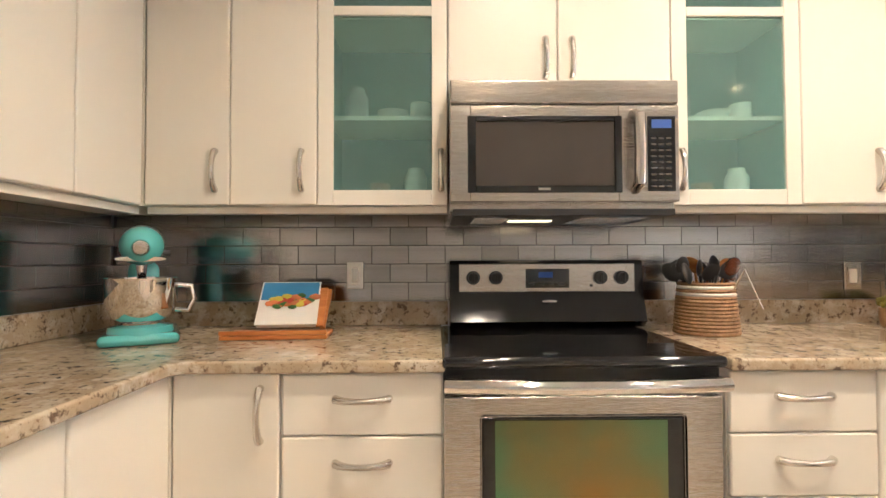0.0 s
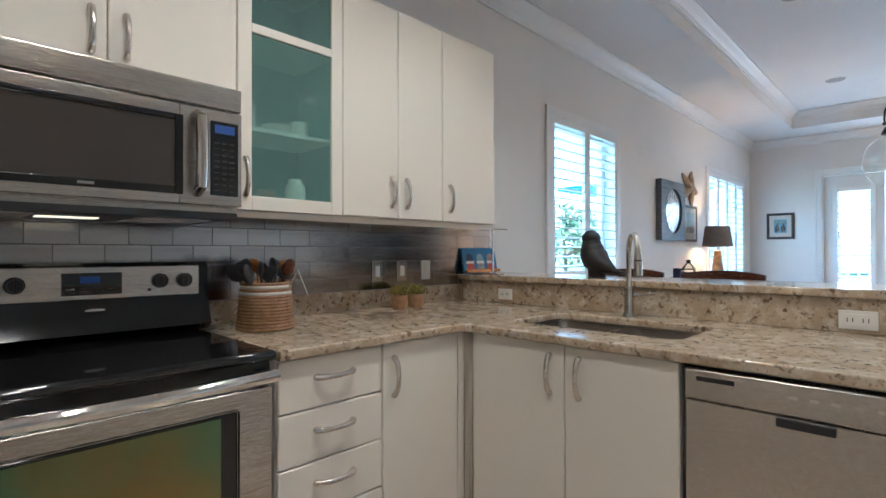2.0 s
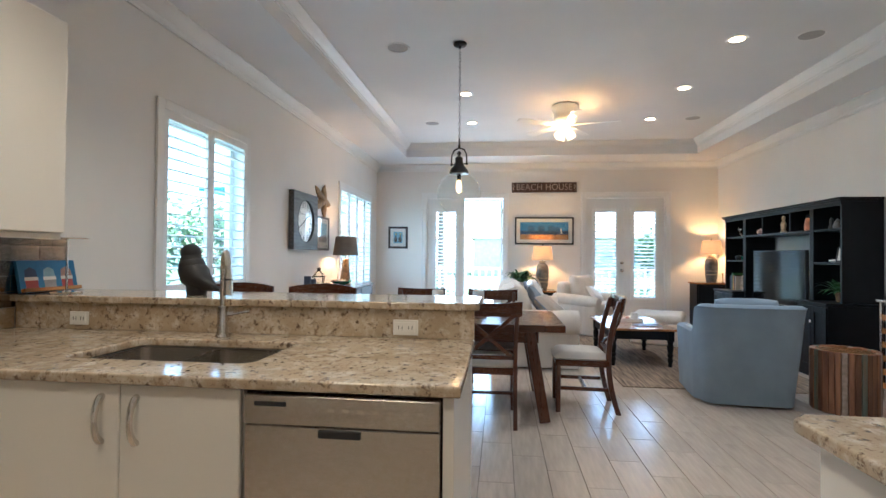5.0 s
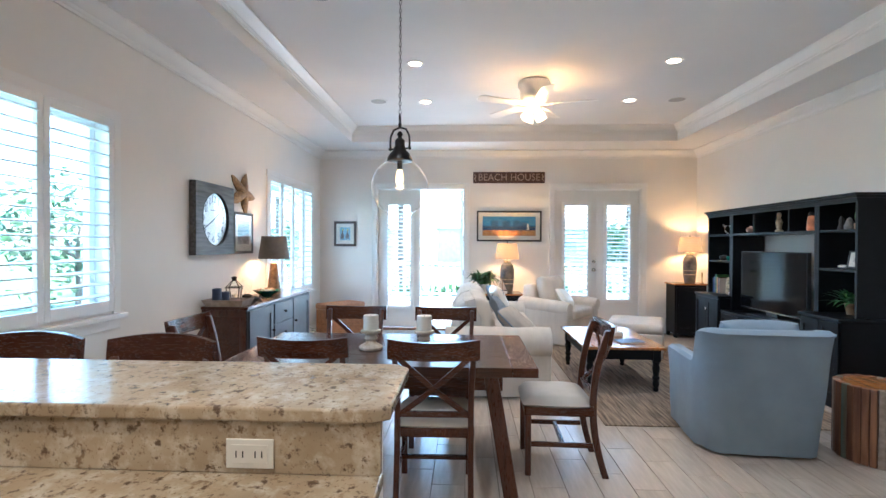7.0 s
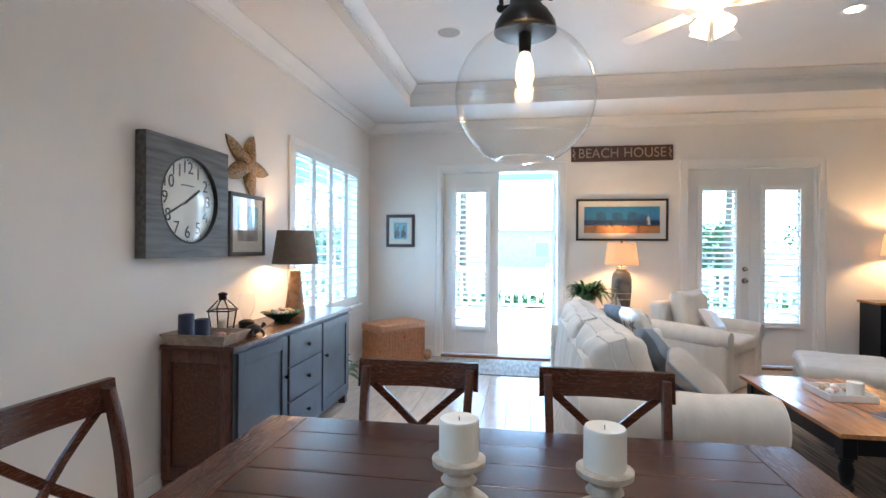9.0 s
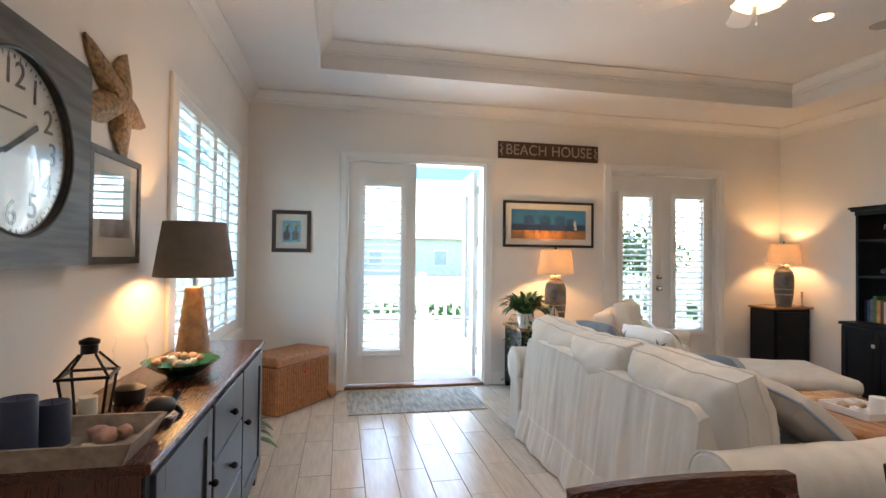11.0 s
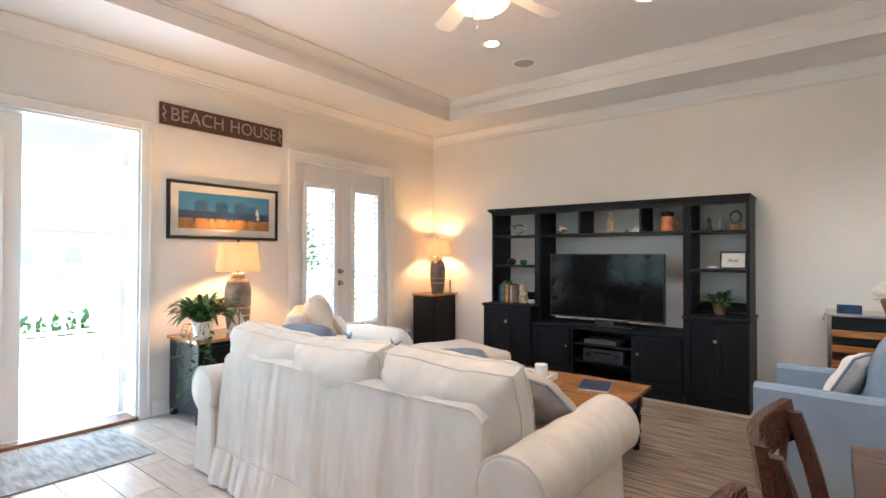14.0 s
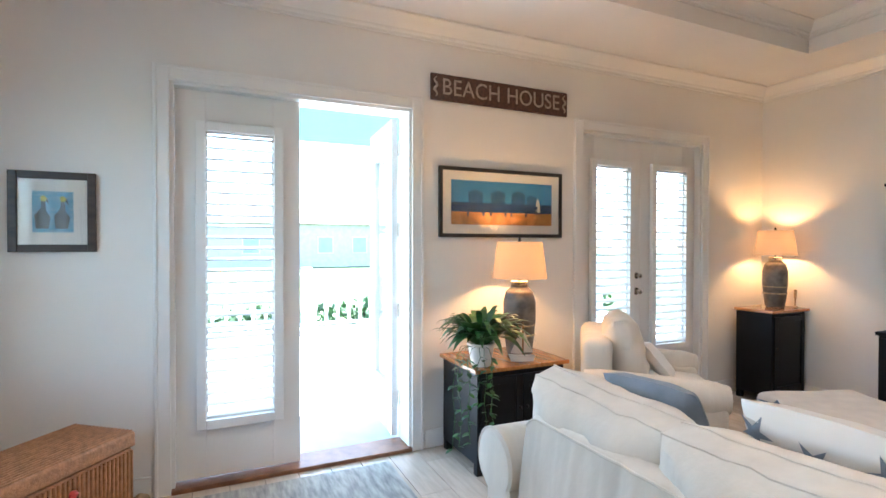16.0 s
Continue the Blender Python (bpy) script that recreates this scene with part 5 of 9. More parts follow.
def bar_stool(m):
    c = thing("bar_stool", m, "dark wooden bar stool with a curved back rail", "stool", "stools at the breakfast bar")
    for sx, sy in ((1, 1), (1, -1), (-1, 1), (-1, -1)):
        bm = bmesh.new()
        bar(bm, (sx * 0.2, sy * 0.19, 0), (sx * 0.165, sy * 0.165, 0.70), 0.036, 0.036, 0.004)
        part("leg", bm, "walnut_z", c)
    for z in (0.22, 0.36):
        bm = bmesh.new()
        for a, b in (((-0.18, -0.18), (0.18, -0.18)), ((0.18, 0.18), (-0.18, 0.18))):
            bar(bm, (*a, z), (*b, z), 0.022, 0.022, 0.002)
        part("stretcher", bm, "walnut", c)
    bm = bmesh.new()
    lathe(bm, [(0.19, 0.70), (0.205, 0.71), (0.205, 0.745), (0.18, 0.752), (0.0, 0.742)], (0, 0, 0), 24)
    part("seat", bm, "walnut", c)
    bm = bmesh.new()
    n, prev = 10, None
    for i in range(n + 1):
        v = -1 + 2 * i / n
        y, xo = v * 0.215, -0.20 - 0.05 * (1 - v * v)
        q = [bm.verts.new(p) for p in ((xo + 0.012, y, 1.0), (xo - 0.012, y, 1.0), (xo - 0.022, y, 1.115 - 0.02 * v * v), (xo + 0.002, y, 1.115 - 0.02 * v * v))]
        if prev:
            for a in range(4):
                b = (a + 1) % 4
                bm.faces.new((prev[a], prev[b], q[b], q[a]))
        else:
            bm.faces.new(q)
        prev = q
    bm.faces.new(prev[::-1])
    part("back_rail", bm, "walnut_y", c)
    for s in (-1, 1):
        bm = bmesh.new()
        bar(bm, (-0.165, s * 0.165, 0.74), (-0.205, s * 0.19, 1.03), 0.03, 0.03, 0.003)
        part("back_post", bm, "walnut_z", c)
        bm = bmesh.new()
        bar(bm, (-0.18, s * 0.15, 0.78), (-0.225, -s * 0.15, 1.01), 0.026, 0.014, 0.002, (1, 0, 0))
        part("cross_slat", bm, "walnut_y", c)
    return c


st = bar_stool(pose(2.87, 0.745, 0, 0, 0, 176))
copy_thing(st, pose(2.87, 1.25, 0, 0, 0, 184))


def candlestick(x, y, s):
    c = thing("candlestick", pose(x, y, 0.7605, 0, 0, s), "distressed cream pillar candle holder with ivory candle", "candle", "candles on the table")
    bm = bmesh.new()
    lathe(bm, [(0.074, 0), (0.080, 0.008), (0.080, 0.016), (0.066, 0.028), (0.040, 0.040), (0.033, 0.056), (0.046, 0.072), (0.034, 0.088), (0.042, 0.102), (0.068, 0.112), (0.069, 0.126), (0.060, 0.130)], seg=30)
    part("holder", bm, "distressed", c)
    bm = bmesh.new()
    lathe(bm, [(0.050, 0.130), (0.051, 0.134), (0.051, 0.222), (0.048, 0.228), (0.024, 0.222), (0.0, 0.221)], seg=30)
    part("candle", bm, "wax", c)
    bm = bmesh.new()
    rod(bm, (0, 0, 0.219), (0.001, 0, 0.232), 0.0012, seg=5)
    part("wick", bm, "blackmatt", c)


candlestick(4.575, 0.215, 0)
candlestick(4.575, -0.145, 40)


# ---------- pendant over the table ----------
def pendant():
    px, py = 4.80, 0.055
    p = thing("pendant_lamp", (px, py, 0), "clear glass globe pendant with dark bronze fitting on a chain", "lamp")
    bm = bmesh.new()
    lathe(bm, [(0.0, 3.286), (0.062, 3.286), (0.064, 3.275), (0.055, 3.262), (0.012, 3.255), (0.012, 3.235), (0.0, 3.235)], seg=24)
    part("canopy", bm, "bronze", p)
    bm = bmesh.new()
    z, k = 3.24, 0
    while z > 2.385:
        pts = []
        for i in range(9):
            a = 2 * math.pi * i / 8
            q = Vector((0.009 * math.cos(a), 0, z - 0.018 + 0.019 * math.sin(a)))
            pts.append(q if k % 2 == 0 else Vector((0, q.x, q.z)))
        tube(bm, pts, 0.0022, 5)
        z -= 0.030
        k += 1
    part("chain", bm, "bronze", p)
    bm = bmesh.new()
    tube(bm, [(0.034 * math.cos(2 * math.pi * i / 16), 0, 2.36 + 0.034 * math.sin(2 * math.pi * i / 16)) for i in range(17)], 0.005, 7)
    part("ring", bm, "bronze", p)
    bm = bmesh.new()
    arch = [(-0.075, 0, 2.145), (-0.078, 0, 2.19), (-0.074, 0, 2.24), (-0.05, 0, 2.285), (0, 0, 2.302), (0.05, 0, 2.285), (0.074, 0, 2.24), (0.078, 0, 2.19), (0.075, 0, 2.145)]
    tube(bm, arch, 0.0075, 8)
    rod(bm, (-0.085, 0, 2.15), (0.085, 0, 2.15), 0.006)
    for s in (-1, 1):
        bmesh.ops.create_uvsphere(bm, u_segments=10, v_segments=6, radius=0.013, matrix=Matrix.Translation((s * 0.078, 0, 2.15)))
    rod(bm, (0, 0, 2.30), (0, 0, 2.33), 0.012)
    bmesh.ops.rotate(bm, verts=bm.verts, matrix=Matrix.Rotation(radians(70), 3, "Z"))
    part("yoke", bm, "bronze", p)
    bm = bmesh.new()
    lathe(bm, [(0.0, 2.275), (0.012, 2.27), (0.022, 2.25), (0.012, 2.235), (0.018, 2.225), (0.036, 2.21), (0.036, 2.165), (0.046, 2.155), (0.046, 2.14), (0.07, 2.115), (0.088, 2.085), (0.092, 2.062), (0.084, 2.058), (0.0, 2.058)], seg=28)
    part("cap", bm, "bronze", p)
    bm = bmesh.new()
    prof = [(0.082, 2.062)] + [(0.205 * math.sin(a), 1.872 - 0.205 * math.cos(a) * 1.0) for a in [math.pi * (1 - i / 22) for i in range(4, 20)]] + [(0.075, 1.688), (0.072, 1.690)]
    lathe(bm, prof, seg=40, closed=False)
    g = part("globe", bm, "glass", p, "clear blown glass")
    bm = bmesh.new()
    rod(bm, (0, 0, 2.058), (0, 0, 2.0), 0.02, 0.018, 14)
    part("socket", bm, "bronze", p)
    bm = bmesh.new()
    lathe(bm, [(0.014, 2.0), (0.024, 1.97), (0.028, 1.93), (0.018, 1.895), (0.0, 1.885)], seg=16)
    part("bulb", bm, "bulb", p, "lit warm filament bulb")


pendant()


# ---------- ceiling fittings ----------
def can(x, y, z=ZT):
    c = thing("recessed_light", (x, y, z), "round white recessed ceiling light, lit, seen or added", "ceiling light", "recessed lights")
    bm = bmesh.new()
    lathe(bm, [(0.062, -0.001), (0.062, -0.005), (0.088, -0.007), (0.092, -0.001)], seg=32)
    part("trim_ring", bm, "trim", c)
    bm = bmesh.new()
    lathe(bm, [(0.0, -0.004), (0.0615, -0.004)], seg=32)
    part("lens", bm, "canlens", c, "lit lens")


# fittings at x 3.62 are added to go with the two fill beams
for x, y in ((6.27, 0.10), (7.61, 0.10), (3.62, 0.10), (3.62, -2.46), (4.95, -2.46), (6.27, -2.46), (7.61, -2.46)):
    can(x, y)
# unseen kitchen fittings, put where the added spots hang
for x, y in ((0.4, 0.6), (0.4, -1.3), (1.6, 0.6)):
    can(x, y, ZS)


def speaker(x, y):
    c = thing("ceiling_speaker", (x, y, ZT), "round grey flush ceiling speaker grille", "speaker", "ceiling speakers")
    bm = bmesh.new()
    lathe(bm, [(0.098, -0.001), (0.100, -0.005), (0.115, -0.006), (0.118, -0.001)], seg=32)
    part("ring", bm, "trim", c)
    bm = bmesh.new()
    rod(bm, (0, 0, -0.0045), (0, 0, -0.001), 0.0975, seg=32)
    part("grille", bm, "grille", c)


for x, y in ((4.85, 0.66), (7.58, 0.70), (4.92, -3.07), (7.60, -3.04)):
    speaker(x, y)


def ceiling_fan():
    f = thing("ceiling_fan", (6.85, -1.17, 0), "white five-blade ceiling fan with lit tulip glass shades", "fan")
    bm = bmesh.new()
    lathe(bm, [(0.0, 3.288), (0.16, 3.288), (0.178, 3.27), (0.178, 3.225), (0.155, 3.19), (0.15, 3.15), (0.155, 3.11), (0.13, 3.06), (0.06, 3.02), (0.0, 3.02)], seg=36)
    part("motor_housing", bm, "trim", f)
    bm = bmesh.new()
    lathe(bm, [(0.0, 3.02), (0.055, 3.02), (0.065, 2.99), (0.055, 2.96), (0.03, 2.94), (0.0, 2.94)], seg=24)
    part("light_fitter", bm, "trim", f)
    bm = bmesh.new()
    vs = [bm.verts.new(p) for z in (-0.003, 0.003) for p in ((0.17, -0.052, z), (0.63, -0.07, z), (0.675, -0.05, z), (0.69, 0, z), (0.675, 0.05, z), (0.63, 0.07, z), (0.17, 0.052, z))]
    bm.faces.new(vs[:7][::-1])
    bm.faces.new(vs[7:])
    for i in range(7):
        j = (i + 1) % 7
        bm.faces.new((vs[i], vs[j], vs[7 + j], vs[7 + i]))
    blade = link_mesh("blade", bm, "trim")
    iron = link_mesh("blade_iron", B((0.09, -0.015, -0.012, 0.22, 0.015, -0.004), bev=0.003), "trim")
    for k in range(5):
        a = 72 * k + 41
        for me in (blade, iron):
            o = new(me.name, me)
            o.parent = f
            o.matrix_local = pose(0, 0, 3.03, 0, 0, a) @ pose(0, 0, 0, 10, 0, 0)
    bm = bmesh.new()
    lathe(bm, [(0.018, 0.0), (0.028, -0.02), (0.045, -0.06), (0.052, -0.09), (0.062, -0.115), (0.058, -0.113), (0.047, -0.09)], seg=18, closed=False)
    tulip = link_mesh("tulip_shade", bm, "fanglass")
    for k in range(4):
        o = new("tulip_shade", tulip)
        o.parent = f
        o.matrix_local = pose(0, 0, 2.965, 0, 0, 90 * k + 30) @ pose(0.05, 0, 0, 0, -32, 0)
    for dx, L_ in ((0.03, 0.17), (-0.03, 0.13)):
        bm = bmesh.new()
        rod(bm, (dx, 0.01, 2.94), (dx, 0.01, 2.94 - L_), 0.0015, seg=5)
        lathe(bm, [(0.0, -0.02), (0.006, -0.016), (0.006, -0.004), (0.0, 0.0)], (dx, 0.01, 2.94 - L_), 10)
        part("pull_chain", bm, "trim", f)


ceiling_fan()


# ---------- sofa, armchair, ottoman, swivel chair ----------
def plump_point(u, v, zz, sx, sy, sz, seed):
    """A point on the face of a boxed, stuffed cushion."""
    e = 1 - 0.07 * (u * u * v * v)
    bulge = ((1 - u ** 4) * (1 - v ** 4)) ** 0.6
    wr = 0.022 * noise.noise((u * 2.2 + seed, v * 2.4, zz)) + 0.010 * noise.noise((u * 6 + seed, v * 5, zz * 3))
    crease = 0.016 * abs(noise.noise((u * 3.5 - v * 2 + seed, v * 1.5, 4 + zz))) * max(abs(u), abs(v)) ** 2
    sag = -0.035 * (1 - abs(u)) * (v > 0) * v
    return Vector((u * sx / 2 * e + wr * 0.5, v * sy / 2 * e + sag, zz * (sz * 0.17 + bulge * sz * 0.42 - crease + wr)))


def plump(bm, m, sx, sy, sz, seed, n=22):
    g = {}
    for zz in (-1, 1):
        for i in range(n + 1):
            for j in range(n + 1):
                g[zz, i, j] = bm.verts.new(m @ plump_point(2 * i / n - 1, 2 * j / n - 1, zz, sx, sy, sz, seed))
        for i in range(n):
            for j in range(n):
                bm.faces.new((g[zz, i, j], g[zz, i + 1, j], g[zz, i + 1, j + 1], g[zz, i, j + 1]))
    rim = [(i, 0) for i in range(n)] + [(n, j) for j in range(n)] + [(i, n) for i in range(n, 0, -1)] + [(0, j) for j in range(n, 0, -1)]
    for a, b in zip(rim, rim[1:] + rim[:1]):
        bm.faces.new((g[-1, a[0], a[1]], g[-1, b[0], b[1]], g[1, b[0], b[1]], g[1, a[0], a[1]]))


def drape(u, v, seed):
    """How far hanging cloth stands off: soft upright folds that grow towards the hem."""
    hang = 0.35 + 0.65 * (1 - v)
    return hang * (0.020 * noise.noise((u * 3.1 + seed, v * 0.9, 1)) + 0.016 * noise.noise((u * 9.0 + seed, v * 1.1, 2)) + 0.007 * noise.noise((u * 23.0 + seed, v * 1.6, 3)))


def sofa_arm(s, x, sg, Dy):
    """A rolled arm as one drawn cover: a keyhole profile run from front to back, flared at the hem."""
    outline = [(-0.105, 0.018), (-0.105, 0.20), (-0.10, 0.40)]
    outline += [(0.045 * sg + 0.145 * math.cos(radians(215 - 250 * i / 16)), 0.525 + 0.145 * math.sin(radians(215 - 250 * i / 16))) for i in range(17)]
    outline += [(0.10, 0.40), (0.115, 0.20), (0.125, 0.018)]
    bm = bmesh.new()
    rows = []
    n = 26
    for i in range(n + 1):
        y = -0.01 + (Dy - 0.03) * i / n
        ring = []
        for q, (a, z) in enumerate(outline):
            d = 0.9 * drape(y * 1.2 + x, min(1.0, z / 0.6), q * 0.02)
            out = 1 if a > 0 else -1
            flare = 0.035 * max(0.0, (0.20 - z) / 0.20) * (out == sg)
            ring.append(bm.verts.new((x + a + out * (d + flare), y, z + (0.010 * noise.noise((y * 5, a * 4, x)) if z > 0.42 else 0))))
        rows.append(ring)
    for a, b in zip(rows, rows[1:]):
        for q in range(len(a) - 1):
            bm.faces.new((a[q], a[q + 1], b[q + 1], b[q]))
    for ring, out in ((rows[0], -1), (rows[-1], 1)):
        c = [bm.verts.new(v.co + Vector(((x + 0.02 * sg - v.co.x) * 0.12, 0.014 * out, (0.40 - v.co.z) * 0.06 if v.co.z > 0.05 else 0))) for v in ring]
        for q in range(len(ring) - 1):
            bm.faces.new((ring[q], ring[q + 1], c[q + 1], c[q]))
        bm.faces.new(c)
    ends = [[v.co.copy() for v in rows[0]], [v.co.copy() for v in rows[-1]]]
    part("rolled_arm", bm, "linen", s)
    for e, out in zip(ends, (-1, 1)):
        bm = bmesh.new()
        tube(bm, [p + Vector((0, 0.004 * out, 0.0)) for p in e], 0.0055, 6)
        part("arm_piping", bm, "linen", s)


def sofa():
    s = thing("sofa", (6.02, -1.22, 0), "cream slipcovered three-seat sofa with a pleated skirt", "sofa")
    Lx, Dy = 2.40, 1.02    # x along, y from front 0 to back Dy
    bm = bmesh.new()
    soft(bm, 0.20, 0.10, 0.10, Lx - 0.20, 0.90, 0.42, 0.03)
    part("base", bm, "linen", s)
    # the back: one cover from the hem to the top roll, with a seam above the skirt
    xa, xb, seam, top = 0.235, 2.165, 0.205, 0.775
    bm = bmesh.new()
    n, h = 170, 34
    cols, seam_line, top_line = [], [], []
    pleats = (0.10, 0.50, 0.90)
    for i in range(n + 1):
        u = i / n
        x = xa + (xb - xa) * u
        col = []
        edge = min(u, 1 - u)
        round_off = 0.045 * max(0.0, 1 - edge / 0.035) ** 2
        slit = sum(math.exp(-((u - p) / 0.006) ** 2) for p in pleats)
        for j in range(h + 1):
            v = j / h
            z = 0.015 + (top - round_off - 0.015) * v
            y = Dy - 0.035 - 0.060 * v * v + drape(u * 3.2, v, 0.4)
            if z < seam:
                f = (seam - z) / seam
                y += 0.006 + 0.045 * f - slit * 0.030 * (0.3 + 0.7 * f) + 0.006 * f * math.sin(u * 41)
            col.append(bm.verts.new((x + 0.012 * (0.5 - u) * v, y, z)))
        seam_line.append(Vector((x, Dy - 0.030 - 0.060 * (seam / top) ** 2 + drape(u * 3.2, seam / top, 0.4), seam)))
        top_line.append(col[-1].co.copy())
        # over the top and down behind the cushions
        t0 = col[-1].co
        for dy, dz in ((-0.018, 0.014), (-0.055, 0.020), (-0.10, 0.012), (-0.135, -0.02), (-0.15, -0.10), (-0.16, -0.36)):
            col.append(bm.verts.new((t0.x, t0.y + dy, t0.z + dz + 0.004 * noise.noise((u * 12, dy * 9, 0)))))
        cols.append(col)
    for a, b in zip(cols, cols[1:]):
        for j in range(len(a) - 1):
            bm.faces.new((a[j], b[j], b[j + 1], a[j + 1]))
    bm.faces.new(cols[0])
    bm.faces.new(cols[-1][::-1])
    part("back", bm, "linen", s)
    for nm, line in (("skirt_piping", seam_line), ("back_piping", top_line)):
        bm = bmesh.new()
        tube(bm, line[::2], 0.0055 if nm == "back_piping" else 0.0035, 6)
        part(nm, bm, "linen", s)
    # front skirt
    bm = bmesh.new()
    rows = []
    for i in range(91):
        u = i / 90
        x = 0.24 + 1.92 * u
        rows.append([bm.verts.new((x, 0.06 - 0.05 * (1 - v) - 0.8 * drape(u * 3, v, 6.0), 0.015 + 0.39 * v)) for v in (0, 0.25, 0.5, 0.75, 1)])
    for a, b in zip(rows, rows[1:]):
        for j in range(4):
            bm.faces.new((a[j], b[j], b[j + 1], a[j + 1]))
    part("skirt", bm, "linen", s)
    sofa_arm(s, 0.125, -1, Dy)
    sofa_arm(s, Lx - 0.125, 1, Dy)
    for k in range(3):
        x0 = 0.26 + k * 0.63
        bm = bmesh.new()
        soft(bm, x0, -0.02, 0.40, x0 + 0.62, 0.72, 0.55, 0.055, 0.01, k)
        part("seat_cushion", bm, "linen", s)
        mm = pose(0.53 + 0.685 * k, 0.70 + 0.02 * (k % 2), 0.675 - 0.006 * k, 74, (-2, 3, -3)[k], (2, -2, 3)[k])
        bm = bmesh.new()
        plump(bm, mm, 0.725, 0.56, 0.32, k * 3.7)
        bc = part("back_cushion", bm, "linen", s)
        for zz in (-1, 1):
            bm = bmesh.new()
            pts = []
            for i in range(49):
                t_ = i / 48 * 4
                sd, f = int(t_) % 4, t_ - int(t_)
                u, v = ((-1 + 2 * f, -1), (1, -1 + 2 * f), (1 - 2 * f, 1), (-1, 1 - 2 * f))[sd]
                pts.append(mm @ plump_point(u, v, zz, 0.725, 0.56, 0.32, k * 3.7))
            tube(bm, pts, 0.0055, 6)
            part("piping", bm, "linen", bc)


sofa()


def throw_pillow(m, w, h, d, material, piping, label, seed):
    p = thing("throw_pillow", m, label, "pillow", "throw pillows")
    bm = bmesh.new()
    pillow(bm, Matrix.Identity(4), w, h, d, 12, 0.42, seed, 0.012)
    part("cover", bm, material, p)
    if piping:
        bm = bmesh.new()
        pts = []
        for i in range(41):
            t_ = i / 40 * 4
            sd, f = int(t_) % 4, t_ - int(t_)
            u, v = ((-1 + 2 * f, -1), (1, -1 + 2 * f), (1 - 2 * f, 1), (-1, 1 - 2 * f))[sd]
            e = 1 - 0.05 * (u * u * v * v)
            pts.append((u * w / 2 * e, v * h / 2 * e, 0))
        tube(bm, pts, 0.008, 6)
        part("piping", bm, piping, p, "darker corded edge")
    return p


throw_pillow(pose(6.40, -0.95, 0.665, 42, 0, -16), 0.50, 0.42, 0.15, "taupe", "grey", "taupe throw pillow with blue-grey corded edge on the sofa", 1)
throw_pillow(pose(6.72, -0.82, 0.72, 58, 8, -4), 0.46, 0.44, 0.14, "grey", None, "grey-blue throw pillow on the sofa", 2)
pp = throw_pillow(pose(7.34, -0.835, 0.80, 64, 0, 3), 0.50, 0.36, 0.15, "white", None, "white throw pillow printed with grey-blue starfish", 3)
for i, (u, v) in enumerate(((-0.18, 0.10), (0.0, 0.08), (0.17, 0.11), (-0.09, -0.06), (0.10, -0.07))):
    for face in (1, -1):
        def on_cover(a, b):
            p, q = min(1, abs(a) / 0.25), min(1, abs(b) / 0.18)
            return Vector((a, b, face * (((1 - p ** 4) * (1 - q ** 4)) ** 0.42 * 0.075 + 0.006)))
        bm = bmesh.new()
        c0 = bm.verts.new(on_cover(u, v))
        tips = [(0.062 if k % 2 == 0 else 0.022, k * math.pi / 5 + i) for k in range(10)]
        mid = [bm.verts.new(on_cover(u + r * 0.5 * math.cos(a), v + r * 0.5 * math.sin(a))) for r, a in tips]
        ring = [bm.verts.new(on_cover(u + r * math.cos(a), v + r * math.sin(a))) for r, a in tips]
        for k in range(10):
            bm.faces.new((c0, mid[k], mid[(k + 1) % 10]))
            bm.faces.new((mid[k], ring[k], ring[(k + 1) % 10], mid[(k + 1) % 10]))
        part("printed_starfish", bm, "grey", pp)
throw_pillow(pose(8.00, -0.85, 0.735, 58, 0, 10), 0.44, 0.42, 0.14, "grey", None, "grey-blue throw pillow at the sofa's far end", 4)


def armchair():
    a = thing("armchair", pose(9.06, -1.87, 0, 0, 0, -40), "cream slipcovered armchair with loose back cushion", "armchair")
    # front at -y
    bm = bmesh.new()
    soft(bm, -0.40, -0.40, 0.015, 0.40, 0.40, 0.42, 0.03, 0.012, 3)
    part("base", bm, "linen", a)
    bm = bmesh.new()
    soft(bm, -0.40, 0.22, 0.36, 0.40, 0.42, 0.86, 0.06, 0.012, 5)
    part("back", bm, "linen", a)
    for s in (-1, 1):
        bm = bmesh.new()
        soft(bm, s * 0.42 - 0.10, -0.42, 0.012, s * 0.42 + 0.10, 0.40, 0.56, 0.04, 0.01, s)
        part("arm_panel", bm, "linen", a)
        bm = bmesh.new()
        tube(bm, [(s * 0.44, -0.43 + 0.84 * k / 8, 0.545 + 0.035 * k / 8) for k in range(9)], [0.085] + [0.105] * 7 + [0.09], 16)
        part("rolled_arm", bm, "linen", a)
    bm = bmesh.new()
    soft(bm, -0.31, -0.44, 0.38, 0.31, 0.24, 0.53, 0.05, 0.01, 8)
    part("seat_cushion", bm, "linen", a)
    bm = bmesh.new()
    plump(bm, pose(0, 0.13, 0.745, 76, 0, 0), 0.60, 0.50, 0.22, 9.0)
    part("back_cushion", bm, "linen", a)


armchair()
throw_pillow(pose(9.02, -1.95, 0.66, 50, 10, -42), 0.34, 0.30, 0.11, "white", None, "small white patterned pillow on the armchair", 6)

ot = thing("ottoman", pose(8.20, -2.76, 0, 0, 0, -22), "cream slipcovered ottoman with boxed cushion", "ottoman")
bm = bmesh.new()
soft(bm, -0.43, -0.35, 0.015, 0.43, 0.35, 0.33, 0.025, 0.012, 1)
part("skirt", bm, "linen", ot)
bm = bmesh.new()
soft(bm, -0.44, -0.36, 0.325, 0.44, 0.36, 0.45, 0.05, 0.01, 2)
part("cushion", bm, "linen", ot)


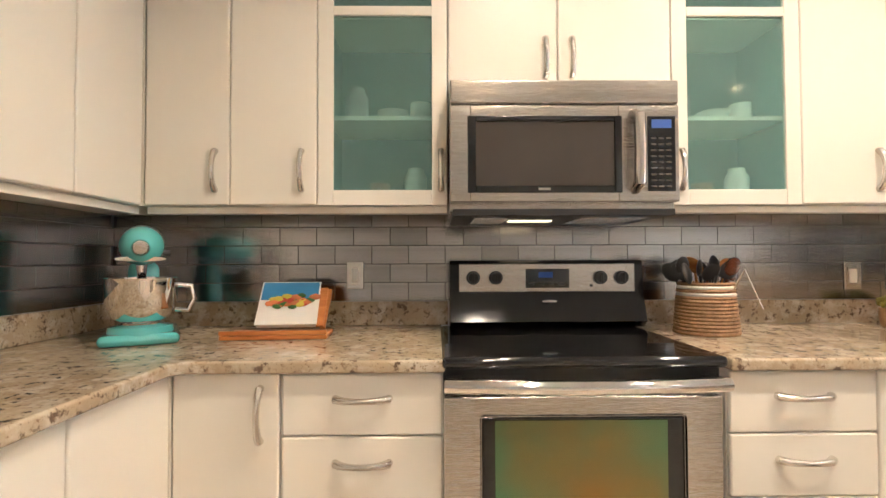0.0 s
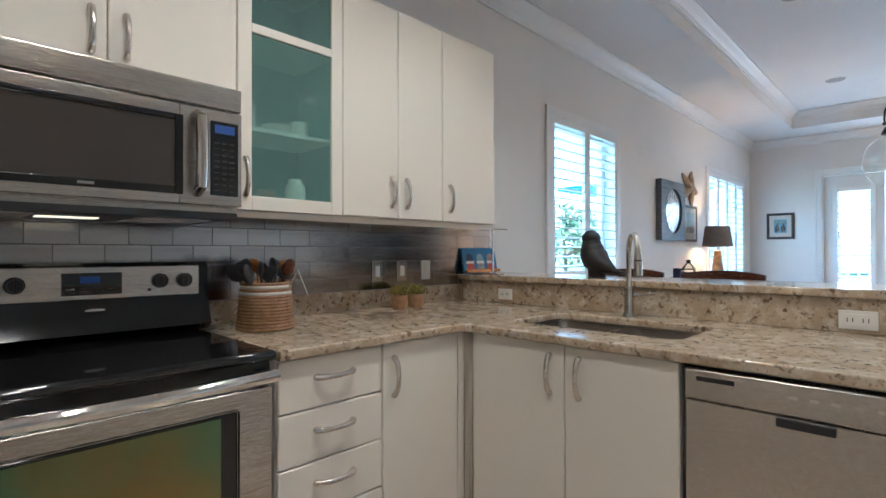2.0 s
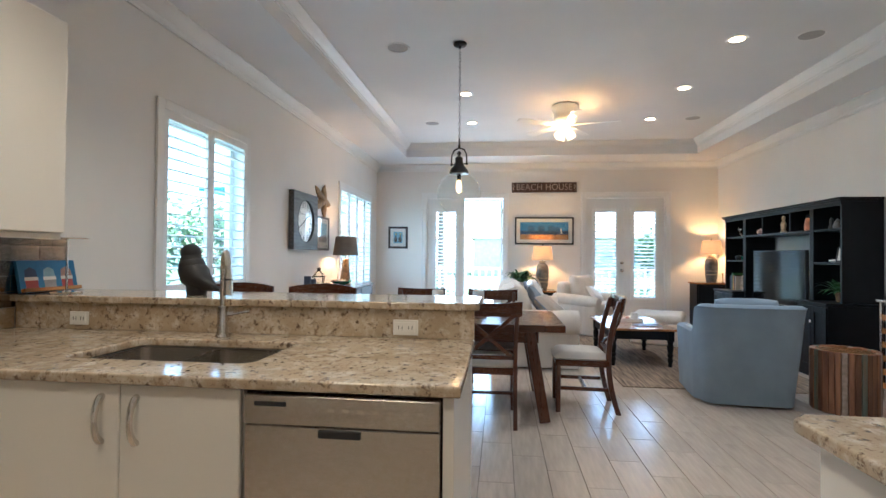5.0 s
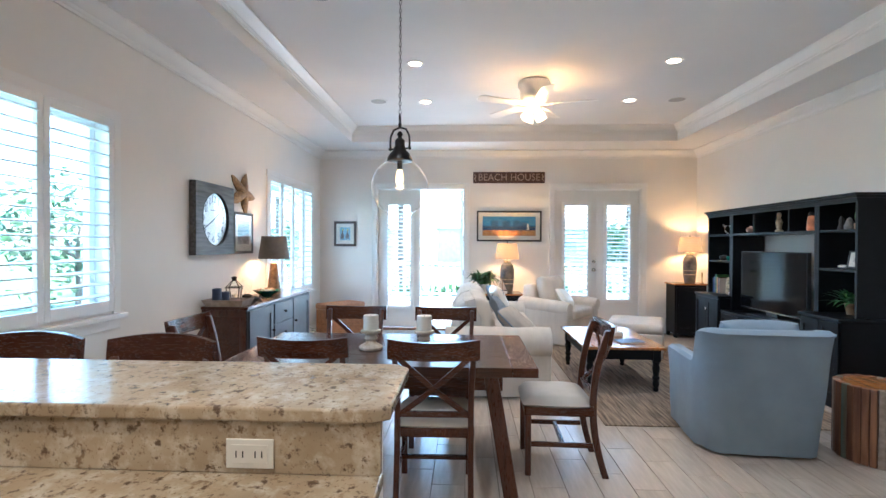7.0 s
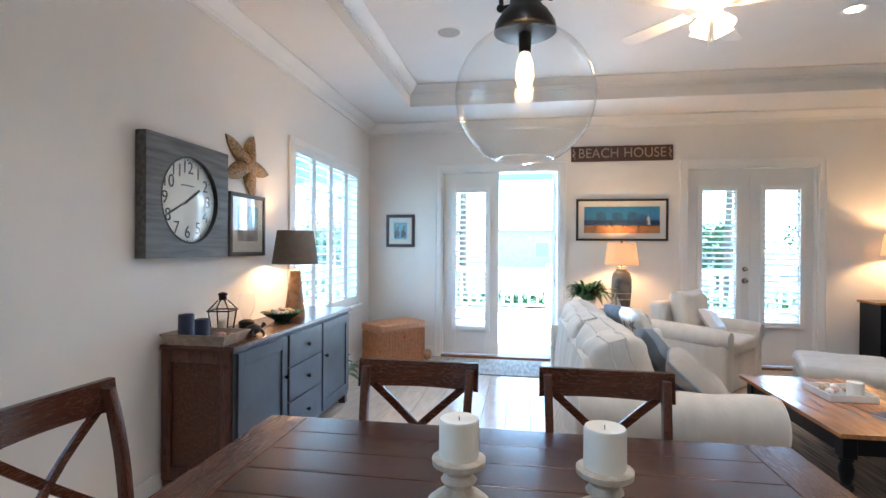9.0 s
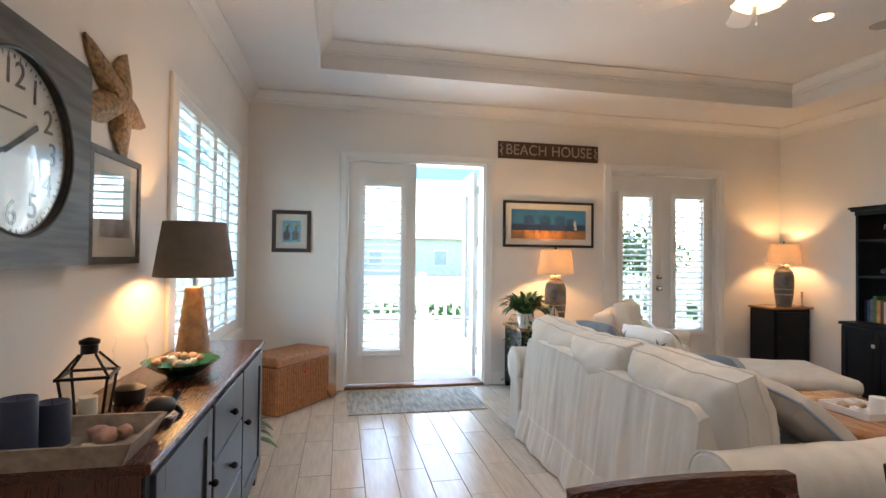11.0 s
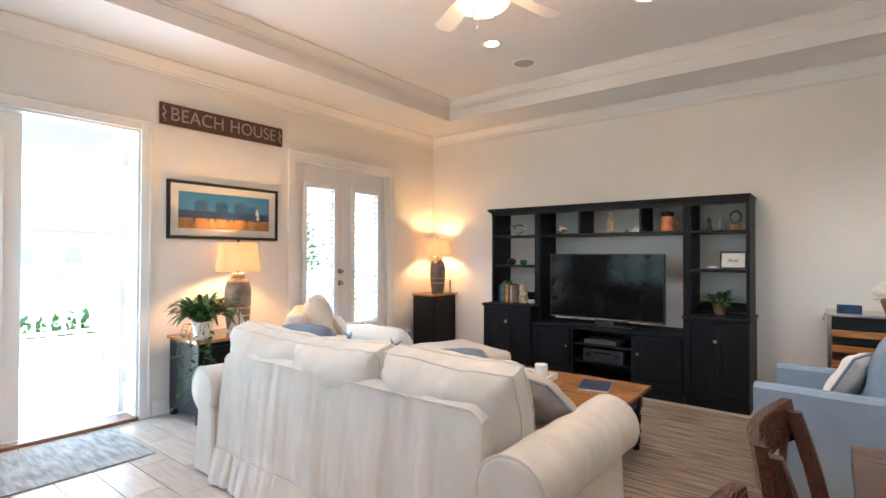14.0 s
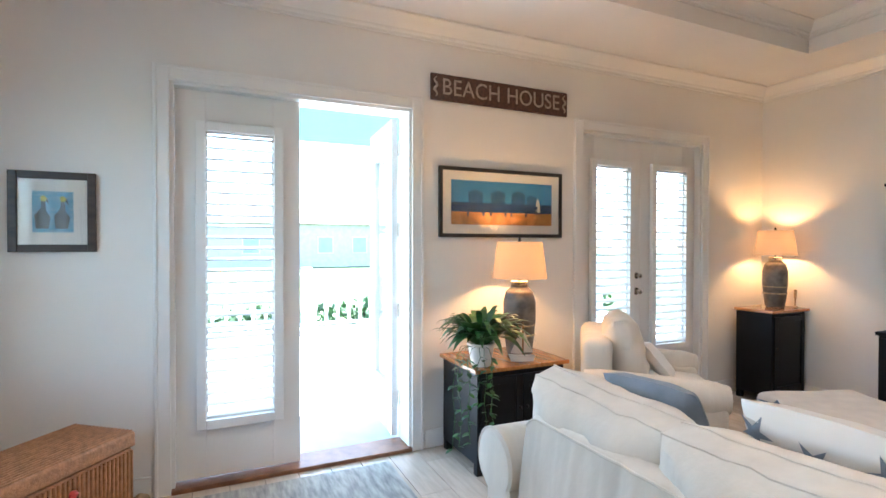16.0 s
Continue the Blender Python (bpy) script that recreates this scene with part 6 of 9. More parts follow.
def swivel_chair():
    c = thing("swivel_chair", pose(5.14, -2.53, 0, 0, 0, -5), "blue slipcovered barrel swivel chair with loose cushions", "armchair")
    # front at +x; a slipcover drawn over back and arms
    bm = bmesh.new()
    n, h = 64, 12
    plan = []
    for i in range(n + 1):
        f = 2 * i / n - 1            # from one arm's front round the back to the other's
        d = abs(f)
        if d < 0.36:
            p, nr = Vector((-0.45, 0.27 * f / 0.36, 0)), Vector((-1, 0, 0))
        elif d < 0.46:
            q = (d - 0.36) / 0.10 * math.pi / 2
            sg = 1 if f > 0 else -1
            p, nr = Vector((-0.26 - 0.19 * math.cos(q), sg * (0.27 + 0.17 * math.sin(q)), 0)), Vector((-math.cos(q), sg * math.sin(q), 0))
        else:
            sg = 1 if f > 0 else -1
            p, nr = Vector((-0.26 + 0.66 * (d - 0.46) / 0.54, sg * (0.44 - 0.02 * ((d - 0.46) / 0.54) ** 2), 0)), Vector((0, sg, 0))
        step = min(1.0, max(0.0, (d - 0.46) / 0.05))
        step = step * step * (3 - 2 * step)
        plan.append((p, nr, 0.87 * (1 - step) + (0.62 - 0.02 * max(0.0, d - 0.5)) * step, 1 - step))
    g = {}
    for i, (p, nr, top, bk) in enumerate(plan):
        for j in range(h + 1):
            v = j / h
            z = 0.02 + (top - 0.02) * v
            out = -0.075 * (1 - z / 0.87) ** 1.0 * (0.4 + 0.6 * bk) + 0.008 * noise.noise((i * 0.16, v * 3, 1))
            lean = Vector((-0.05 * bk * z, 0, 0))
            g["o", i, j] = bm.verts.new(p + nr * out + lean + Vector((0, 0, z)))
            g["i", i, j] = bm.verts.new(p - nr * (0.125 + 0.02 * bk) + lean + Vector((0, 0, max(z, 0.05))))
        rise = Vector((0, 0, 0.022))
        g["a", i] = bm.verts.new(g["o", i, h].co.lerp(g["i", i, h].co, 0.22) + rise)
        g["b", i] = bm.verts.new(g["o", i, h].co.lerp(g["i", i, h].co, 0.78) + rise)
    for i in range(n):
        for j in range(h):
            bm.faces.new((g["o", i, j], g["o", i + 1, j], g["o", i + 1, j + 1], g["o", i, j + 1]))
            bm.faces.new((g["i", i, j], g["i", i, j + 1], g["i", i + 1, j + 1], g["i", i + 1, j]))
        bm.faces.new((g["o", i, h], g["o", i + 1, h], g["a", i + 1], g["a", i]))
        bm.faces.new((g["a", i], g["a", i + 1], g["b", i + 1], g["b", i]))
        bm.faces.new((g["b", i], g["b", i + 1], g["i", i + 1, h], g["i", i, h]))
    for e in (0, n):
        bm.faces.new([g["o", e, j] for j in range(h + 1)] + [g["a", e], g["b", e]] + [g["i", e, j] for j in range(h, -1, -1)])
    part("shell", bm, "blue", c)
    for zz in (0.0, 1.0):
        bm = bmesh.new()
        tube(bm, [plan[i][0] + plan[i][1] * 0.004 + Vector((-0.05 * plan[i][3] * plan[i][2], 0, plan[i][2])) - plan[i][1] * (0.13 * zz) for i in range(18, n - 17)], 0.0045, 6)
        part("piping", bm, "blue", c)
    bm = bmesh.new()
    soft(bm, -0.25, -0.31, 0.04, 0.38, 0.31, 0.36, 0.05, 0.008, 4)
    part("base", bm, "blue", c)
    bm = bmesh.new()
    soft(bm, -0.26, -0.30, 0.345, 0.42, 0.30, 0.49, 0.05, 0.01, 5)
    part("seat_cushion", bm, "blue", c)
    bm = bmesh.new()
    plump(bm, pose(-0.215, 0.0, 0.70, 0, 78, 0), 0.48, 0.54, 0.19, 2.0)
    part("back_cushion", bm, "blue", c)


swivel_chair()
throw_pillow(pose(5.12, -2.50, 0.66, 0, 62, -20), 0.36, 0.38, 0.12, "mattewhite", "grey", "white throw pillow with blue edge on the swivel chair", 7)

sp = thing("stump_table", (4.83, -3.28, 0), "round side table of upright reclaimed wood strips", "side table")
rnd = random.Random(3)
for k in range(34):
    a = 2 * math.pi * k / 34
    bm = bmesh.new()
    obox(bm, Matrix.Translation((0.225 * math.cos(a), 0.225 * math.sin(a), 0.262)) @ pose(0, 0, 0, 0, 0, math.degrees(a)), 0.035 + rnd.uniform(0, 0.012), 0.040, 0.515 + rnd.uniform(-0.004, 0.004), 0.004, 1)
    part("strip", bm, "stump_g" if k in (3, 9, 17, 26) else ("signtext" if k in (6, 14, 21, 30) else "stump"), sp)
bm = bmesh.new()
lathe(bm, [(0.0, 0.03), (0.205, 0.03), (0.205, 0.512), (0.0, 0.516)], seg=30)
part("core", bm, "oak", sp)


# ---------- coffee table ----------
def coffee_table():
    t = thing("coffee_table", (6.845, -2.00, 0), "coffee table with honey pine top and black turned legs", "table")
    hx, hy = 0.625, 0.40
    for i in range(6):
        w = 2 * hy / 6
        part("plank", B((-hx, -hy + i * w + 0.0006, 0.437, hx, -hy + (i + 1) * w - 0.0006, 0.462), bev=0.002), "oak", t)
    part("apron", B((-hx + 0.06, -hy + 0.05, 0.33, hx - 0.06, -hy + 0.072, 0.4365), (-hx + 0.06, hy - 0.072, 0.33, hx - 0.06, hy - 0.05, 0.4365), (-hx + 0.06, -hy + 0.072, 0.33, -hx + 0.082, hy - 0.072, 0.4365), (hx - 0.082, -hy + 0.072, 0.33, hx - 0.06, hy - 0.072, 0.4365)), "navy", t)
    for sx in (-1, 1):
        for sy in (-1, 1):
            bm = bmesh.new()
            cx, cy = sx * (hx - 0.085), sy * (hy - 0.075)
            box(bm, cx - 0.036, cy - 0.036, 0.31, cx + 0.036, cy + 0.036, 0.436, 0.003, 1)
            lathe(bm, [(0.020, 0.012), (0.026, 0.03), (0.020, 0.05), (0.028, 0.065), (0.033, 0.09), (0.024, 0.125), (0.036, 0.14), (0.036, 0.155), (0.024, 0.17), (0.034, 0.21), (0.038, 0.25), (0.028, 0.285), (0.037, 0.30), (0.034, 0.312)], (cx, cy, 0), 18)
            part("leg", bm, "navy", t)


coffee_table()
struct("rug", B((5.33, -3.62, 0.002, 8.55, -1.56, 0.011), bev=0.003), "rug", "tan and grey striped flat-woven area rug", "rug")
struct("door_mat", B((8.90, -0.19, 0.002, 9.66, 1.08, 0.010), bev=0.003), "mat_rug", "grey and cream woven door mat", "mat")
tr = thing("tray", (6.98, -2.02, 0.463), "white wooden tray holding shells and a candle", "tray")
part("tray_base", B((-0.15, -0.13, 0, 0.15, 0.13, 0.012)), "white", tr)
for b in ((-0.16, -0.14, 0, -0.15, 0.14, 0.045), (0.15, -0.14, 0, 0.16, 0.14, 0.045), (-0.15, -0.14, 0, 0.15, -0.13, 0.045), (-0.15, 0.13, 0, 0.15, 0.14, 0.045)):
    part("tray_side", B(b, bev=0.003), "white", tr)
bm = bmesh.new()
lathe(bm, [(0.045, 0), (0.047, 0.004), (0.047, 0.095), (0.043, 0.098), (0.041, 0.09), (0.0, 0.088)], (6.92, -2.08, 0.476), 26)
solo("white_candle_cup", bm, "white", "white ribbed candle cup in the tray", "candle")


def shell_blob(bm, p, r, seed, sq=0.7):
    t = bmesh.new()
    bmesh.ops.create_icosphere(t, subdivisions=2, radius=1)
    for v in t.verts:
        k = 1 + 0.35 * noise.noise(v.co * 2.3 + Vector((seed, seed * 2, 0)))
        v.co = Vector(p) + Vector((v.co.x * r * k, v.co.y * r * k * 0.8, v.co.z * r * sq * k))
    me = bpy.data.meshes.new("tmp")
    t.to_mesh(me)
    t.free()
    bm.from_mesh(me)
    bpy.data.meshes.remove(me)


for i, (dx, dy, r, mt) in enumerate(((0.06, 0.06, 0.036, "sand"), (0.02, 0.02, 0.03, "pink"), (0.09, -0.02, 0.032, "white"), (0.05, -0.07, 0.028, "sand"), (-0.02, 0.07, 0.03, "white"))):
    bm = bmesh.new()
    shell_blob(bm, (6.98 + dx, -2.02 + dy, 0.475 + r * 0.7), r, i * 1.7)
    solo("seashell", bm, mt, "small bleached seashell lying in the tray", "shell", "shells in the tray")
bk = thing("magazine", pose(6.52, -2.12, 0.463, 0, 0, 14), "dark blue magazine lying on the coffee table", "magazine")
part("pages", B((-0.10, -0.14, 0.0005, 0.10, 0.14, 0.011)), "paper", bk)
part("cover", B((-0.102, -0.142, 0.0112, 0.102, 0.142, 0.0125)), "bluewax", bk)


# ---------- lamps ----------
def jug_lamp(x, y, z, s, label):
    l = thing("table_lamp", Matrix.Translation((x, y, z)) @ Matrix.Diagonal((s, s, s, 1)), label, "lamp", "lit stoneware lamps")
    bm = bmesh.new()
    prof = [(0.078, 0.0), (0.088, 0.012), (0.102, 0.11), (0.112, 0.25), (0.112, 0.38), (0.095, 0.45), (0.058, 0.485), (0.052, 0.50)]
    fine = []
    for (r0, z0), (r1, z1) in zip(prof, prof[1:]):
        for k in range(5):
            f = k / 5
            fine.append((r0 + (r1 - r0) * f, z0 + (z1 - z0) * f))
    fine.append(prof[-1])
    lathe(bm, fine, seg=28)
    for v in bm.verts:
        a = math.atan2(v.co.y, v.co.x)
        k = 1 + 0.02 * math.cos(a * 14) * (1 if v.co.z > 0.22 else 0)
        v.co.x *= k
        v.co.y *= k
    part("jug_base", bm, "jug", l)
    for z0 in (0.14, 0.21, 0.488, 0.51):
        bm = bmesh.new()
        r = 0.108 if z0 < 0.3 else 0.056
        lathe(bm, [(r - 0.002, z0), (r + 0.005, z0 + 0.004), (r + 0.005, z0 + 0.012), (r - 0.002, z0 + 0.016)], seg=28)
        part("rope_band", bm, "sand", l)
    bm = bmesh.new()
    rod(bm, (0, 0, 0.50), (0, 0, 0.66), 0.008, seg=10)
    part("stem", bm, "bronze", l)
    bm = bmesh.new()
    lathe(bm, [(0.192, 0.545), (0.194, 0.548), (0.160, 0.805), (0.157, 0.805), (0.189, 0.552), (0.192, 0.545)], seg=40, closed=False)
    part("shade", bm, "lampshade", l, "glowing cream drum shade")
    bm = bmesh.new()
    lathe(bm, [(0.004, 0.66), (0.008, 0.80), (0.012, 0.815), (0.006, 0.835), (0.0, 0.84)], seg=12)
    for k in range(3):
        a = k * 2.094
        rod(bm, (0, 0, 0.798), (0.156 * math.cos(a), 0.156 * math.sin(a), 0.798), 0.002, seg=5)
    part("finial", bm, "bronze", l)


jug_lamp(9.46, -1.10, 0.688, 1.0, "grey stoneware jug lamp with a lit cream shade")
jug_lamp(9.50, -4.05, 0.868, 0.92, "grey stoneware jug lamp with lit cream shade in the corner")


def sideboard_lamp():
    l = thing("table_lamp", (7.08, 1.86, 0.868), "tapered honeycomb table lamp with a grey shade", "lamp")
    bm = bmesh.new()
    prof = [(0.085, 0.0)] + [(0.085 - 0.045 * k / 16 + 0.0025 * (k % 2), 0.008 + 0.36 * k / 16) for k in range(17)] + [(0.02, 0.375)]
    lathe(bm, prof, seg=8)
    part("base", bm, "hornlamp", l)
    bm = bmesh.new()
    rod(bm, (0, 0, 0.37), (0, 0, 0.66), 0.007, seg=10)
    part("stem", bm, "nickel", l)
    bm = bmesh.new()
    lathe(bm, [(0.178, 0.42), (0.180, 0.423), (0.142, 0.685), (0.139, 0.685), (0.175, 0.426), (0.178, 0.42)], seg=40, closed=False)
    part("shade", bm, "shade", l, "dark grey linen shade")
    bm = bmesh.new()
    for k in range(3):
        a = k * 2.094
        rod(bm, (0, 0, 0.66), (0.141 * math.cos(a), 0.141 * math.sin(a), 0.672), 0.002, seg=5)
    part("spider", bm, "nickel", l)


sideboard_lamp()


# ---------- small cabinets ----------
def small_cabinet(name, x0, y0, x1, y1, h, label, doors):
    c = thing(name, (0, 0, 0), label, "cabinet")
    part("top", B((x0 - 0.03, y0 - 0.03, h - 0.026, x1 + 0.004, y1 + 0.03, h), bev=0.004), "oak", c, "honey pine top")
    part("body", B((x0, y0, 0.07, x1, y1, h - 0.0265)), "navy", c)
    for a, b in ((y0, y0 + 0.05), (y1 - 0.05, y1)):
        for q in (x0, x1 - 0.05):
            part("foot", B((q, a, 0, q + 0.05, b, 0.0695), bev=0.004), "navy", c)
    part("plinth_arch", B((x0 - 0.008, y0 + 0.05, 0.04, x0 - 0.001, y1 - 0.05, 0.09)), "navy", c)
    w = (y1 - y0 - 0.04) / doors
    for k in range(doors):
        a, b = y0 + 0.02 + k * w + 0.003, y0 + 0.02 + (k + 1) * w - 0.003
        d = part("door", B((x0 - 0.016, a, 0.11, x0 - 0.001, a + 0.05, h - 0.06), (x0 - 0.016, b - 0.05, 0.11, x0 - 0.001, b, h - 0.06), (x0 - 0.016, a + 0.05, 0.11, x0 - 0.001, b - 0.05, 0.16), (x0 - 0.016, a + 0.05, h - 0.11, x0 - 0.001, b - 0.05, h - 0.06), (x0 - 0.008, a + 0.05, 0.16, x0 - 0.001, b - 0.05, h - 0.11), bev=0.002), "navy", c)
        bm = bmesh.new()
        bmesh.ops.create_uvsphere(bm, u_segments=10, v_segments=6, radius=0.011, matrix=Matrix.Translation((x0 - 0.025, b - 0.025 if k == 0 else a + 0.025, h * 0.6)))
        part("knob", bm, "bronze", d)


small_cabinet("side_cabinet", 9.22, -1.30, 9.73, -0.63, 0.686, "navy end cabinet with a honey pine top", 2)
small_cabinet("corner_cabinet", 9.34, -4.245, 9.68, -3.75, 0.866, "navy corner cabinet with a honey pine top", 1)


# ---------- entertainment console ----------
def console():
    c = thing("media_console", (0, 0, 0), "black wooden media console with open shelving hutch", "console")
    YB, YH, YFr = -4.262, -3.86, -3.74
    xs = [8.48, 7.90, 7.38, 6.73, 6.28, 5.80]
    t = 0.03
    # base units
    for x0, x1, h, nm in ((7.88, 8.52, 0.815, "base_left"), (6.30, 7.878, 0.64, "base_middle"), (5.775, 6.298, 0.83, "base_right")):
        if nm == "base_middle":
            part("base_unit", B((x0, YB, 0.07, x1, YFr, 0.10), (x0, YB, h - 0.035, x1, YFr + 0.01, h), (x0, YB, 0.10, x0 + 0.02, YFr, h - 0.035), (x1 - 0.02, YB, 0.10, x1, YFr, h - 0.035), (6.76, YB, 0.10, 6.785, YFr, h - 0.035), (7.40, YB, 0.10, 7.425, YFr, h - 0.035), (x0 + 0.02, YB, 0.10, x1 - 0.02, YB + 0.012, h - 0.035), bev=0.002), "navy", c)
            for z in (0.26, 0.44):
                part("shelf", B((6.786, YB + 0.013, z, 7.399, YFr - 0.02, z + 0.018)), "navy", c)
            for a, b, kx in ((6.322, 6.755, 6.72), (7.43, 7.855, 7.465)):
                d = part("door", B((a, YFr, 0.105, a + 0.055, YFr + 0.018, h - 0.04), (b - 0.055, YFr, 0.105, b, YFr + 0.018, h - 0.04), (a + 0.055, YFr, 0.105, b - 0.055, YFr + 0.018, 0.16), (a + 0.055, YFr, h - 0.095, b - 0.055, YFr + 0.018, h - 0.04), (a + 0.055, YFr, 0.16, b - 0.055, YFr + 0.008, h - 0.095), bev=0.002), "navy", c)
                part("latch", B((kx - 0.012, YFr + 0.018, 0.40, kx + 0.012, YFr + 0.028, 0.43), bev=0.003), "nickel", d)
        else:
            part("base_unit", B((x0, YB, 0.07, x1, YFr + 0.02, h - 0.03)), "navy", c)
            part("base_top", B((x0 - 0.012, YB, h - 0.0295, x1 + 0.012, YFr + 0.05, h), bev=0.006), "navy", c)
            m = (x0 + x1) / 2
            for a, b in ((x0 + 0.01, m - 0.002), (m + 0.002, x1 - 0.01)):
                q = YFr + 0.0205
                d = part("door", B((a, q, 0.09, a + 0.05, q + 0.018, h - 0.045), (b - 0.05, q, 0.09, b, q + 0.018, h - 0.045), (a + 0.05, q, 0.09, b - 0.05, q + 0.018, 0.15), (a + 0.05, q, h - 0.105, b - 0.05, q + 0.018, h - 0.045), (a + 0.05, q, 0.15, b - 0.05, q + 0.008, h - 0.105), bev=0.002), "navy", c)
            part("latch", B((m - 0.018, YFr + 0.039, 0.60, m + 0.018, YFr + 0.05, 0.635), bev=0.003), "nickel", c, "square nickel latch")
        part("plinth", B((x0 + 0.002, YB, 0, x1 - 0.002, YFr - 0.01, 0.0695)), "navy", c)
    # hutch uprights
    for x, z0 in ((xs[0], 0.816), (xs[5], 0.831)):
        part("upright", B((x - t / 2, YB, z0, x + t / 2, YH, 1.90), bev=0.002), "navy", c)
    part("upright", B((xs[1] - 0.06, YB, 0.641, xs[1] - 0.021, YH, 1.90), bev=0.002), "navy", c)
    part("upright", B((xs[1] - 0.02, YB, 0.816, xs[1] + 0.015, YH, 1.90), bev=0.002), "navy", c)
    part("upright", B((xs[4] + 0.0205, YB, 0.641, xs[4] + 0.055, YH, 1.90), bev=0.002), "navy", c)
    part("upright", B((xs[4] - 0.015, YB, 0.831, xs[4] + 0.02, YH, 1.90), bev=0.002), "navy", c)
    for x in (xs[2], xs[3]):
        part("divider", B((x - 0.012, YB, 1.628, x + 0.012, YH, 1.90), bev=0.002), "navy", c)
    part("shelf", B((xs[4] + 0.0555, YB, 1.60, xs[1] - 0.0605, YH, 1.627), bev=0.002), "navy", c)
    for x0, x1, zz in ((xs[1] + 0.0155, xs[0] - 0.0155, (1.60, 1.245)), (xs[5] + 0.0155, xs[4] - 0.0155, (1.60, 1.235))):
        for z in zz:
            part("shelf", B((x0, YB, z, x1, YH - 0.004, z + 0.024), bev=0.002), "navy", c)
        part("rear_rail", B((x0, YB, 0.835, x1, YB + 0.012, 0.93)), "navy", c)
    part("cornice", B((xs[5] - 0.018, YB, 1.9005, xs[0] + 0.05, YH + 0.02, 1.922), (xs[5] - 0.026, YB, 1.9225, xs[0] + 0.065, YH + 0.035, 1.945), bev=0.004), "navy", c)
    part("face_trim", B((xs[5] - 0.014, YH, 1.86, xs[0] + 0.014, YH + 0.012, 1.90)), "navy", c)


console()
tv = thing("television", (7.13, -3.93, 0.641), "large flat black television on the console", "television")
part("bezel", B((-0.615, -0.03, 0.06, 0.615, 0.012, 0.762), bev=0.004), "blackmatt", tv)
part("screen", B((-0.605, 0.0125, 0.078, 0.605, 0.0135, 0.752)), "screen", tv, "glossy dark screen", smooth=False)
part("stand_neck", B((-0.10, -0.025, 0.012, 0.10, -0.005, 0.062)), "blackmatt", tv)
part("stand_foot", B((-0.32, -0.11, 0.0005, 0.32, 0.11, 0.012), bev=0.004), "blackmatt", tv)
part("lower_strip", B((-0.58, 0.0125, 0.063, 0.58, 0.016, 0.070)), "nickel", tv, "thin silver strip")

rcv = thing("receiver", (7.09, -3.93, 0.279), "black audio receiver with round knobs in the console", "receiver")
part("case", B((-0.21, -0.16, 0, 0.21, 0.15, 0.13), bev=0.003), "blackmatt", rcv)
for x in (-0.15, 0.15):
    bm = bmesh.new()
    rod(bm, (x, 0.15, 0.07), (x, 0.172, 0.07), 0.028, seg=20)
    part("knob", bm, "blackgloss", rcv)
part("display", B((-0.09, 0.15, 0.08, 0.09, 0.152, 0.105)), "blackglass", rcv)
bx = thing("disc_player", (7.12, -3.93, 0.459), "slim silver-grey disc player in the console", "player")
part("case", B((-0.17, -0.12, 0, 0.17, 0.14, 0.045), bev=0.002), "frame_grey", bx)
part("slot", B((-0.10, 0.14, 0.026, 0.06, 0.142, 0.032)), "blackmatt", bx)


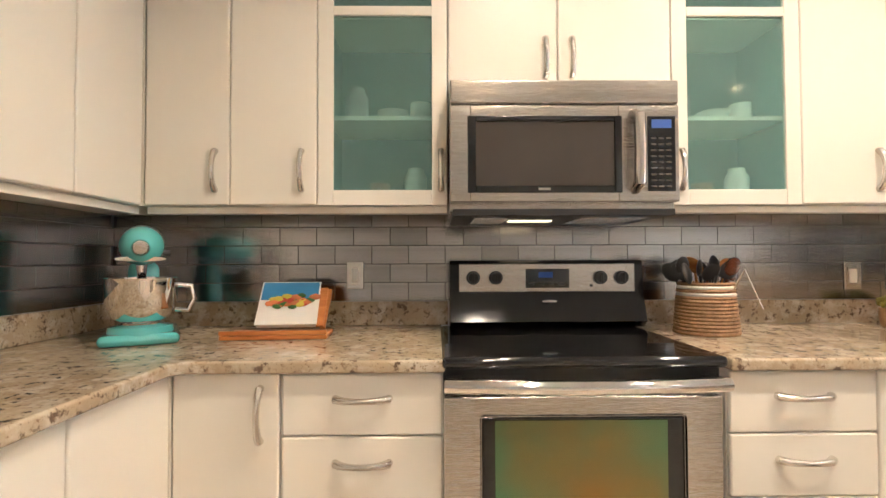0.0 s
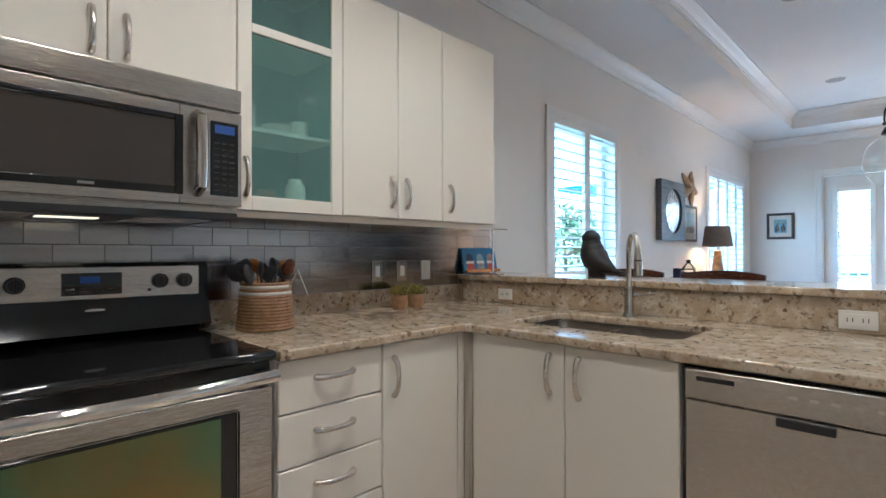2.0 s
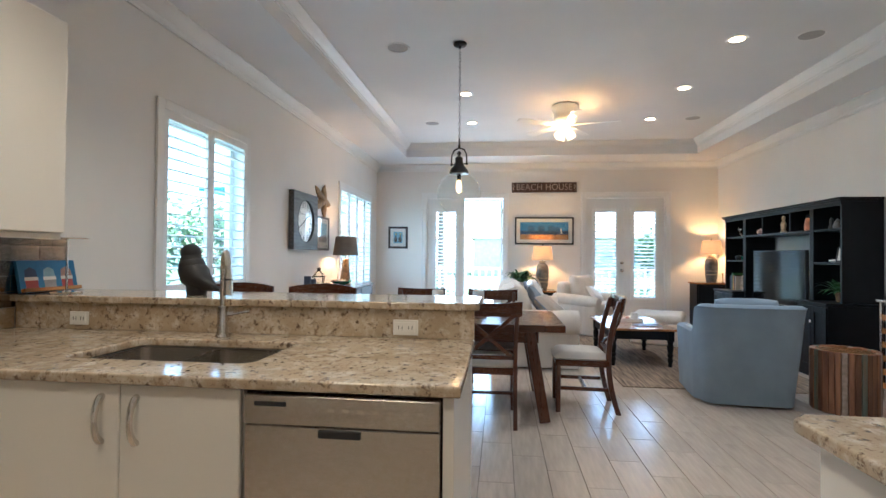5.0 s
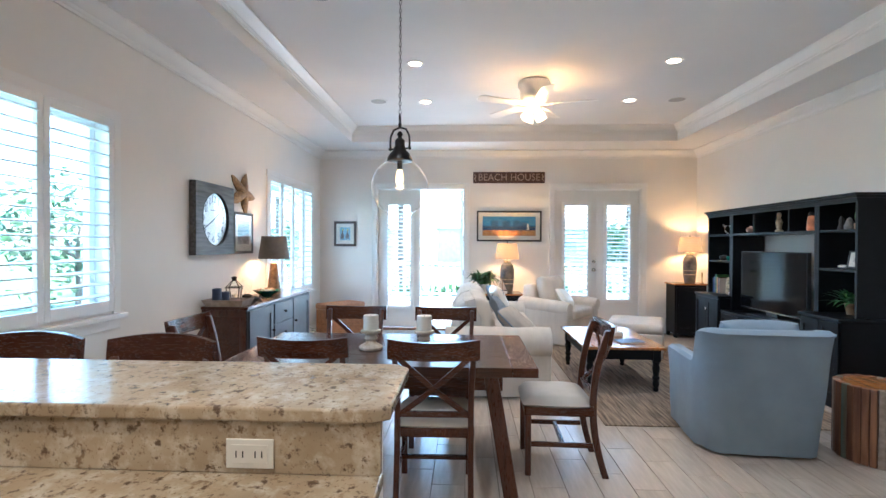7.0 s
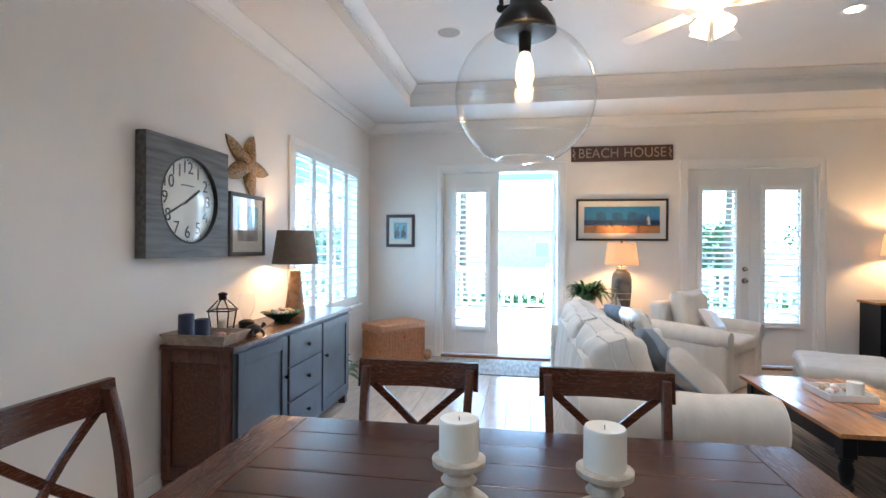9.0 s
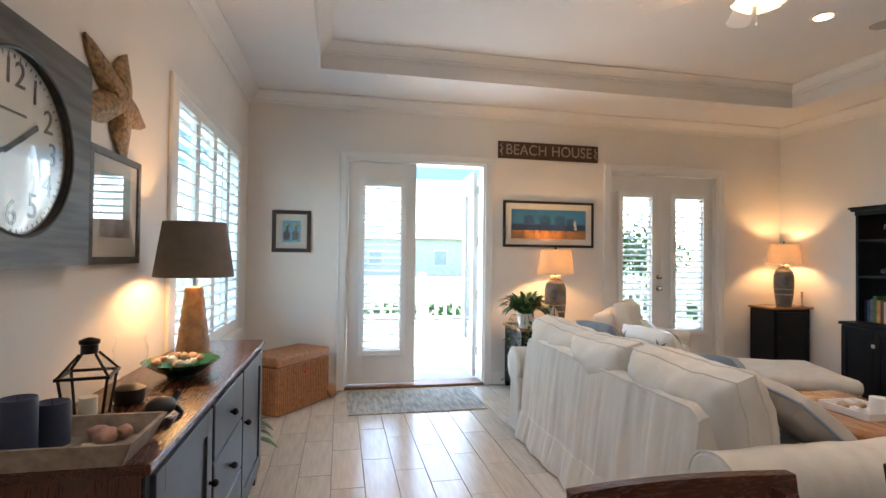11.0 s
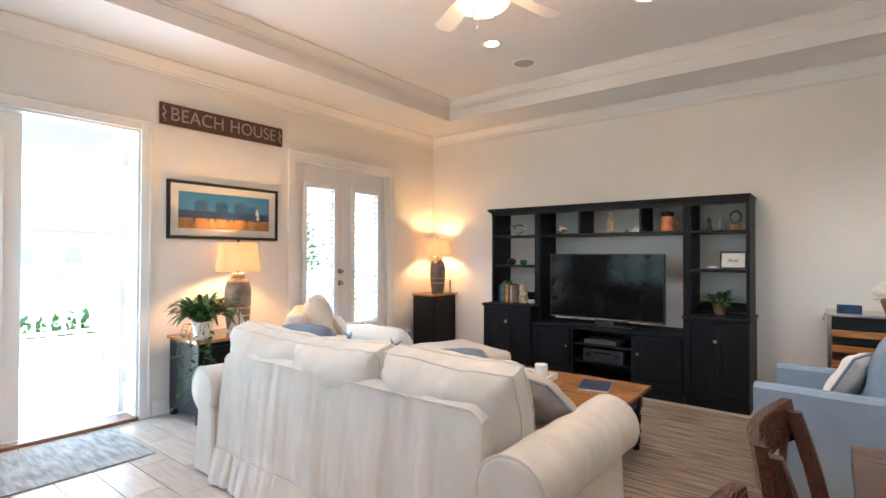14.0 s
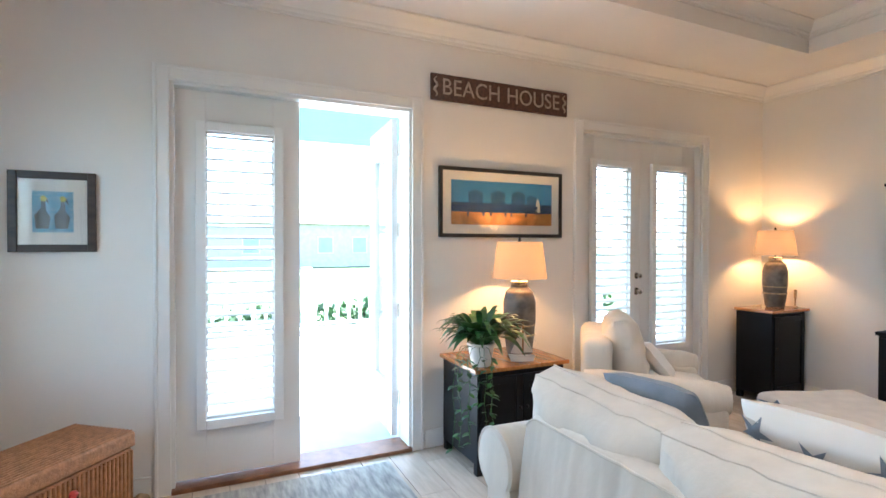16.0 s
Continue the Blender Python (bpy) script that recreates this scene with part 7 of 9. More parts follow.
# ---------- sideboard ----------
def sideboard():
    c = thing("sideboard", (0, 0, 0), "dark brown sideboard with slate doors and drawers", "sideboard")
    x0, x1, y0, y1, h = 5.86, 7.72, 1.65, 2.075, 0.868
    part("top", B((x0 - 0.03, y0 - 0.03, h - 0.028, x1 + 0.03, y1, h), bev=0.006), "walnut", c)
    part("body", B((x0, y0, 0.08, x1, y1, h - 0.0285)), "walnut", c)
    for x in (x0, x1 - 0.06):
        for y in (y0, y1 - 0.06):
            part("foot", B((x, y, 0, x + 0.06, y + 0.06, 0.0795)), "walnut_z", c)
    part("side_panel", B((x0 - 0.012, y0, 0.10, x0 - 0.001, y0 + 0.06, h - 0.03), (x0 - 0.012, y1 - 0.06, 0.10, x0 - 0.001, y1, h - 0.03), (x0 - 0.012, y0 + 0.06, 0.10, x0 - 0.001, y1 - 0.06, 0.17), (x0 - 0.012, y0 + 0.06, h - 0.10, x0 - 0.001, y1 - 0.06, h - 0.03), bev=0.002), "walnut_z", c)
    part("face_frame", B((x0 + 0.002, y0 - 0.008, 0.082, x1 - 0.002, y0 - 0.001, h - 0.03)), "slate", c)
    cols = ((x0 + 0.03, x0 + 0.62), (x0 + 0.65, x1 - 0.65), (x1 - 0.62, x1 - 0.03))

    def knob(p, parent):
        bm = bmesh.new()
        rod(bm, p, (p[0], p[1] - 0.014, p[2]), 0.007, seg=10)
        bmesh.ops.create_uvsphere(bm, u_segments=12, v_segments=8, radius=0.015, matrix=Matrix.Translation((p[0], p[1] - 0.02, p[2])))
        part("knob", bm, "bronze", parent, "dark bronze knob")
    for i in (0, 2):
        a, b = cols[i]
        q = y0 - 0.0085
        d = part("door", B((a, q - 0.016, 0.11, a + 0.07, q, h - 0.05), (b - 0.07, q - 0.016, 0.11, b, q, h - 0.05), (a + 0.07, q - 0.016, 0.11, b - 0.07, q, 0.19), (a + 0.07, q - 0.016, h - 0.13, b - 0.07, q, h - 0.05), (a + 0.07, q - 0.006, 0.19, b - 0.07, q, h - 0.13), bev=0.002), "slate", c)
        knob((b - 0.035 if i == 0 else a + 0.035, q - 0.016, 0.55), d)
    a, b = cols[1]
    for z0, z1 in ((0.60, h - 0.05), (0.36, 0.59), (0.11, 0.35)):
        d = part("drawer", B((a, y0 - 0.026, z0, b, y0 - 0.0085, z1), bev=0.006), "slate", c)
        knob(((a + b) / 2, y0 - 0.026, (z0 + z1) / 2), d)


sideboard()


# ---------- on the walls ----------
def letters(name, txt, size, m, material, parent, depth=0.002, spacing=1.0):
    cu = bpy.data.curves.new(name, 'FONT')
    cu.body, cu.size, cu.extrude = txt, size, depth
    cu.align_x, cu.align_y, cu.space_character = 'CENTER', 'CENTER', spacing
    tmp = bpy.data.objects.new(name, cu)
    scene.collection.objects.link(tmp)
    bpy.context.view_layer.update()
    me = bpy.data.meshes.new_from_object(tmp.evaluated_get(bpy.context.evaluated_depsgraph_get()))
    bpy.data.objects.remove(tmp)
    me.materials.clear()
    me.materials.append(M[material])
    o = new(name, me)
    o.parent, o.matrix_local = parent, m
    return o


def frame_parts(t, w, h, d, fw, mw, material, matmat="mattewhite"):
    """A framed print in the local xz plane facing -y, centred, its back at y = 0."""
    part("frame", B((-w / 2, -d, -h / 2, -w / 2 + fw, 0, h / 2), (w / 2 - fw, -d, -h / 2, w / 2, 0, h / 2), (-w / 2 + fw, -d, -h / 2, w / 2 - fw, 0, -h / 2 + fw), (-w / 2 + fw, -d, h / 2 - fw, w / 2 - fw, 0, h / 2), bev=0.003), material, t)
    part("mat_board", B((-w / 2 + fw, -d * 0.55, -h / 2 + fw, w / 2 - fw, -0.002, h / 2 - fw)), matmat, t)
    g = part("glazing", B((-w / 2 + fw, -d * 0.8, -h / 2 + fw, w / 2 - fw, -d * 0.8 + 0.002, h / 2 - fw)), "glass", t, "picture glass", smooth=False)
    g.visible_shadow = False


def flat(bm, pts, y):
    bm.faces.new([bm.verts.new((x, y, z)) for x, z in pts])


# clock
ck = thing("wall_clock", (6.045, 2.096, 1.70), "square grey wooden wall clock with round white dial", "clock")
bm = bmesh.new()
S, R = 0.345, 0.262
outer = []
n = 64
ringf, ringb, sqf, sqb = [], [], [], []
for i in range(n):
    a = 2 * math.pi * i / n + math.pi / 4
    c, s = math.cos(a), math.sin(a)
    k = 1 / max(abs(c), abs(s))
    ringf.append(bm.verts.new((R * c, -0.065, R * s)))
    ringb.append(bm.verts.new((R * c, -0.03, R * s)))
    sqf.append(bm.verts.new((S * 1.08 * k * c, -0.065, S * k * s)))
    sqb.append(bm.verts.new((S * 1.08 * k * c, 0, S * k * s)))
for i in range(n):
    j = (i + 1) % n
    bm.faces.new((sqf[i], sqf[j], ringf[j], ringf[i]))
    bm.faces.new((ringf[i], ringf[j], ringb[j], ringb[i]))
    bm.faces.new((sqb[i], sqb[j], sqf[j], sqf[i]))
bm.faces.new(sqb)
part("case", bm, "frame_grey", ck)
bm = bmesh.new()
rod(bm, (0, -0.029, 0), (0, -0.034, 0), 0.2615, seg=64)
dial = part("dial", bm, "white", ck)
for k in range(1, 13):
    a = radians(90 - 30 * k)
    letters("numeral", str(k), 0.105, pose(0.195 * math.cos(a), -0.0355, 0.195 * math.sin(a), 90, 0, 0), "blackmatt", dial, 0.001)
for k in range(60):
    a = 2 * math.pi * k / 60
    bm = bmesh.new()
    obox(bm, pose(0.245 * math.cos(a), -0.0352, 0.245 * math.sin(a), 0, -math.degrees(a), 0), 0.012, 0.0015, 0.003 if k % 5 else 0.007)
    part("minute_mark", bm, "blackmatt", dial)
for ang, ln, w in ((90 - 57, 0.13, 0.016), (90 - 242, 0.20, 0.012)):
    bm = bmesh.new()
    a = radians(ang)
    bar(bm, (-0.05 * math.cos(a), -0.039, -0.05 * math.sin(a)), (ln * math.cos(a), -0.039, ln * math.sin(a)), w, 0.002, 0.0, (0, 1, 0))
    part("hand_arm", bm, "blackmatt", ck, "black clock pointer")
part("printed_line", B((-0.06, -0.0358, 0.085, 0.06, -0.035, 0.093)), "frame_grey", dial)
bm = bmesh.new()
lathe(bm, [(0.262, 0.0), (0.20, 0.018), (0.10, 0.03), (0.0, 0.034)], seg=48)
for v in bm.verts:
    v.co = Vector((v.co.x, -0.05 - v.co.z, v.co.y))
g = part("glass_cover", bm, "glass", ck, "domed clock glass")
g.visible_shadow = False
bm = bmesh.new()
tube(bm, [(0.258 * math.cos(2 * math.pi * i / 48), -0.062, 0.258 * math.sin(2 * math.pi * i / 48)) for i in range(49)], 0.006, 6)
part("bezel_ring", bm, "blackmatt", ck)

# starfish
bm = bmesh.new()
ctr = [bm.verts.new((0, y, 0)) for y in (-0.055, 0.0)]
ring = []
for k in range(40):
    a = 2 * math.pi * k / 40 + 0.2
    arm = abs(((k % 8) / 8) - 0.5) * 2
    r = 0.092 + 0.160 * arm ** 1.15
    ring.append((bm.verts.new((r * math.cos(a) * 0.6, -0.045 + 0.01 * arm, r * math.sin(a) * 0.6)), bm.verts.new((r * math.cos(a), -0.012, r * math.sin(a))), bm.verts.new((r * 0.98 * math.cos(a), 0, r * 0.98 * math.sin(a)))))
for k in range(40):
    p, q = ring[k], ring[(k + 1) % 40]
    bm.faces.new((ctr[0], p[0], q[0]))
    bm.faces.new((p[0], p[1], q[1], q[0]))
    bm.faces.new((p[1], p[2], q[2], q[1]))
    bm.faces.new((ctr[1], q[2], p[2]))
sf = solo("starfish_ornament", bm, "starfish", "golden mosaic starfish hanging on the wall", "ornament")
sf.matrix_world = pose(6.74, 2.097, 2.03, 0, 14, 0) @ Matrix.Diagonal((1.3, 1.15, 1.0, 1))

# beach print below it
t = thing("framed_print", (6.76, 2.097, 1.583), "grey-framed pale beach print on the wall", "picture")
frame_parts(t, 0.48, 0.46, 0.022, 0.03, 0.06, "frame_grey")
bm = bmesh.new()
flat(bm, [(-0.14, -0.12), (0.14, -0.12), (0.14, 0.14), (-0.14, 0.14)], -0.0135)
part("print", bm, "piclight", t, smooth=False)
bm = bmesh.new()
flat(bm, [(-0.14, -0.12), (0.14, -0.12), (0.14, 0.0), (0.04, -0.02), (-0.14, -0.05)], -0.0138)
part("print_shore", bm, "picgrey", t, smooth=False)

# pelican print on the east wall
t = thing("framed_print", pose(9.776, 1.66, 1.645, 0, 0, -90), "dark-framed print of two sea birds on posts", "picture")
frame_parts(t, 0.385, 0.43, 0.022, 0.04, 0.05, "frame_dark")
bm = bmesh.new()
flat(bm, [(-0.09, -0.11), (0.09, -0.11), (0.09, 0.11), (-0.09, 0.11)], -0.0135)
part("print", bm, "picsea", t, smooth=False)
for x in (-0.045, 0.04):
    bm = bmesh.new()
    flat(bm, [(x - 0.006, 0.055), (x + 0.012, 0.055), (x + 0.020, 0.072), (x + 0.004, 0.088), (x - 0.010, 0.078)], -0.0143)
    part("print_head", bm, "yellow", t, smooth=False)
    bm = bmesh.new()
    flat(bm, [(x - 0.03, -0.09), (x + 0.025, -0.09), (x + 0.035, -0.03), (x + 0.015, 0.005), (x + 0.012, 0.06), (x + 0.03, 0.035), (x + 0.02, 0.075), (x - 0.005, 0.075), (x - 0.008, 0.02), (x - 0.035, -0.02)], -0.014)
    part("print_bird", bm, "picdark", t, smooth=False)

# beach chairs print
t = thing("framed_print", pose(9.776, -1.153, 1.785, 0, 0, -90), "wide black-framed print of beach chairs facing the sea", "picture")
frame_parts(t, 1.095, 0.52, 0.025, 0.028, 0.06, "blackmatt")
X, Z0, Z1 = 0.45, -0.165, 0.165
for nm, z0, z1, mt in (("print_sand", Z0, -0.07, "picsand"), ("print_sea", -0.07, 0.0, "picnavy"), ("print_sky", 0.0, Z1, "picblue")):
    bm = bmesh.new()
    flat(bm, [(-X, z0), (X, z0), (X, z1), (-X, z1)], -0.0145)
    part(nm, bm, mt, t, smooth=False)
for x, q in ((-0.245, 1.0), (-0.05, 1.0), (0.135, 1.0), (0.255, 0.72)):
    ch = bmesh.new()
    for k in range(6):
        a, b = x + (-0.058 + k * 0.0196) * q, x + (-0.043 + k * 0.0196) * q
        hgt = (0.080 + 0.010 * (2.5 - abs(k - 2.5))) * q
        flat(ch, [(a, -0.03), (b, -0.03), (b + (k - 2.5) * 0.002, hgt), (a + (k - 2.5) * 0.002, hgt)], -0.0152)
    flat(ch, [(x - 0.08 * q, -0.035), (x + 0.08 * q, -0.035), (x + 0.08 * q, -0.012), (x - 0.08 * q, -0.012)], -0.0154)
    for sg in (-1, 1):
        flat(ch, [(x + sg * 0.066 * q - 0.009, -0.035 - 0.065 * q), (x + sg * 0.066 * q + 0.009, -0.035 - 0.065 * q), (x + sg * 0.066 * q + 0.009, -0.035), (x + sg * 0.066 * q - 0.009, -0.035)], -0.0152)
    part("print_chair", ch, "picnavy", t, smooth=False)
bm = bmesh.new()
flat(bm, [(0.29, -0.06), (0.34, -0.06), (0.33, 0.02), (0.315, 0.055), (0.30, 0.02)], -0.0152)
part("print_boat", bm, "mattewhite", t, smooth=False)

# sign
t = thing("wooden_sign", pose(9.776, -1.145, 2.61, 0, 0, -90), "weathered dark wooden sign with pale carved lettering", "sign")
part("board", B((-0.605, -0.022, -0.095, 0.605, 0, 0.095), bev=0.004), "signwood", t)
for word, u in (("BEACH", -0.275), ("HOUSE", 0.275)):
    letters("lettering", word, 0.158, pose(u, -0.0235, 0, 90, 0, 0) @ Matrix.Diagonal((0.98, 1.06, 1, 1)), "signtext", t, 0.002, 1.02)
for s in (-1, 1):
    bm = bmesh.new()
    tube(bm, [(s * 0.570 + 0.012 * math.sin(k * 1.1), -0.024, -0.07 + 0.0117 * k) for k in range(13)], [0.003 + 0.007 * math.sin(math.pi * k / 12) for k in range(13)], 7)
    part("end_ornament", bm, "signtext", t, "small pale carved ornament")


# ---------- plants ----------
def bushy_plant(name, x, y, z, r, n, length, width, pot, seed, label, droop=0.6, trail=0, lift=0.15):
    rnd = random.Random(seed)
    p = thing(name, (x, y, z), label, "plant")
    bm = bmesh.new()
    lathe(bm, [(r * 0.7, 0.0), (r * 0.75, 0.01), (r, r * 1.5), (r * 1.08, r * 1.55), (r * 1.08, r * 1.75), (r * 0.95, r * 1.75), (r * 0.92, r * 1.6)], seg=22)
    part("pot", bm, pot, p)
    bm = bmesh.new()
    lathe(bm, [(0.0, r * 1.6), (r * 0.93, r * 1.6)], seg=20)
    part("soil", bm, "soil", p)
    bm = bmesh.new()
    for k in range(n):
        a, e = rnd.uniform(0, 6.283), rnd.uniform(lift, lift * 2 + 1.3)
        d = Vector((math.cos(a), math.sin(a), e)).normalized()
        s = Vector((math.cos(a) * r * 0.4, math.sin(a) * r * 0.4, r * 1.6))
        L_ = length * rnd.uniform(0.5, 1.0)
        leafblade(bm, s + d * L_ * 0.35, d, L_ * 0.75, width * rnd.uniform(0.7, 1.2), droop * rnd.uniform(0.6, 1.3), 5)
        rod(bm, s, s + d * L_ * 0.4, 0.0018, 0.0012, 5)
    part("foliage", bm, "leaf", p, smooth=False)
    if trail:
        bm = bmesh.new()
        for k in range(trail):
            a = rnd.uniform(1.3, 3.3)
            q = Vector((math.cos(a) * r, math.sin(a) * r, r * 1.6))
            L_ = rnd.uniform(0.3, 0.66)
            pts = [q, q + Vector((math.cos(a) * 0.06, math.sin(a) * 0.06, 0.0))]
            for i in range(1, 9):
                pts.append(pts[1] + Vector((math.cos(a) * 0.05 + 0.015 * math.sin(i + k), math.sin(a) * 0.05 + 0.015 * math.cos(i * 1.3 + k), -L_ * i / 8)))
            tube(bm, pts, 0.0018, 5)
            for q2 in pts[2:]:
                aa = rnd.uniform(0, 6.28)
                leafblade(bm, q2, (math.cos(aa), math.sin(aa), 0.1), 0.05, 0.032, 0.5, 3)
        part("trailing_vines", bm, "leaf", p, smooth=False)
    return p


bushy_plant("potted_plant", 9.30, -0.70, 0.687, 0.085, 190, 0.40, 0.05, "white", 21, "leafy green houseplant with trailing vines on the cabinet", 0.7, 9, 0.5)
bushy_plant("potted_plant", 6.05, -4.02, 0.832, 0.06, 60, 0.26, 0.03, "terracotta", 22, "feathery green houseplant in a clay pot", 0.5)
bushy_plant("floor_plant", 7.93, 1.86, 0.0, 0.11, 42, 0.36, 0.05, "wicker", 23, "green houseplant in a woven basket on the floor", 0.6)
for x, sd in ((1.755, 31), (1.875, 32)):
    rnd = random.Random(sd)
    p = thing("succulent", (x, 1.935, CT + 0.001), "pale green succulent in a small woven pot", "plant", "small succulents")
    bm = bmesh.new()
    lathe(bm, [(0.036, 0.0), (0.042, 0.012), (0.046, 0.05), (0.044, 0.075), (0.038, 0.075), (0.036, 0.065), (0.0, 0.065)], seg=18)
    part("pot", bm, "wicker", p)
    bm = bmesh.new()
    for k in range(46):
        a, e = rnd.uniform(0, 6.28), rnd.uniform(-0.1, 1.3)
        d = Vector((math.cos(a), math.sin(a), e)).normalized()
        c = Vector((0, 0, 0.085)) + d * rnd.uniform(0.02, 0.048)
        bmesh.ops.create_icosphere(bm, subdivisions=1, radius=0.012, matrix=Matrix.Translation(c) @ Matrix.Diagonal((1, 1, 1.2, 1)))
    part("rosettes", bm, "leaf2", p)

# sailboat on the end cabinet
sb = thing("model_sailboat", pose(9.28, -1.01, 0.687, 0, 0, 70), "small model sailboat with cream sails", "ornament")
bm = bmesh.new()
pts = [(-0.09, 0, 0.02), (-0.06, 0.018, 0.02), (0.04, 0.02, 0.02), (0.10, 0, 0.03), (0.04, -0.02, 0.02), (-0.06, -0.018, 0.02)]
up = [bm.verts.new((x, y, z + 0.02)) for x, y, z in pts]
dn = [bm.verts.new((x * 0.8, y * 0.5, 0.0)) for x, y, z in pts]
for i in range(6):
    j = (i + 1) % 6
    bm.faces.new((dn[i], dn[j], up[j], up[i]))
bm.faces.new(up)
bm.faces.new(dn[::-1])
part("hull", bm, "white", sb)
bm = bmesh.new()
rod(bm, (0, 0, 0.03), (0, 0, 0.26), 0.003, seg=6)
part("mast", bm, "oak", sb)
for q in ([(0.006, 0.05), (0.085, 0.055), (0.006, 0.24)], [(-0.006, 0.06), (-0.07, 0.06), (-0.006, 0.21)]):
    bm = bmesh.new()
    a = [bm.verts.new((x, 0.003, z)) for x, z in q]
    b = [bm.verts.new((x, 0.0, z)) for x, z in q]
    bm.faces.new(a)
    bm.faces.new(b[::-1])
    for i in range(3):
        bm.faces.new((a[i], b[i], b[(i + 1) % 3], a[(i + 1) % 3]))
    part("sail", bm, "linen", sb)
bm = bmesh.new()
lathe(bm, [(0.022, 0.0), (0.024, 0.01), (0.008, 0.02), (0.006, 0.08), (0.012, 0.10), (0.012, 0.17), (0.004, 0.175)], (9.40, -4.20, 0.867), 12)
solo("small_candlestick", bm, "sand", "small brown glass candlestick on the corner cabinet", "candlestick")

# wicker trunk in the corner
tk = thing("wicker_trunk", pose(9.32, 1.62, 0, 0, 0, -38), "brown rattan trunk with a hinged lid", "trunk")
part("body", B((-0.34, -0.19, 0.01, 0.34, 0.19, 0.42), bev=0.012), "wicker2", tk)
part("lid", B((-0.35, -0.20, 0.425, 0.35, 0.20, 0.505), bev=0.014), "wicker2", tk)
for i in range(30):
    x = -0.328 + i * 0.0226
    bm = bmesh.new()
    rod(bm, (x, -0.193, 0.02), (x, -0.193, 0.41), 0.006, seg=6)
    part("cane", bm, "wicker2", tk)
for i in range(17):
    y = -0.176 + i * 0.022
    bm = bmesh.new()
    rod(bm, (-0.343, y, 0.02), (-0.343, y, 0.41), 0.006, seg=6)
    part("cane", bm, "wicker2", tk)
for i in range(16):
    bm = bmesh.new()
    y = -0.18 + i * 0.024
    rod(bm, (-0.34, y, 0.507), (0.34, y, 0.507), 0.006, seg=6)
    part("lid_cane", bm, "wicker2", tk)
bm = bmesh.new()
shell_blob(bm, (0.0, -0.205, 0.34), 0.022, 2.0, 0.9)
part("red_bow", bm, "red", tk, "small red bow")
bm = bmesh.new()
shell_blob(bm, (9.50, 1.24, 0.075), 0.075, 4.0, 0.95)
solo("twine_ball", bm, "wicker", "tan wicker ball on the floor by the trunk", "ornament")


# ---------- on the sideboard ----------
ST = 0.869
ty = thing("wooden_tray", pose(5.935, 1.855, ST, 0, 0, 90), "whitewashed wooden tray with flared sides", "tray")
part("tray_base", B((-0.17, -0.105, 0.0, 0.17, 0.105, 0.012)), "signtext", ty)
for a, b, c in (((-0.17, -0.105), (0.17, -0.105), (0, -1)), ((0.17, 0.105), (-0.17, 0.105), (0, 1)), ((0.17, -0.105), (0.17, 0.105), (1, 0)), ((-0.17, 0.105), (-0.17, -0.105), (-1, 0))):
    bm = bmesh.new()
    o = Vector((c[0], c[1], 0)) * 0.03
    A, Bq = Vector((*a, 0.003)), Vector((*b, 0.003))
    d = (Bq - A).normalized() * 0.03
    vs = [A, Bq, Bq + o + d + Vector((0, 0, 0.06)), A + o - d + Vector((0, 0, 0.06))]
    f1 = [bm.verts.new(v) for v in vs]
    f2 = [bm.verts.new(v - Vector((c[0], c[1], 0)) * 0.012) for v in vs]
    bm.faces.new(f1)
    bm.faces.new(f2[::-1])
    for i in range(4):
        bm.faces.new((f1[i], f2[i], f2[(i + 1) % 4], f1[(i + 1) % 4]))
    part("tray_side", bm, "signtext", ty)
for dx, dy, r, h in ((-0.06, 0.085, 0.042, 0.155), (0.045, 0.06, 0.042, 0.115)):
    c = thing("pillar_candle", (5.935 + dx, 1.855 + dy, ST + 0.0125), "navy blue pillar candle standing in the tray", "candle", "navy candles")
    bm = bmesh.new()
    lathe(bm, [(r, 0), (r * 1.02, 0.005), (r, h - 0.006), (r * 0.95, h), (r * 0.6, h - 0.008), (0.0, h - 0.010)], seg=24)
    part("wax", bm, "bluewax", c)
    bm = bmesh.new()
    rod(bm, (0, 0, h - 0.01), (0.001, 0, h + 0.006), 0.0012, seg=5)
    part("wick", bm, "blackmatt", c)
for i, (dx, dy, r, mt) in enumerate(((0.02, -0.08, 0.034, "pink"), (0.06, -0.045, 0.030, "pink"), (-0.06, -0.07, 0.024, "sand"), (0.065, -0.11, 0.028, "pink"))):
    bm = bmesh.new()
    shell_blob(bm, (5.935 + dx, 1.855 + dy, ST + 0.013 + r * 0.7), r, 9 + i)
    solo("coral_piece", bm, mt, "small pink coral or shell in the tray", "shell", "shells on the sideboard")
ln = thing("lantern", pose(6.20, 1.925, ST, 0, 0, 10) @ Matrix.Diagonal((0.84, 0.84, 1.08, 1)), "dark bronze glass lantern with a peaked roof", "lantern")
part("base", B((-0.07, -0.07, 0, 0.07, 0.07, 0.014), bev=0.003), "bronze", ln)
for sx in (-1, 1):
    for sy in (-1, 1):
        bm = bmesh.new()
        bar(bm, (sx * 0.055, sy * 0.055, 0.013), (sx * 0.075, sy * 0.075, 0.14), 0.008, 0.008, 0.001)
        part("post", bm, "bronze", ln)
        bm = bmesh.new()
        bar(bm, (sx * 0.08, sy * 0.08, 0.14), (sx * 0.025, sy * 0.025, 0.20), 0.007, 0.007, 0.001)
        part("roof_rib", bm, "bronze", ln)
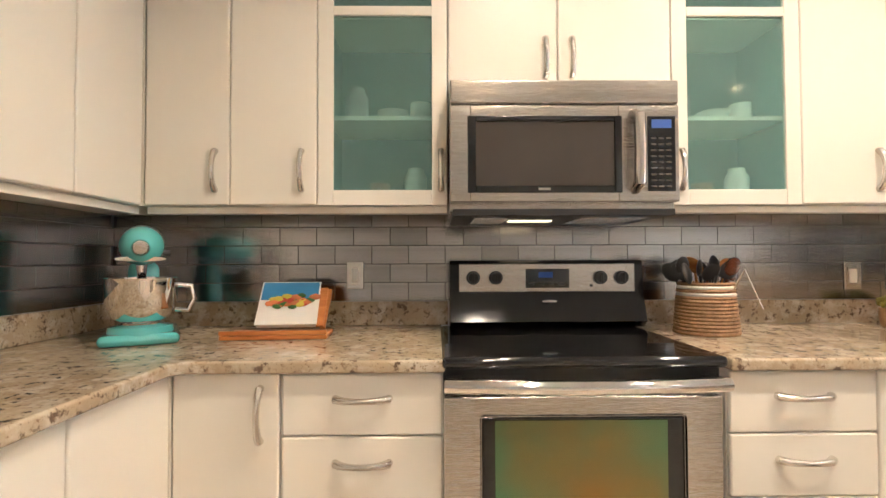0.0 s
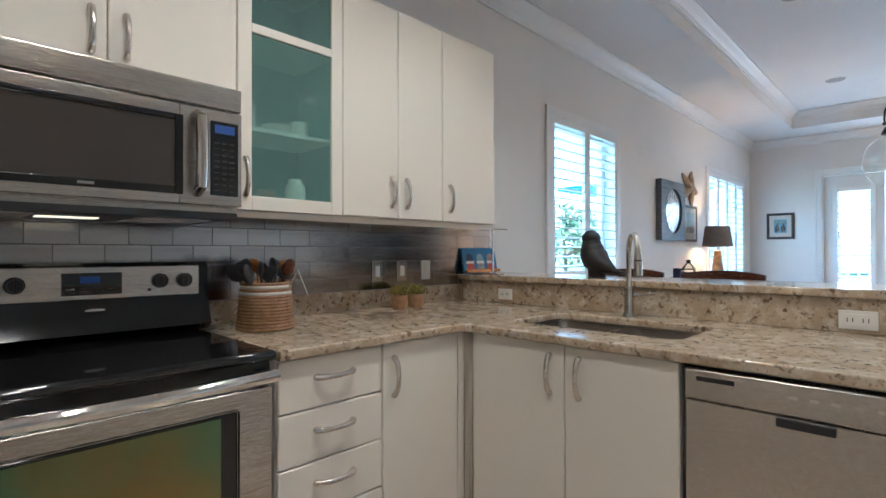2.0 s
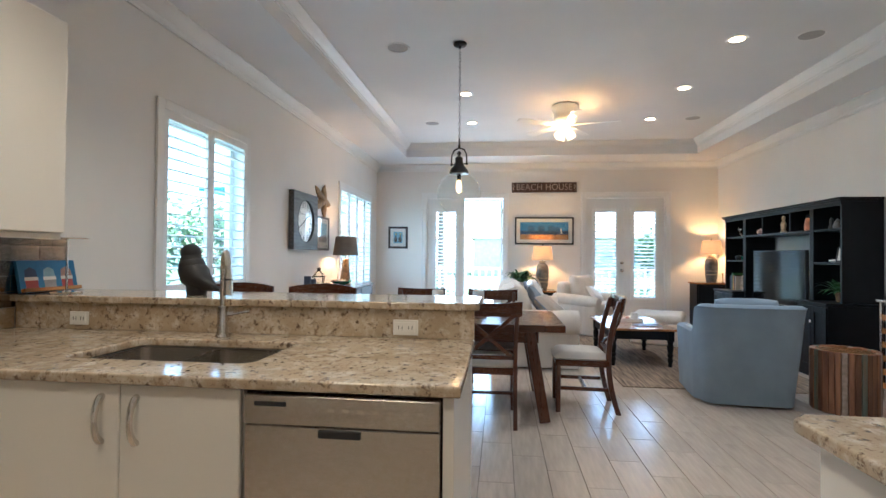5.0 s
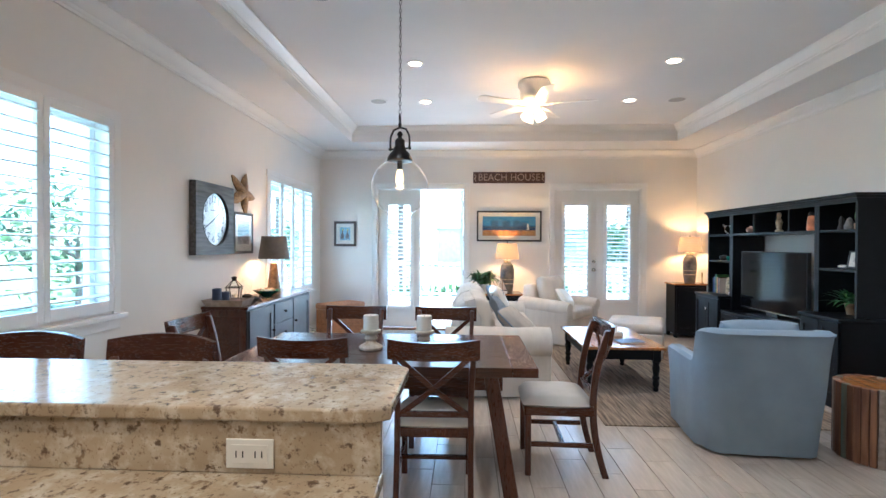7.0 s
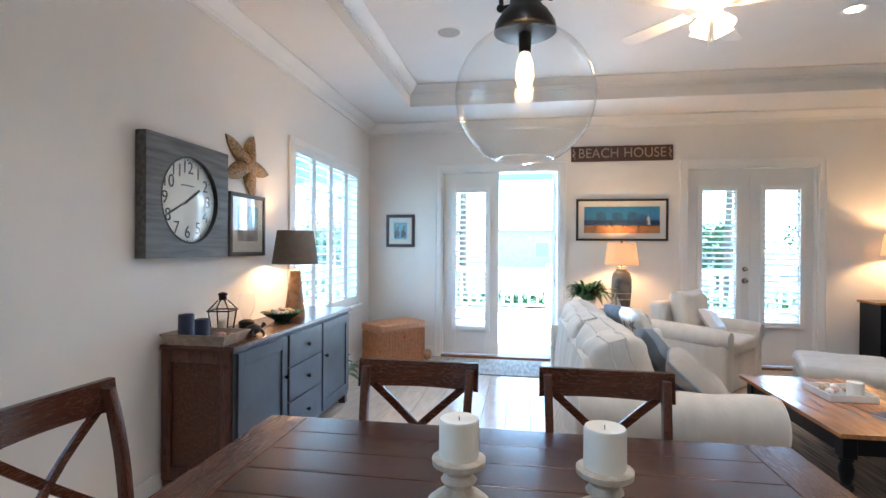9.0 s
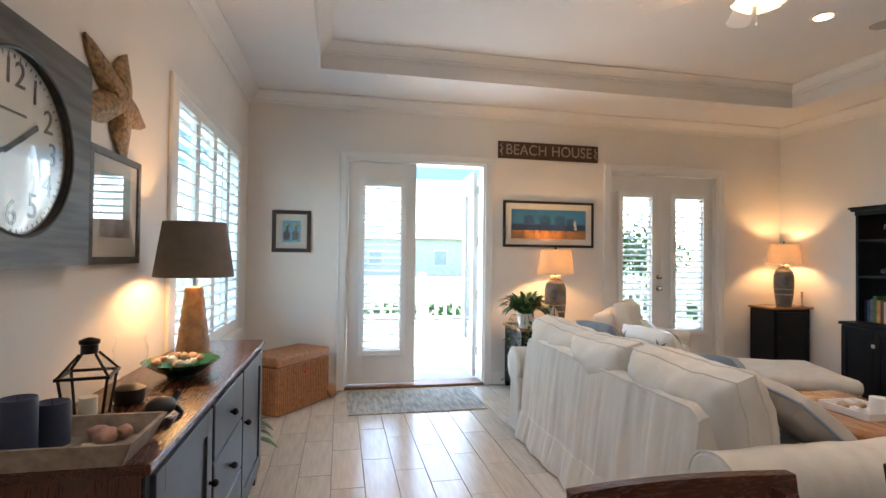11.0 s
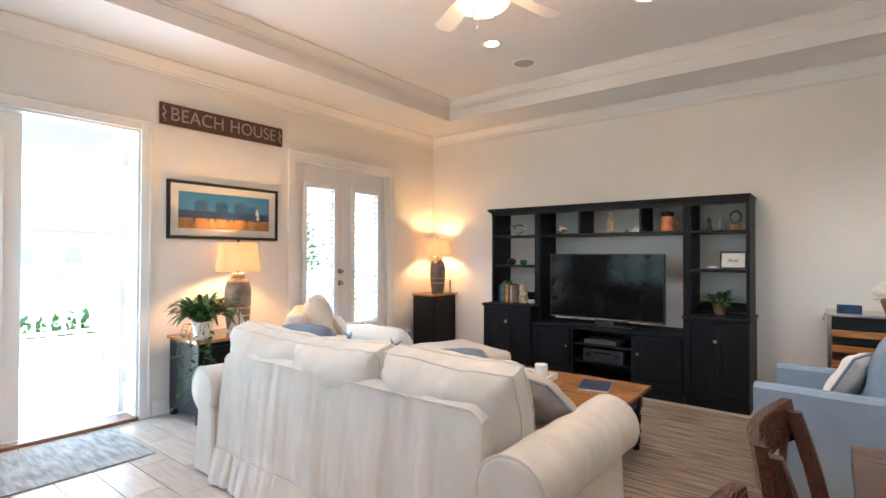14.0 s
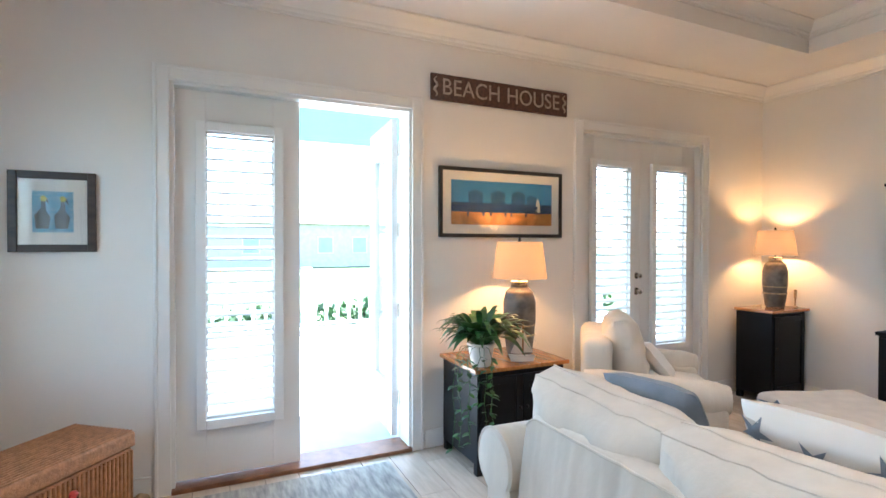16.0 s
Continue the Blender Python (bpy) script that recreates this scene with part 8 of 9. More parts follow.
for k in range(4):
    bm = bmesh.new()
    mm = pose(0, 0, 0, 0, 0, 90 * k)
    bm.faces.new([bm.verts.new(mm @ Vector(p)) for p in ((-0.055, -0.056, 0.014), (0.055, -0.056, 0.014), (0.075, -0.076, 0.14), (-0.075, -0.076, 0.14))])
    g = part("pane", bm, "glass", ln, smooth=False)
    bm = bmesh.new()
    bm.faces.new([bm.verts.new(mm @ Vector(p)) for p in ((-0.078, -0.079, 0.141), (0.078, -0.079, 0.141), (0.025, -0.026, 0.20), (-0.025, -0.026, 0.20))])
    part("roof_pane", bm, "glass", ln, smooth=False)
part("eave", B((-0.085, -0.085, 0.136, 0.085, -0.075, 0.144), (-0.085, 0.075, 0.136, 0.085, 0.085, 0.144), (-0.085, -0.075, 0.136, -0.075, 0.075, 0.144), (0.075, -0.075, 0.136, 0.085, 0.075, 0.144)), "bronze", ln)
bm = bmesh.new()
lathe(bm, [(0.028, 0.20), (0.028, 0.225), (0.034, 0.228), (0.034, 0.238), (0.01, 0.245), (0.0, 0.246)], seg=16)
part("chimney", bm, "bronze", ln)
bm = bmesh.new()
lathe(bm, [(0.03, 0.0145), (0.03, 0.075), (0.0, 0.073)], seg=18)
part("candle", bm, "wax", ln)
tu = thing("turtle_figurine", pose(6.22, 1.725, ST, 0, 0, -20), "small dark bronze turtle figurine", "figurine")
bm = bmesh.new()
bmesh.ops.create_uvsphere(bm, u_segments=14, v_segments=8, radius=1, matrix=Matrix.Translation((0, 0, 0.035)) @ Matrix.Diagonal((0.055, 0.042, 0.032, 1)))
part("shell", bm, "bird", tu)
for x, y in ((0.04, 0.035), (0.04, -0.035), (-0.04, 0.035), (-0.04, -0.035)):
    bm = bmesh.new()
    rod(bm, (x * 0.8, y * 0.8, 0.03), (x * 1.25, y * 1.2, 0.001), 0.011, 0.008, 8)
    part("leg", bm, "bird", tu)
bm = bmesh.new()
tube(bm, [(0.045, 0, 0.03), (0.07, 0, 0.045), (0.085, 0, 0.06)], [0.012, 0.011, 0.014], 8)
part("head", bm, "bird", tu)
vz = thing("glass_vase", (6.42, 1.89, ST), "clear glass vase on a dark base", "vase")
bm = bmesh.new()
lathe(bm, [(0.045, 0.0), (0.05, 0.01), (0.052, 0.05), (0.03, 0.062), (0.0, 0.064)], seg=20)
part("base", bm, "bird", vz)
bm = bmesh.new()
lathe(bm, [(0.02, 0.064), (0.03, 0.09), (0.05, 0.14), (0.055, 0.19), (0.045, 0.22), (0.05, 0.235)], seg=24, closed=False)
part("bowl", bm, "glass", vz, "clear glass")
bl = thing("green_bowl", (6.80, 1.83, ST), "teal glazed bowl full of seashells", "bowl")
bm = bmesh.new()
lathe(bm, [(0.055, 0.0), (0.06, 0.012), (0.095, 0.03), (0.15, 0.068), (0.156, 0.07), (0.10, 0.042), (0.0, 0.03)], seg=28)
part("bowl_body", bm, "green", bl)
rnd = random.Random(8)
for k in range(22):
    a, r = rnd.uniform(0, 6.28), 0.115 * math.sqrt(rnd.random())
    bm = bmesh.new()
    shell_blob(bm, (r * math.cos(a), r * math.sin(a), 0.066 + 0.012 * (1 - r / 0.115) + rnd.uniform(0, 0.008)), rnd.uniform(0.015, 0.027), k * 1.3)
    part("seashell", bm, ("sand", "pink", "white", "sand")[k % 4], bl)

# ---------- on the console shelves ----------
YCs = -3.97


def figurine(name, x, z, prof, material, label):
    bm = bmesh.new()
    lathe(bm, prof, (x, YCs, z), 14)
    return solo(name, bm, material, label, "figurine", "console ornaments")


figurine("figurine", 7.07, 1.6275, [(0.04, 0), (0.04, 0.02), (0.022, 0.03), (0.03, 0.07), (0.036, 0.11), (0.022, 0.15), (0.014, 0.165), (0.024, 0.185), (0.02, 0.215), (0.0, 0.225)], "sand", "tan carved standing figurine on the shelf")
figurine("small_figurine", 6.90, 1.6275, [(0.012, 0), (0.014, 0.02), (0.008, 0.03), (0.0, 0.036)], "blackmatt", "tiny dark figurine on the shelf")
figurine("salt_shaker", 6.82, 1.6275, [(0.02, 0), (0.022, 0.025), (0.014, 0.045), (0.0, 0.052)], "white", "small white shaker on the shelf")
figurine("salt_shaker", 6.775, 1.6275, [(0.02, 0), (0.022, 0.025), (0.014, 0.045), (0.0, 0.052)], "white", "small white shaker on the shelf")
tb = thing("character_jug", (6.50, YCs, 1.6275), "orange glazed face jug with a black hat", "jug")
bm = bmesh.new()
lathe(bm, [(0.06, 0), (0.065, 0.02), (0.062, 0.10), (0.055, 0.14), (0.05, 0.15)], seg=20)
part("jug_body", bm, "orange", tb)
bm = bmesh.new()
lathe(bm, [(0.052, 0.15), (0.062, 0.155), (0.058, 0.185), (0.03, 0.20), (0.0, 0.202)], seg=20)
part("hat", bm, "blackgloss", tb)
bm = bmesh.new()
tube(bm, [(-0.055, 0, 0.13), (-0.095, 0, 0.12), (-0.10, 0, 0.07), (-0.06, 0, 0.04)], 0.011, 8)
part("jug_grip", bm, "terracotta", tb)
bm = bmesh.new()
for k in range(7):
    shell_blob(bm, (7.62 + 0.03 * math.cos(k), YCs + 0.03 * math.sin(k * 2), 1.6275 + 0.03 + 0.006 * k), 0.034, k * 2.2)
solo("coral_ornament", bm, "pink", "pink branching coral ornament on the shelf", "ornament", "console ornaments")
bm = bmesh.new()
tube(bm, [(8.18 + 0.075 * math.cos(a), YCs, 1.70 + 0.05 * math.sin(a)) for a in [i * 0.42 for i in range(15)]], 0.008, 6)
tube(bm, [(8.25, YCs, 1.73), (8.30, YCs, 1.77), (8.31, YCs, 1.72)], 0.006, 6)
rod(bm, (8.18, YCs, 1.6245), (8.18, YCs, 1.652), 0.02, 0.006, 10)
solo("fish_ornament", bm, "chrome", "silver wire fish ornament on the shelf", "ornament", "console ornaments")
figurine("green_glass_bowl", 8.12, 1.2695, [(0.028, 0), (0.045, 0.03), (0.04, 0.06), (0.036, 0.06), (0.0, 0.02)], "green", "small green glass bowl on the shelf")
figurine("black_pot", 8.28, 1.2695, [(0.03, 0), (0.055, 0.03), (0.05, 0.06), (0.02, 0.075), (0.0, 0.08)], "bird", "small black pot on the shelf")
rnd = random.Random(4)
x = 8.44
for i, mt in enumerate(("navy", "picnavy", "frame_grey", "leaf", "picsand", "signwood", "taupe")):
    w, h = rnd.uniform(0.022, 0.034), rnd.uniform(0.20, 0.27)
    bk = thing("book", (x - w / 2, -3.98, 0.816), "upright hardback book on the console shelf", "book", "books on the console")
    part("pages", B((-w / 2 + 0.003, -0.08, 0.002, w / 2 - 0.003, 0.076, h - 0.004)), "paper", bk)
    part("cover", B((-w / 2, -0.082, 0, -w / 2 + 0.003, 0.08, h), (w / 2 - 0.003, -0.082, 0, w / 2, 0.08, h), (-w / 2 + 0.003, 0.077, 0, w / 2 - 0.003, 0.08, h)), mt, bk)
    x -= w + 0.002
bm = bmesh.new()
for k in range(5):
    shell_blob(bm, (8.12, YCs, 0.85 + 0.04 * k), 0.06 - 0.004 * k, k * 1.9, 0.9)
solo("carved_stone_head", bm, "sand", "tan carved stone ornament beside the books", "ornament", "console ornaments")
bm = bmesh.new()
shell_blob(bm, (7.99, -3.93, 0.842), 0.05, 3.3, 0.5)
solo("white_shell", bm, "white", "white shell on the console shelf", "shell", "console ornaments")
figurine("figurine", 6.13, 1.6245, [(0.03, 0), (0.03, 0.02), (0.018, 0.06), (0.024, 0.09), (0.012, 0.12), (0.0, 0.135)], "bird", "small dark figurine on the shelf")
figurine("figurine", 6.03, 1.6245, [(0.04, 0), (0.045, 0.03), (0.03, 0.07), (0.018, 0.10), (0.0, 0.115)], "frame_grey", "small grey figurine on the shelf")
figurine("twisted_ornament", 5.91, 1.6245, [(0.04, 0), (0.045, 0.05), (0.035, 0.055), (0.0, 0.055)], "terracotta", "brown pot with a ring-shaped topiary")
bm = bmesh.new()
tube(bm, [(5.91 + 0.045 * math.cos(a), YCs, 1.745 + 0.055 * math.sin(a)) for a in [i * 0.45 for i in range(15)]], 0.011, 6)
rod(bm, (5.91, YCs, 1.68), (5.91, YCs, 1.70), 0.006)
solo("topiary_ring", bm, "leaf", "small ring-shaped topiary in a pot", "plant")
figurine("pale_dish", 6.10, 1.2595, [(0.02, 0), (0.045, 0.015), (0.04, 0.03), (0.0, 0.035)], "white", "small pale shell dish on the shelf")
t = thing("small_framed_photo", pose(5.93, -3.98, 1.345, -10, 0, 180), "small black-framed bird print on the shelf", "picture")
frame_parts(t, 0.22, 0.165, 0.016, 0.016, 0.03, "blackmatt")
bm = bmesh.new()
flat(bm, [(-0.05, -0.02), (0.05, -0.02), (0.03, 0.015), (0.0, 0.0), (-0.03, 0.018)], -0.011)
part("print", bm, "picgrey", t, smooth=False)

# wine rack beyond the swivel chair
wr = thing("wine_trolley", (4.86, -4.04, 0), "steel-framed wine trolley with wooden shelves", "trolley")
for sx in (-1, 1):
    for sy in (-1, 1):
        part("post", B((sx * 0.37 - 0.012, sy * 0.19 - 0.012, 0, sx * 0.37 + 0.012, sy * 0.19 + 0.012, 0.90), bev=0.002), "nickel", wr)
part("top", B((-0.40, -0.22, 0.9005, 0.40, 0.22, 0.925), bev=0.003), "nickel", wr)
for k in range(6):
    z = 0.12 + k * 0.125
    part("shelf", B((-0.355, -0.18, z, 0.355, 0.18, z + 0.012)), "oak", wr)
    part("shelf_front", B((-0.355, 0.181, z - 0.01, 0.355, 0.196, z + 0.045), bev=0.002), "oak", wr)
part("back_panel", B((-0.355, -0.19, 0.1, 0.355, -0.182, 0.88)), "blackmatt", wr)
part("handle_bar", B((0.40, -0.17, 0.86, 0.415, 0.17, 0.875)), "nickel", wr)
for i in range(4):
    solo("blue_box", B((5.02, -3.98, 0.926 + i * 0.016, 5.18, -3.88, 0.940 + i * 0.016), bev=0.002), "picnavy", "dark blue flat box stacked on the trolley", "box", "stacked blue boxes")
fv = thing("flower_vase", (4.82, -3.98, 0.926), "glass vase of white hydrangea flowers", "flowers")
bm = bmesh.new()
lathe(bm, [(0.05, 0), (0.06, 0.01), (0.085, 0.10), (0.08, 0.12), (0.0, 0.118)], seg=20)
part("vase", bm, "terracotta", fv)
rnd = random.Random(6)
for k in range(26):
    a, r = rnd.uniform(0, 6.28), 0.13 * math.sqrt(rnd.random())
    bm = bmesh.new()
    shell_blob(bm, (r * math.cos(a), r * math.sin(a), 0.21 - r * 0.5 + rnd.uniform(0, 0.05)), rnd.uniform(0.028, 0.042), k * 0.9, 0.9)
    part("blossom", bm, "wax", fv)
bm = bmesh.new()
for k in range(14):
    a = rnd.uniform(0, 6.28)
    leafblade(bm, (0.03 * math.cos(a), 0.03 * math.sin(a), 0.11), (math.cos(a), math.sin(a), 0.5), 0.14, 0.05, 0.5)
part("leaves", bm, "leaf2", fv, smooth=False)


# ---------- on the kitchen worktops ----------
def stand_mixer():
    m = thing("stand_mixer", pose(-1.085, 1.745, CT + 0.001, 0, 0, -62), "aqua stand mixer with a polished steel bowl", "mixer")
    # front +x
    bm = bmesh.new()
    soft(bm, -0.15, -0.115, 0.0, 0.19, 0.115, 0.036, 0.017, 0.0)
    lathe(bm, [(0.10, 0.03), (0.095, 0.055), (0.06, 0.062), (0.0, 0.062)], (0.085, 0, 0), 28)
    part("foot", bm, "aqua", m)
    bm = bmesh.new()
    soft(bm, -0.14, -0.05, 0.03, -0.05, 0.05, 0.27, 0.03, 0.0)
    part("column", bm, "aqua", m)
    bm = bmesh.new()
    pts = [(-0.15, 0, 0.31), (-0.13, 0, 0.315), (-0.06, 0, 0.325), (0.04, 0, 0.325), (0.12, 0, 0.32), (0.16, 0, 0.315), (0.175, 0, 0.312)]
    tube(bm, pts, [0.02, 0.055, 0.068, 0.07, 0.064, 0.045, 0.015], 22)
    part("motor_head", bm, "aqua", m)
    bm = bmesh.new()
    tube(bm, [(0.155, 0, 0.315), (0.17, 0, 0.314), (0.185, 0, 0.313)], [0.030, 0.028, 0.02], 20)
    part("hub_cap", bm, "chrome", m)
    bm = bmesh.new()
    tube(bm, [(-0.135, 0, 0.295), (0.15, 0, 0.293)], 0.0735, 24, 0.98)
    for v in bm.verts:
        v.co.z = 0.278 + (v.co.z - 0.295) * 0.12
    part("trim_band", bm, "chrome", m)
    bm = bmesh.new()
    rod(bm, (0.085, 0, 0.27), (0.085, 0, 0.20), 0.018, 0.012, 14)
    part("beater_shaft", bm, "chrome", m)
    bm = bmesh.new()
    lathe(bm, [(0.055, 0.055), (0.062, 0.062), (0.056, 0.068), (0.086, 0.085), (0.105, 0.125), (0.110, 0.20), (0.113, 0.215), (0.109, 0.215), (0.10, 0.13), (0.0, 0.07)], (0.085, 0, 0), 32)
    bw = part("bowl", bm, "chrome", m, "polished steel bowl")
    bm = bmesh.new()
    tube(bm, [(0.085, 0.105, 0.19), (0.085, 0.15, 0.185), (0.085, 0.16, 0.14), (0.085, 0.14, 0.10), (0.085, 0.10, 0.105)], 0.009, 10)
    part("grip", bm, "chrome", bw)
    bm = bmesh.new()
    rod(bm, (-0.02, 0.065, 0.30), (-0.02, 0.085, 0.30), 0.011, seg=12)
    part("speed_lever", bm, "blackmatt", m)


stand_mixer()
cs = thing("cookbook_stand", pose(-0.62, 1.83, CT + 0.001, 0, 0, 4), "orange bamboo cookbook stand", "stand")
part("ledge", B((-0.18, -0.14, 0.0, 0.18, 0.02, 0.016), bev=0.004), "bamboo", cs)
part("lip", B((-0.18, -0.142, 0.0165, 0.18, -0.13, 0.032), bev=0.003), "bamboo", cs)
bm = bmesh.new()
obox(bm, pose(0.03, 0.055, 0.095, -45, 0, 0), 0.24, 0.012, 0.19, 0.003, 1)
part("back_board", bm, "bamboo", cs)
bm = bmesh.new()
bar(bm, (0.145, -0.005, 0.02), (0.155, 0.12, 0.155), 0.02, 0.014, 0.002)
part("strut", bm, "bamboo", cs)
cb = thing("cookbook", pose(-0.60, 1.800, CT + 0.036, -44, 0, 6), "cookbook with a colourful food photo cover", "book")
part("pages", B((-0.105, -0.004, 0.0, 0.105, 0.010, 0.20)), "paper", cb)
part("cover", B((-0.11, -0.008, -0.001, 0.11, -0.0045, 0.205)), "white", cb)
part("cover_photo", B((-0.105, -0.0095, 0.115, 0.105, -0.0085, 0.20)), "picblue", cb)
rnd = random.Random(12)
for k in range(34):
    bm = bmesh.new()
    shell_blob(bm, (rnd.gauss(0, 0.038), -0.012, 0.095 + rnd.gauss(0, 0.018)), rnd.uniform(0.014, 0.022), k, 0.7)
    for v in bm.verts:
        v.co.y = -0.0135 + (v.co.y + 0.012) * 0.1
    part("printed_food", bm, ("orange", "red", "yellow", "leaf", "orange")[k % 5], cb)

ub = thing("utensil_basket", (0.935, 1.80, CT + 0.001), "round woven basket crock with two pale rings", "basket")
for k in range(15):
    r = 0.103 - 0.016 * k / 14
    bm = bmesh.new()
    tube(bm, [((r + 0.005 * ((i + k) % 2)) * math.cos(2 * math.pi * i / 40), (r + 0.005 * ((i + k) % 2)) * math.sin(2 * math.pi * i / 40), 0.007 + k * 0.0125) for i in range(41)], 0.0066, 6)
    part("weave_ring", bm, "white" if k in (11, 13) else "wicker", ub)
bm = bmesh.new()
lathe(bm, [(0.0, 0.004), (0.095, 0.004), (0.090, 0.10), (0.080, 0.185), (0.077, 0.185), (0.08, 0.02), (0.0, 0.02)], seg=28)
part("liner", bm, "wicker", ub)
rnd = random.Random(17)
for k in range(17):
    a = 2 * math.pi * k / 17 + 0.3 + (k % 2) * 1.7
    far = rnd.uniform(0.35, 1.0)
    lean = Vector((math.cos(a) * 0.105 * far, math.sin(a) * 0.065 * far, 0))
    h = rnd.uniform(0.24, 0.275)
    mt = ("blackmatt", "blackmatt", "walnut", "blackmatt", "oak", "blackmatt", "blackmatt")[k % 7]
    u = thing("kitchen_utensil", (0.935, 1.80, CT + 0.001), "cooking spoon or spatula standing in the basket", "utensil", "utensils in the basket")
    bm = bmesh.new()
    rod(bm, Vector((0, 0, 0.022)) + lean * 0.2, Vector((0, 0, h * 0.8)) + lean * 1.1, 0.006, 0.005, 8)
    part("handle", bm, mt, u)
    bm = bmesh.new()
    mm = Matrix.Translation(Vector((0, 0, h * 0.9)) + lean * 1.25) @ pose(0, 0, 0, rnd.uniform(-35, 35), rnd.uniform(-60, 60), math.degrees(a))
    bmesh.ops.create_uvsphere(bm, u_segments=12, v_segments=8, radius=1, matrix=mm @ Matrix.Diagonal((0.030, 0.010, 0.040, 1)))
    part("blade", bm, mt, u)
tg = thing("steel_tongs", (0.935, 1.80, CT + 0.001), "steel tongs leaning out of the basket", "tongs")
bm = bmesh.new()
bar(bm, (0.02, -0.03, 0.05), (0.085, -0.10, 0.235), 0.016, 0.004, 0.001)
bar(bm, (0.085, -0.10, 0.235), (0.13, -0.125, 0.10), 0.016, 0.004, 0.001)
part("arm", bm, "chrome", tg)

# sink and tap
sk = thing("kitchen_sink", (0, 0, 0), "double-bowl undermount stainless steel sink", "sink")
for y0, y1 in ((0.525, 0.868), (0.892, 1.235)):
    bm = bmesh.new()
    rings = []
    for z, ins, r in ((0.8795, 0.0, 0.05), (0.74, 0.008, 0.05), (0.705, 0.03, 0.06), (0.70, 0.06, 0.05)):
        rings.append([bm.verts.new((x, y, z)) for x, y in rrect(1.80 + ins, y0 + ins, 2.22 - ins, y1 - ins, r)])
    for a, b in zip(rings, rings[1:]):
        for i in range(len(a)):
            j = (i + 1) % len(a)
            bm.faces.new((a[i], a[j], b[j], b[i]))
    bm.faces.new(rings[-1])
    part("basin", bm, "steel", sk)
    bm = bmesh.new()
    lathe(bm, [(0.045, 0.7015), (0.043, 0.706), (0.03, 0.703), (0.0, 0.7025)], (2.01, (y0 + y1) / 2, 0), 20)
    part("drain", bm, "chrome", sk)
part("divider", B((1.80, 0.8685, 0.74, 2.22, 0.8915, 0.8785), bev=0.006), "steel", sk)
fc = thing("kitchen_tap", pose(2.30, 0.915, CT + 0.0005, 0, 0, 38), "brushed nickel gooseneck pull-down tap", "tap")
bm = bmesh.new()
lathe(bm, [(0.03, 0), (0.03, 0.008), (0.023, 0.02), (0.021, 0.13), (0.017, 0.14)], seg=20)
part("body", bm, "nickel", fc)
bm = bmesh.new()
pts = [(0, 0, 0.13), (0, 0, 0.26)] + [(-0.075 + 0.075 * math.cos(a), 0, 0.30 + 0.085 * math.sin(a)) for a in [math.pi * i / 12 for i in range(0, 12)]] + [(-0.152, 0, 0.285)]
tube(bm, pts, 0.0125, 12)
part("neck", bm, "nickel", fc)
bm = bmesh.new()
tube(bm, [(-0.152, 0, 0.30), (-0.155, 0, 0.25), (-0.158, 0, 0.20)], [0.015, 0.018, 0.02], 14)
sh = part("spray_head", bm, "nickel", fc)
bm = bmesh.new()
tube(bm, [(-0.153, 0, 0.268), (-0.1535, 0, 0.262)], 0.0185, 14)
part("seal_ring", bm, "blackmatt", sh)
bm = bmesh.new()
rod(bm, (0, -0.015, 0.10), (0, -0.045, 0.10), 0.014, seg=14)
bar(bm, (0, -0.04, 0.10), (-0.01, -0.115, 0.112), 0.012, 0.009, 0.002)
part("lever", bm, "nickel", fc)

# black bird on the bar
bm = bmesh.new()
tube(bm, [(0, 0.09, 0.04), (0, 0.05, 0.055), (0, -0.0, 0.075), (0, -0.03, 0.10), (0, -0.05, 0.14), (0, -0.055, 0.18), (0, -0.055, 0.215), (0, -0.055, 0.245), (0, -0.055, 0.26)], [0.012, 0.035, 0.06, 0.072, 0.066, 0.052, 0.044, 0.036, 0.012], 18)
tube(bm, [(0, 0.08, 0.045), (0, 0.13, 0.03), (0, 0.16, 0.02)], [0.02, 0.022, 0.006], 10, 0.5)
tube(bm, [(0, -0.075, 0.215), (0, -0.10, 0.205), (0, -0.112, 0.195)], [0.012, 0.008, 0.002], 8)
rod(bm, (0, -0.02, 0.0), (0, -0.02, 0.06), 0.045, 0.05, 16)
bmesh.ops.create_uvsphere(bm, u_segments=18, v_segments=12, radius=0.048, matrix=Matrix.Translation((0, -0.058, 0.222)))
bmesh.ops.create_uvsphere(bm, u_segments=18, v_segments=12, radius=0.062, matrix=Matrix.Translation((0, -0.05, 0.15)))
bd = solo("bird_statue", bm, "bird", "black carved bird statue sitting on the bar", "statue")
bd.matrix_world = pose(2.56, 1.19, 1.081, 0, 0, 168) @ Matrix.Diagonal((1.02, 1.08, 0.97, 1))

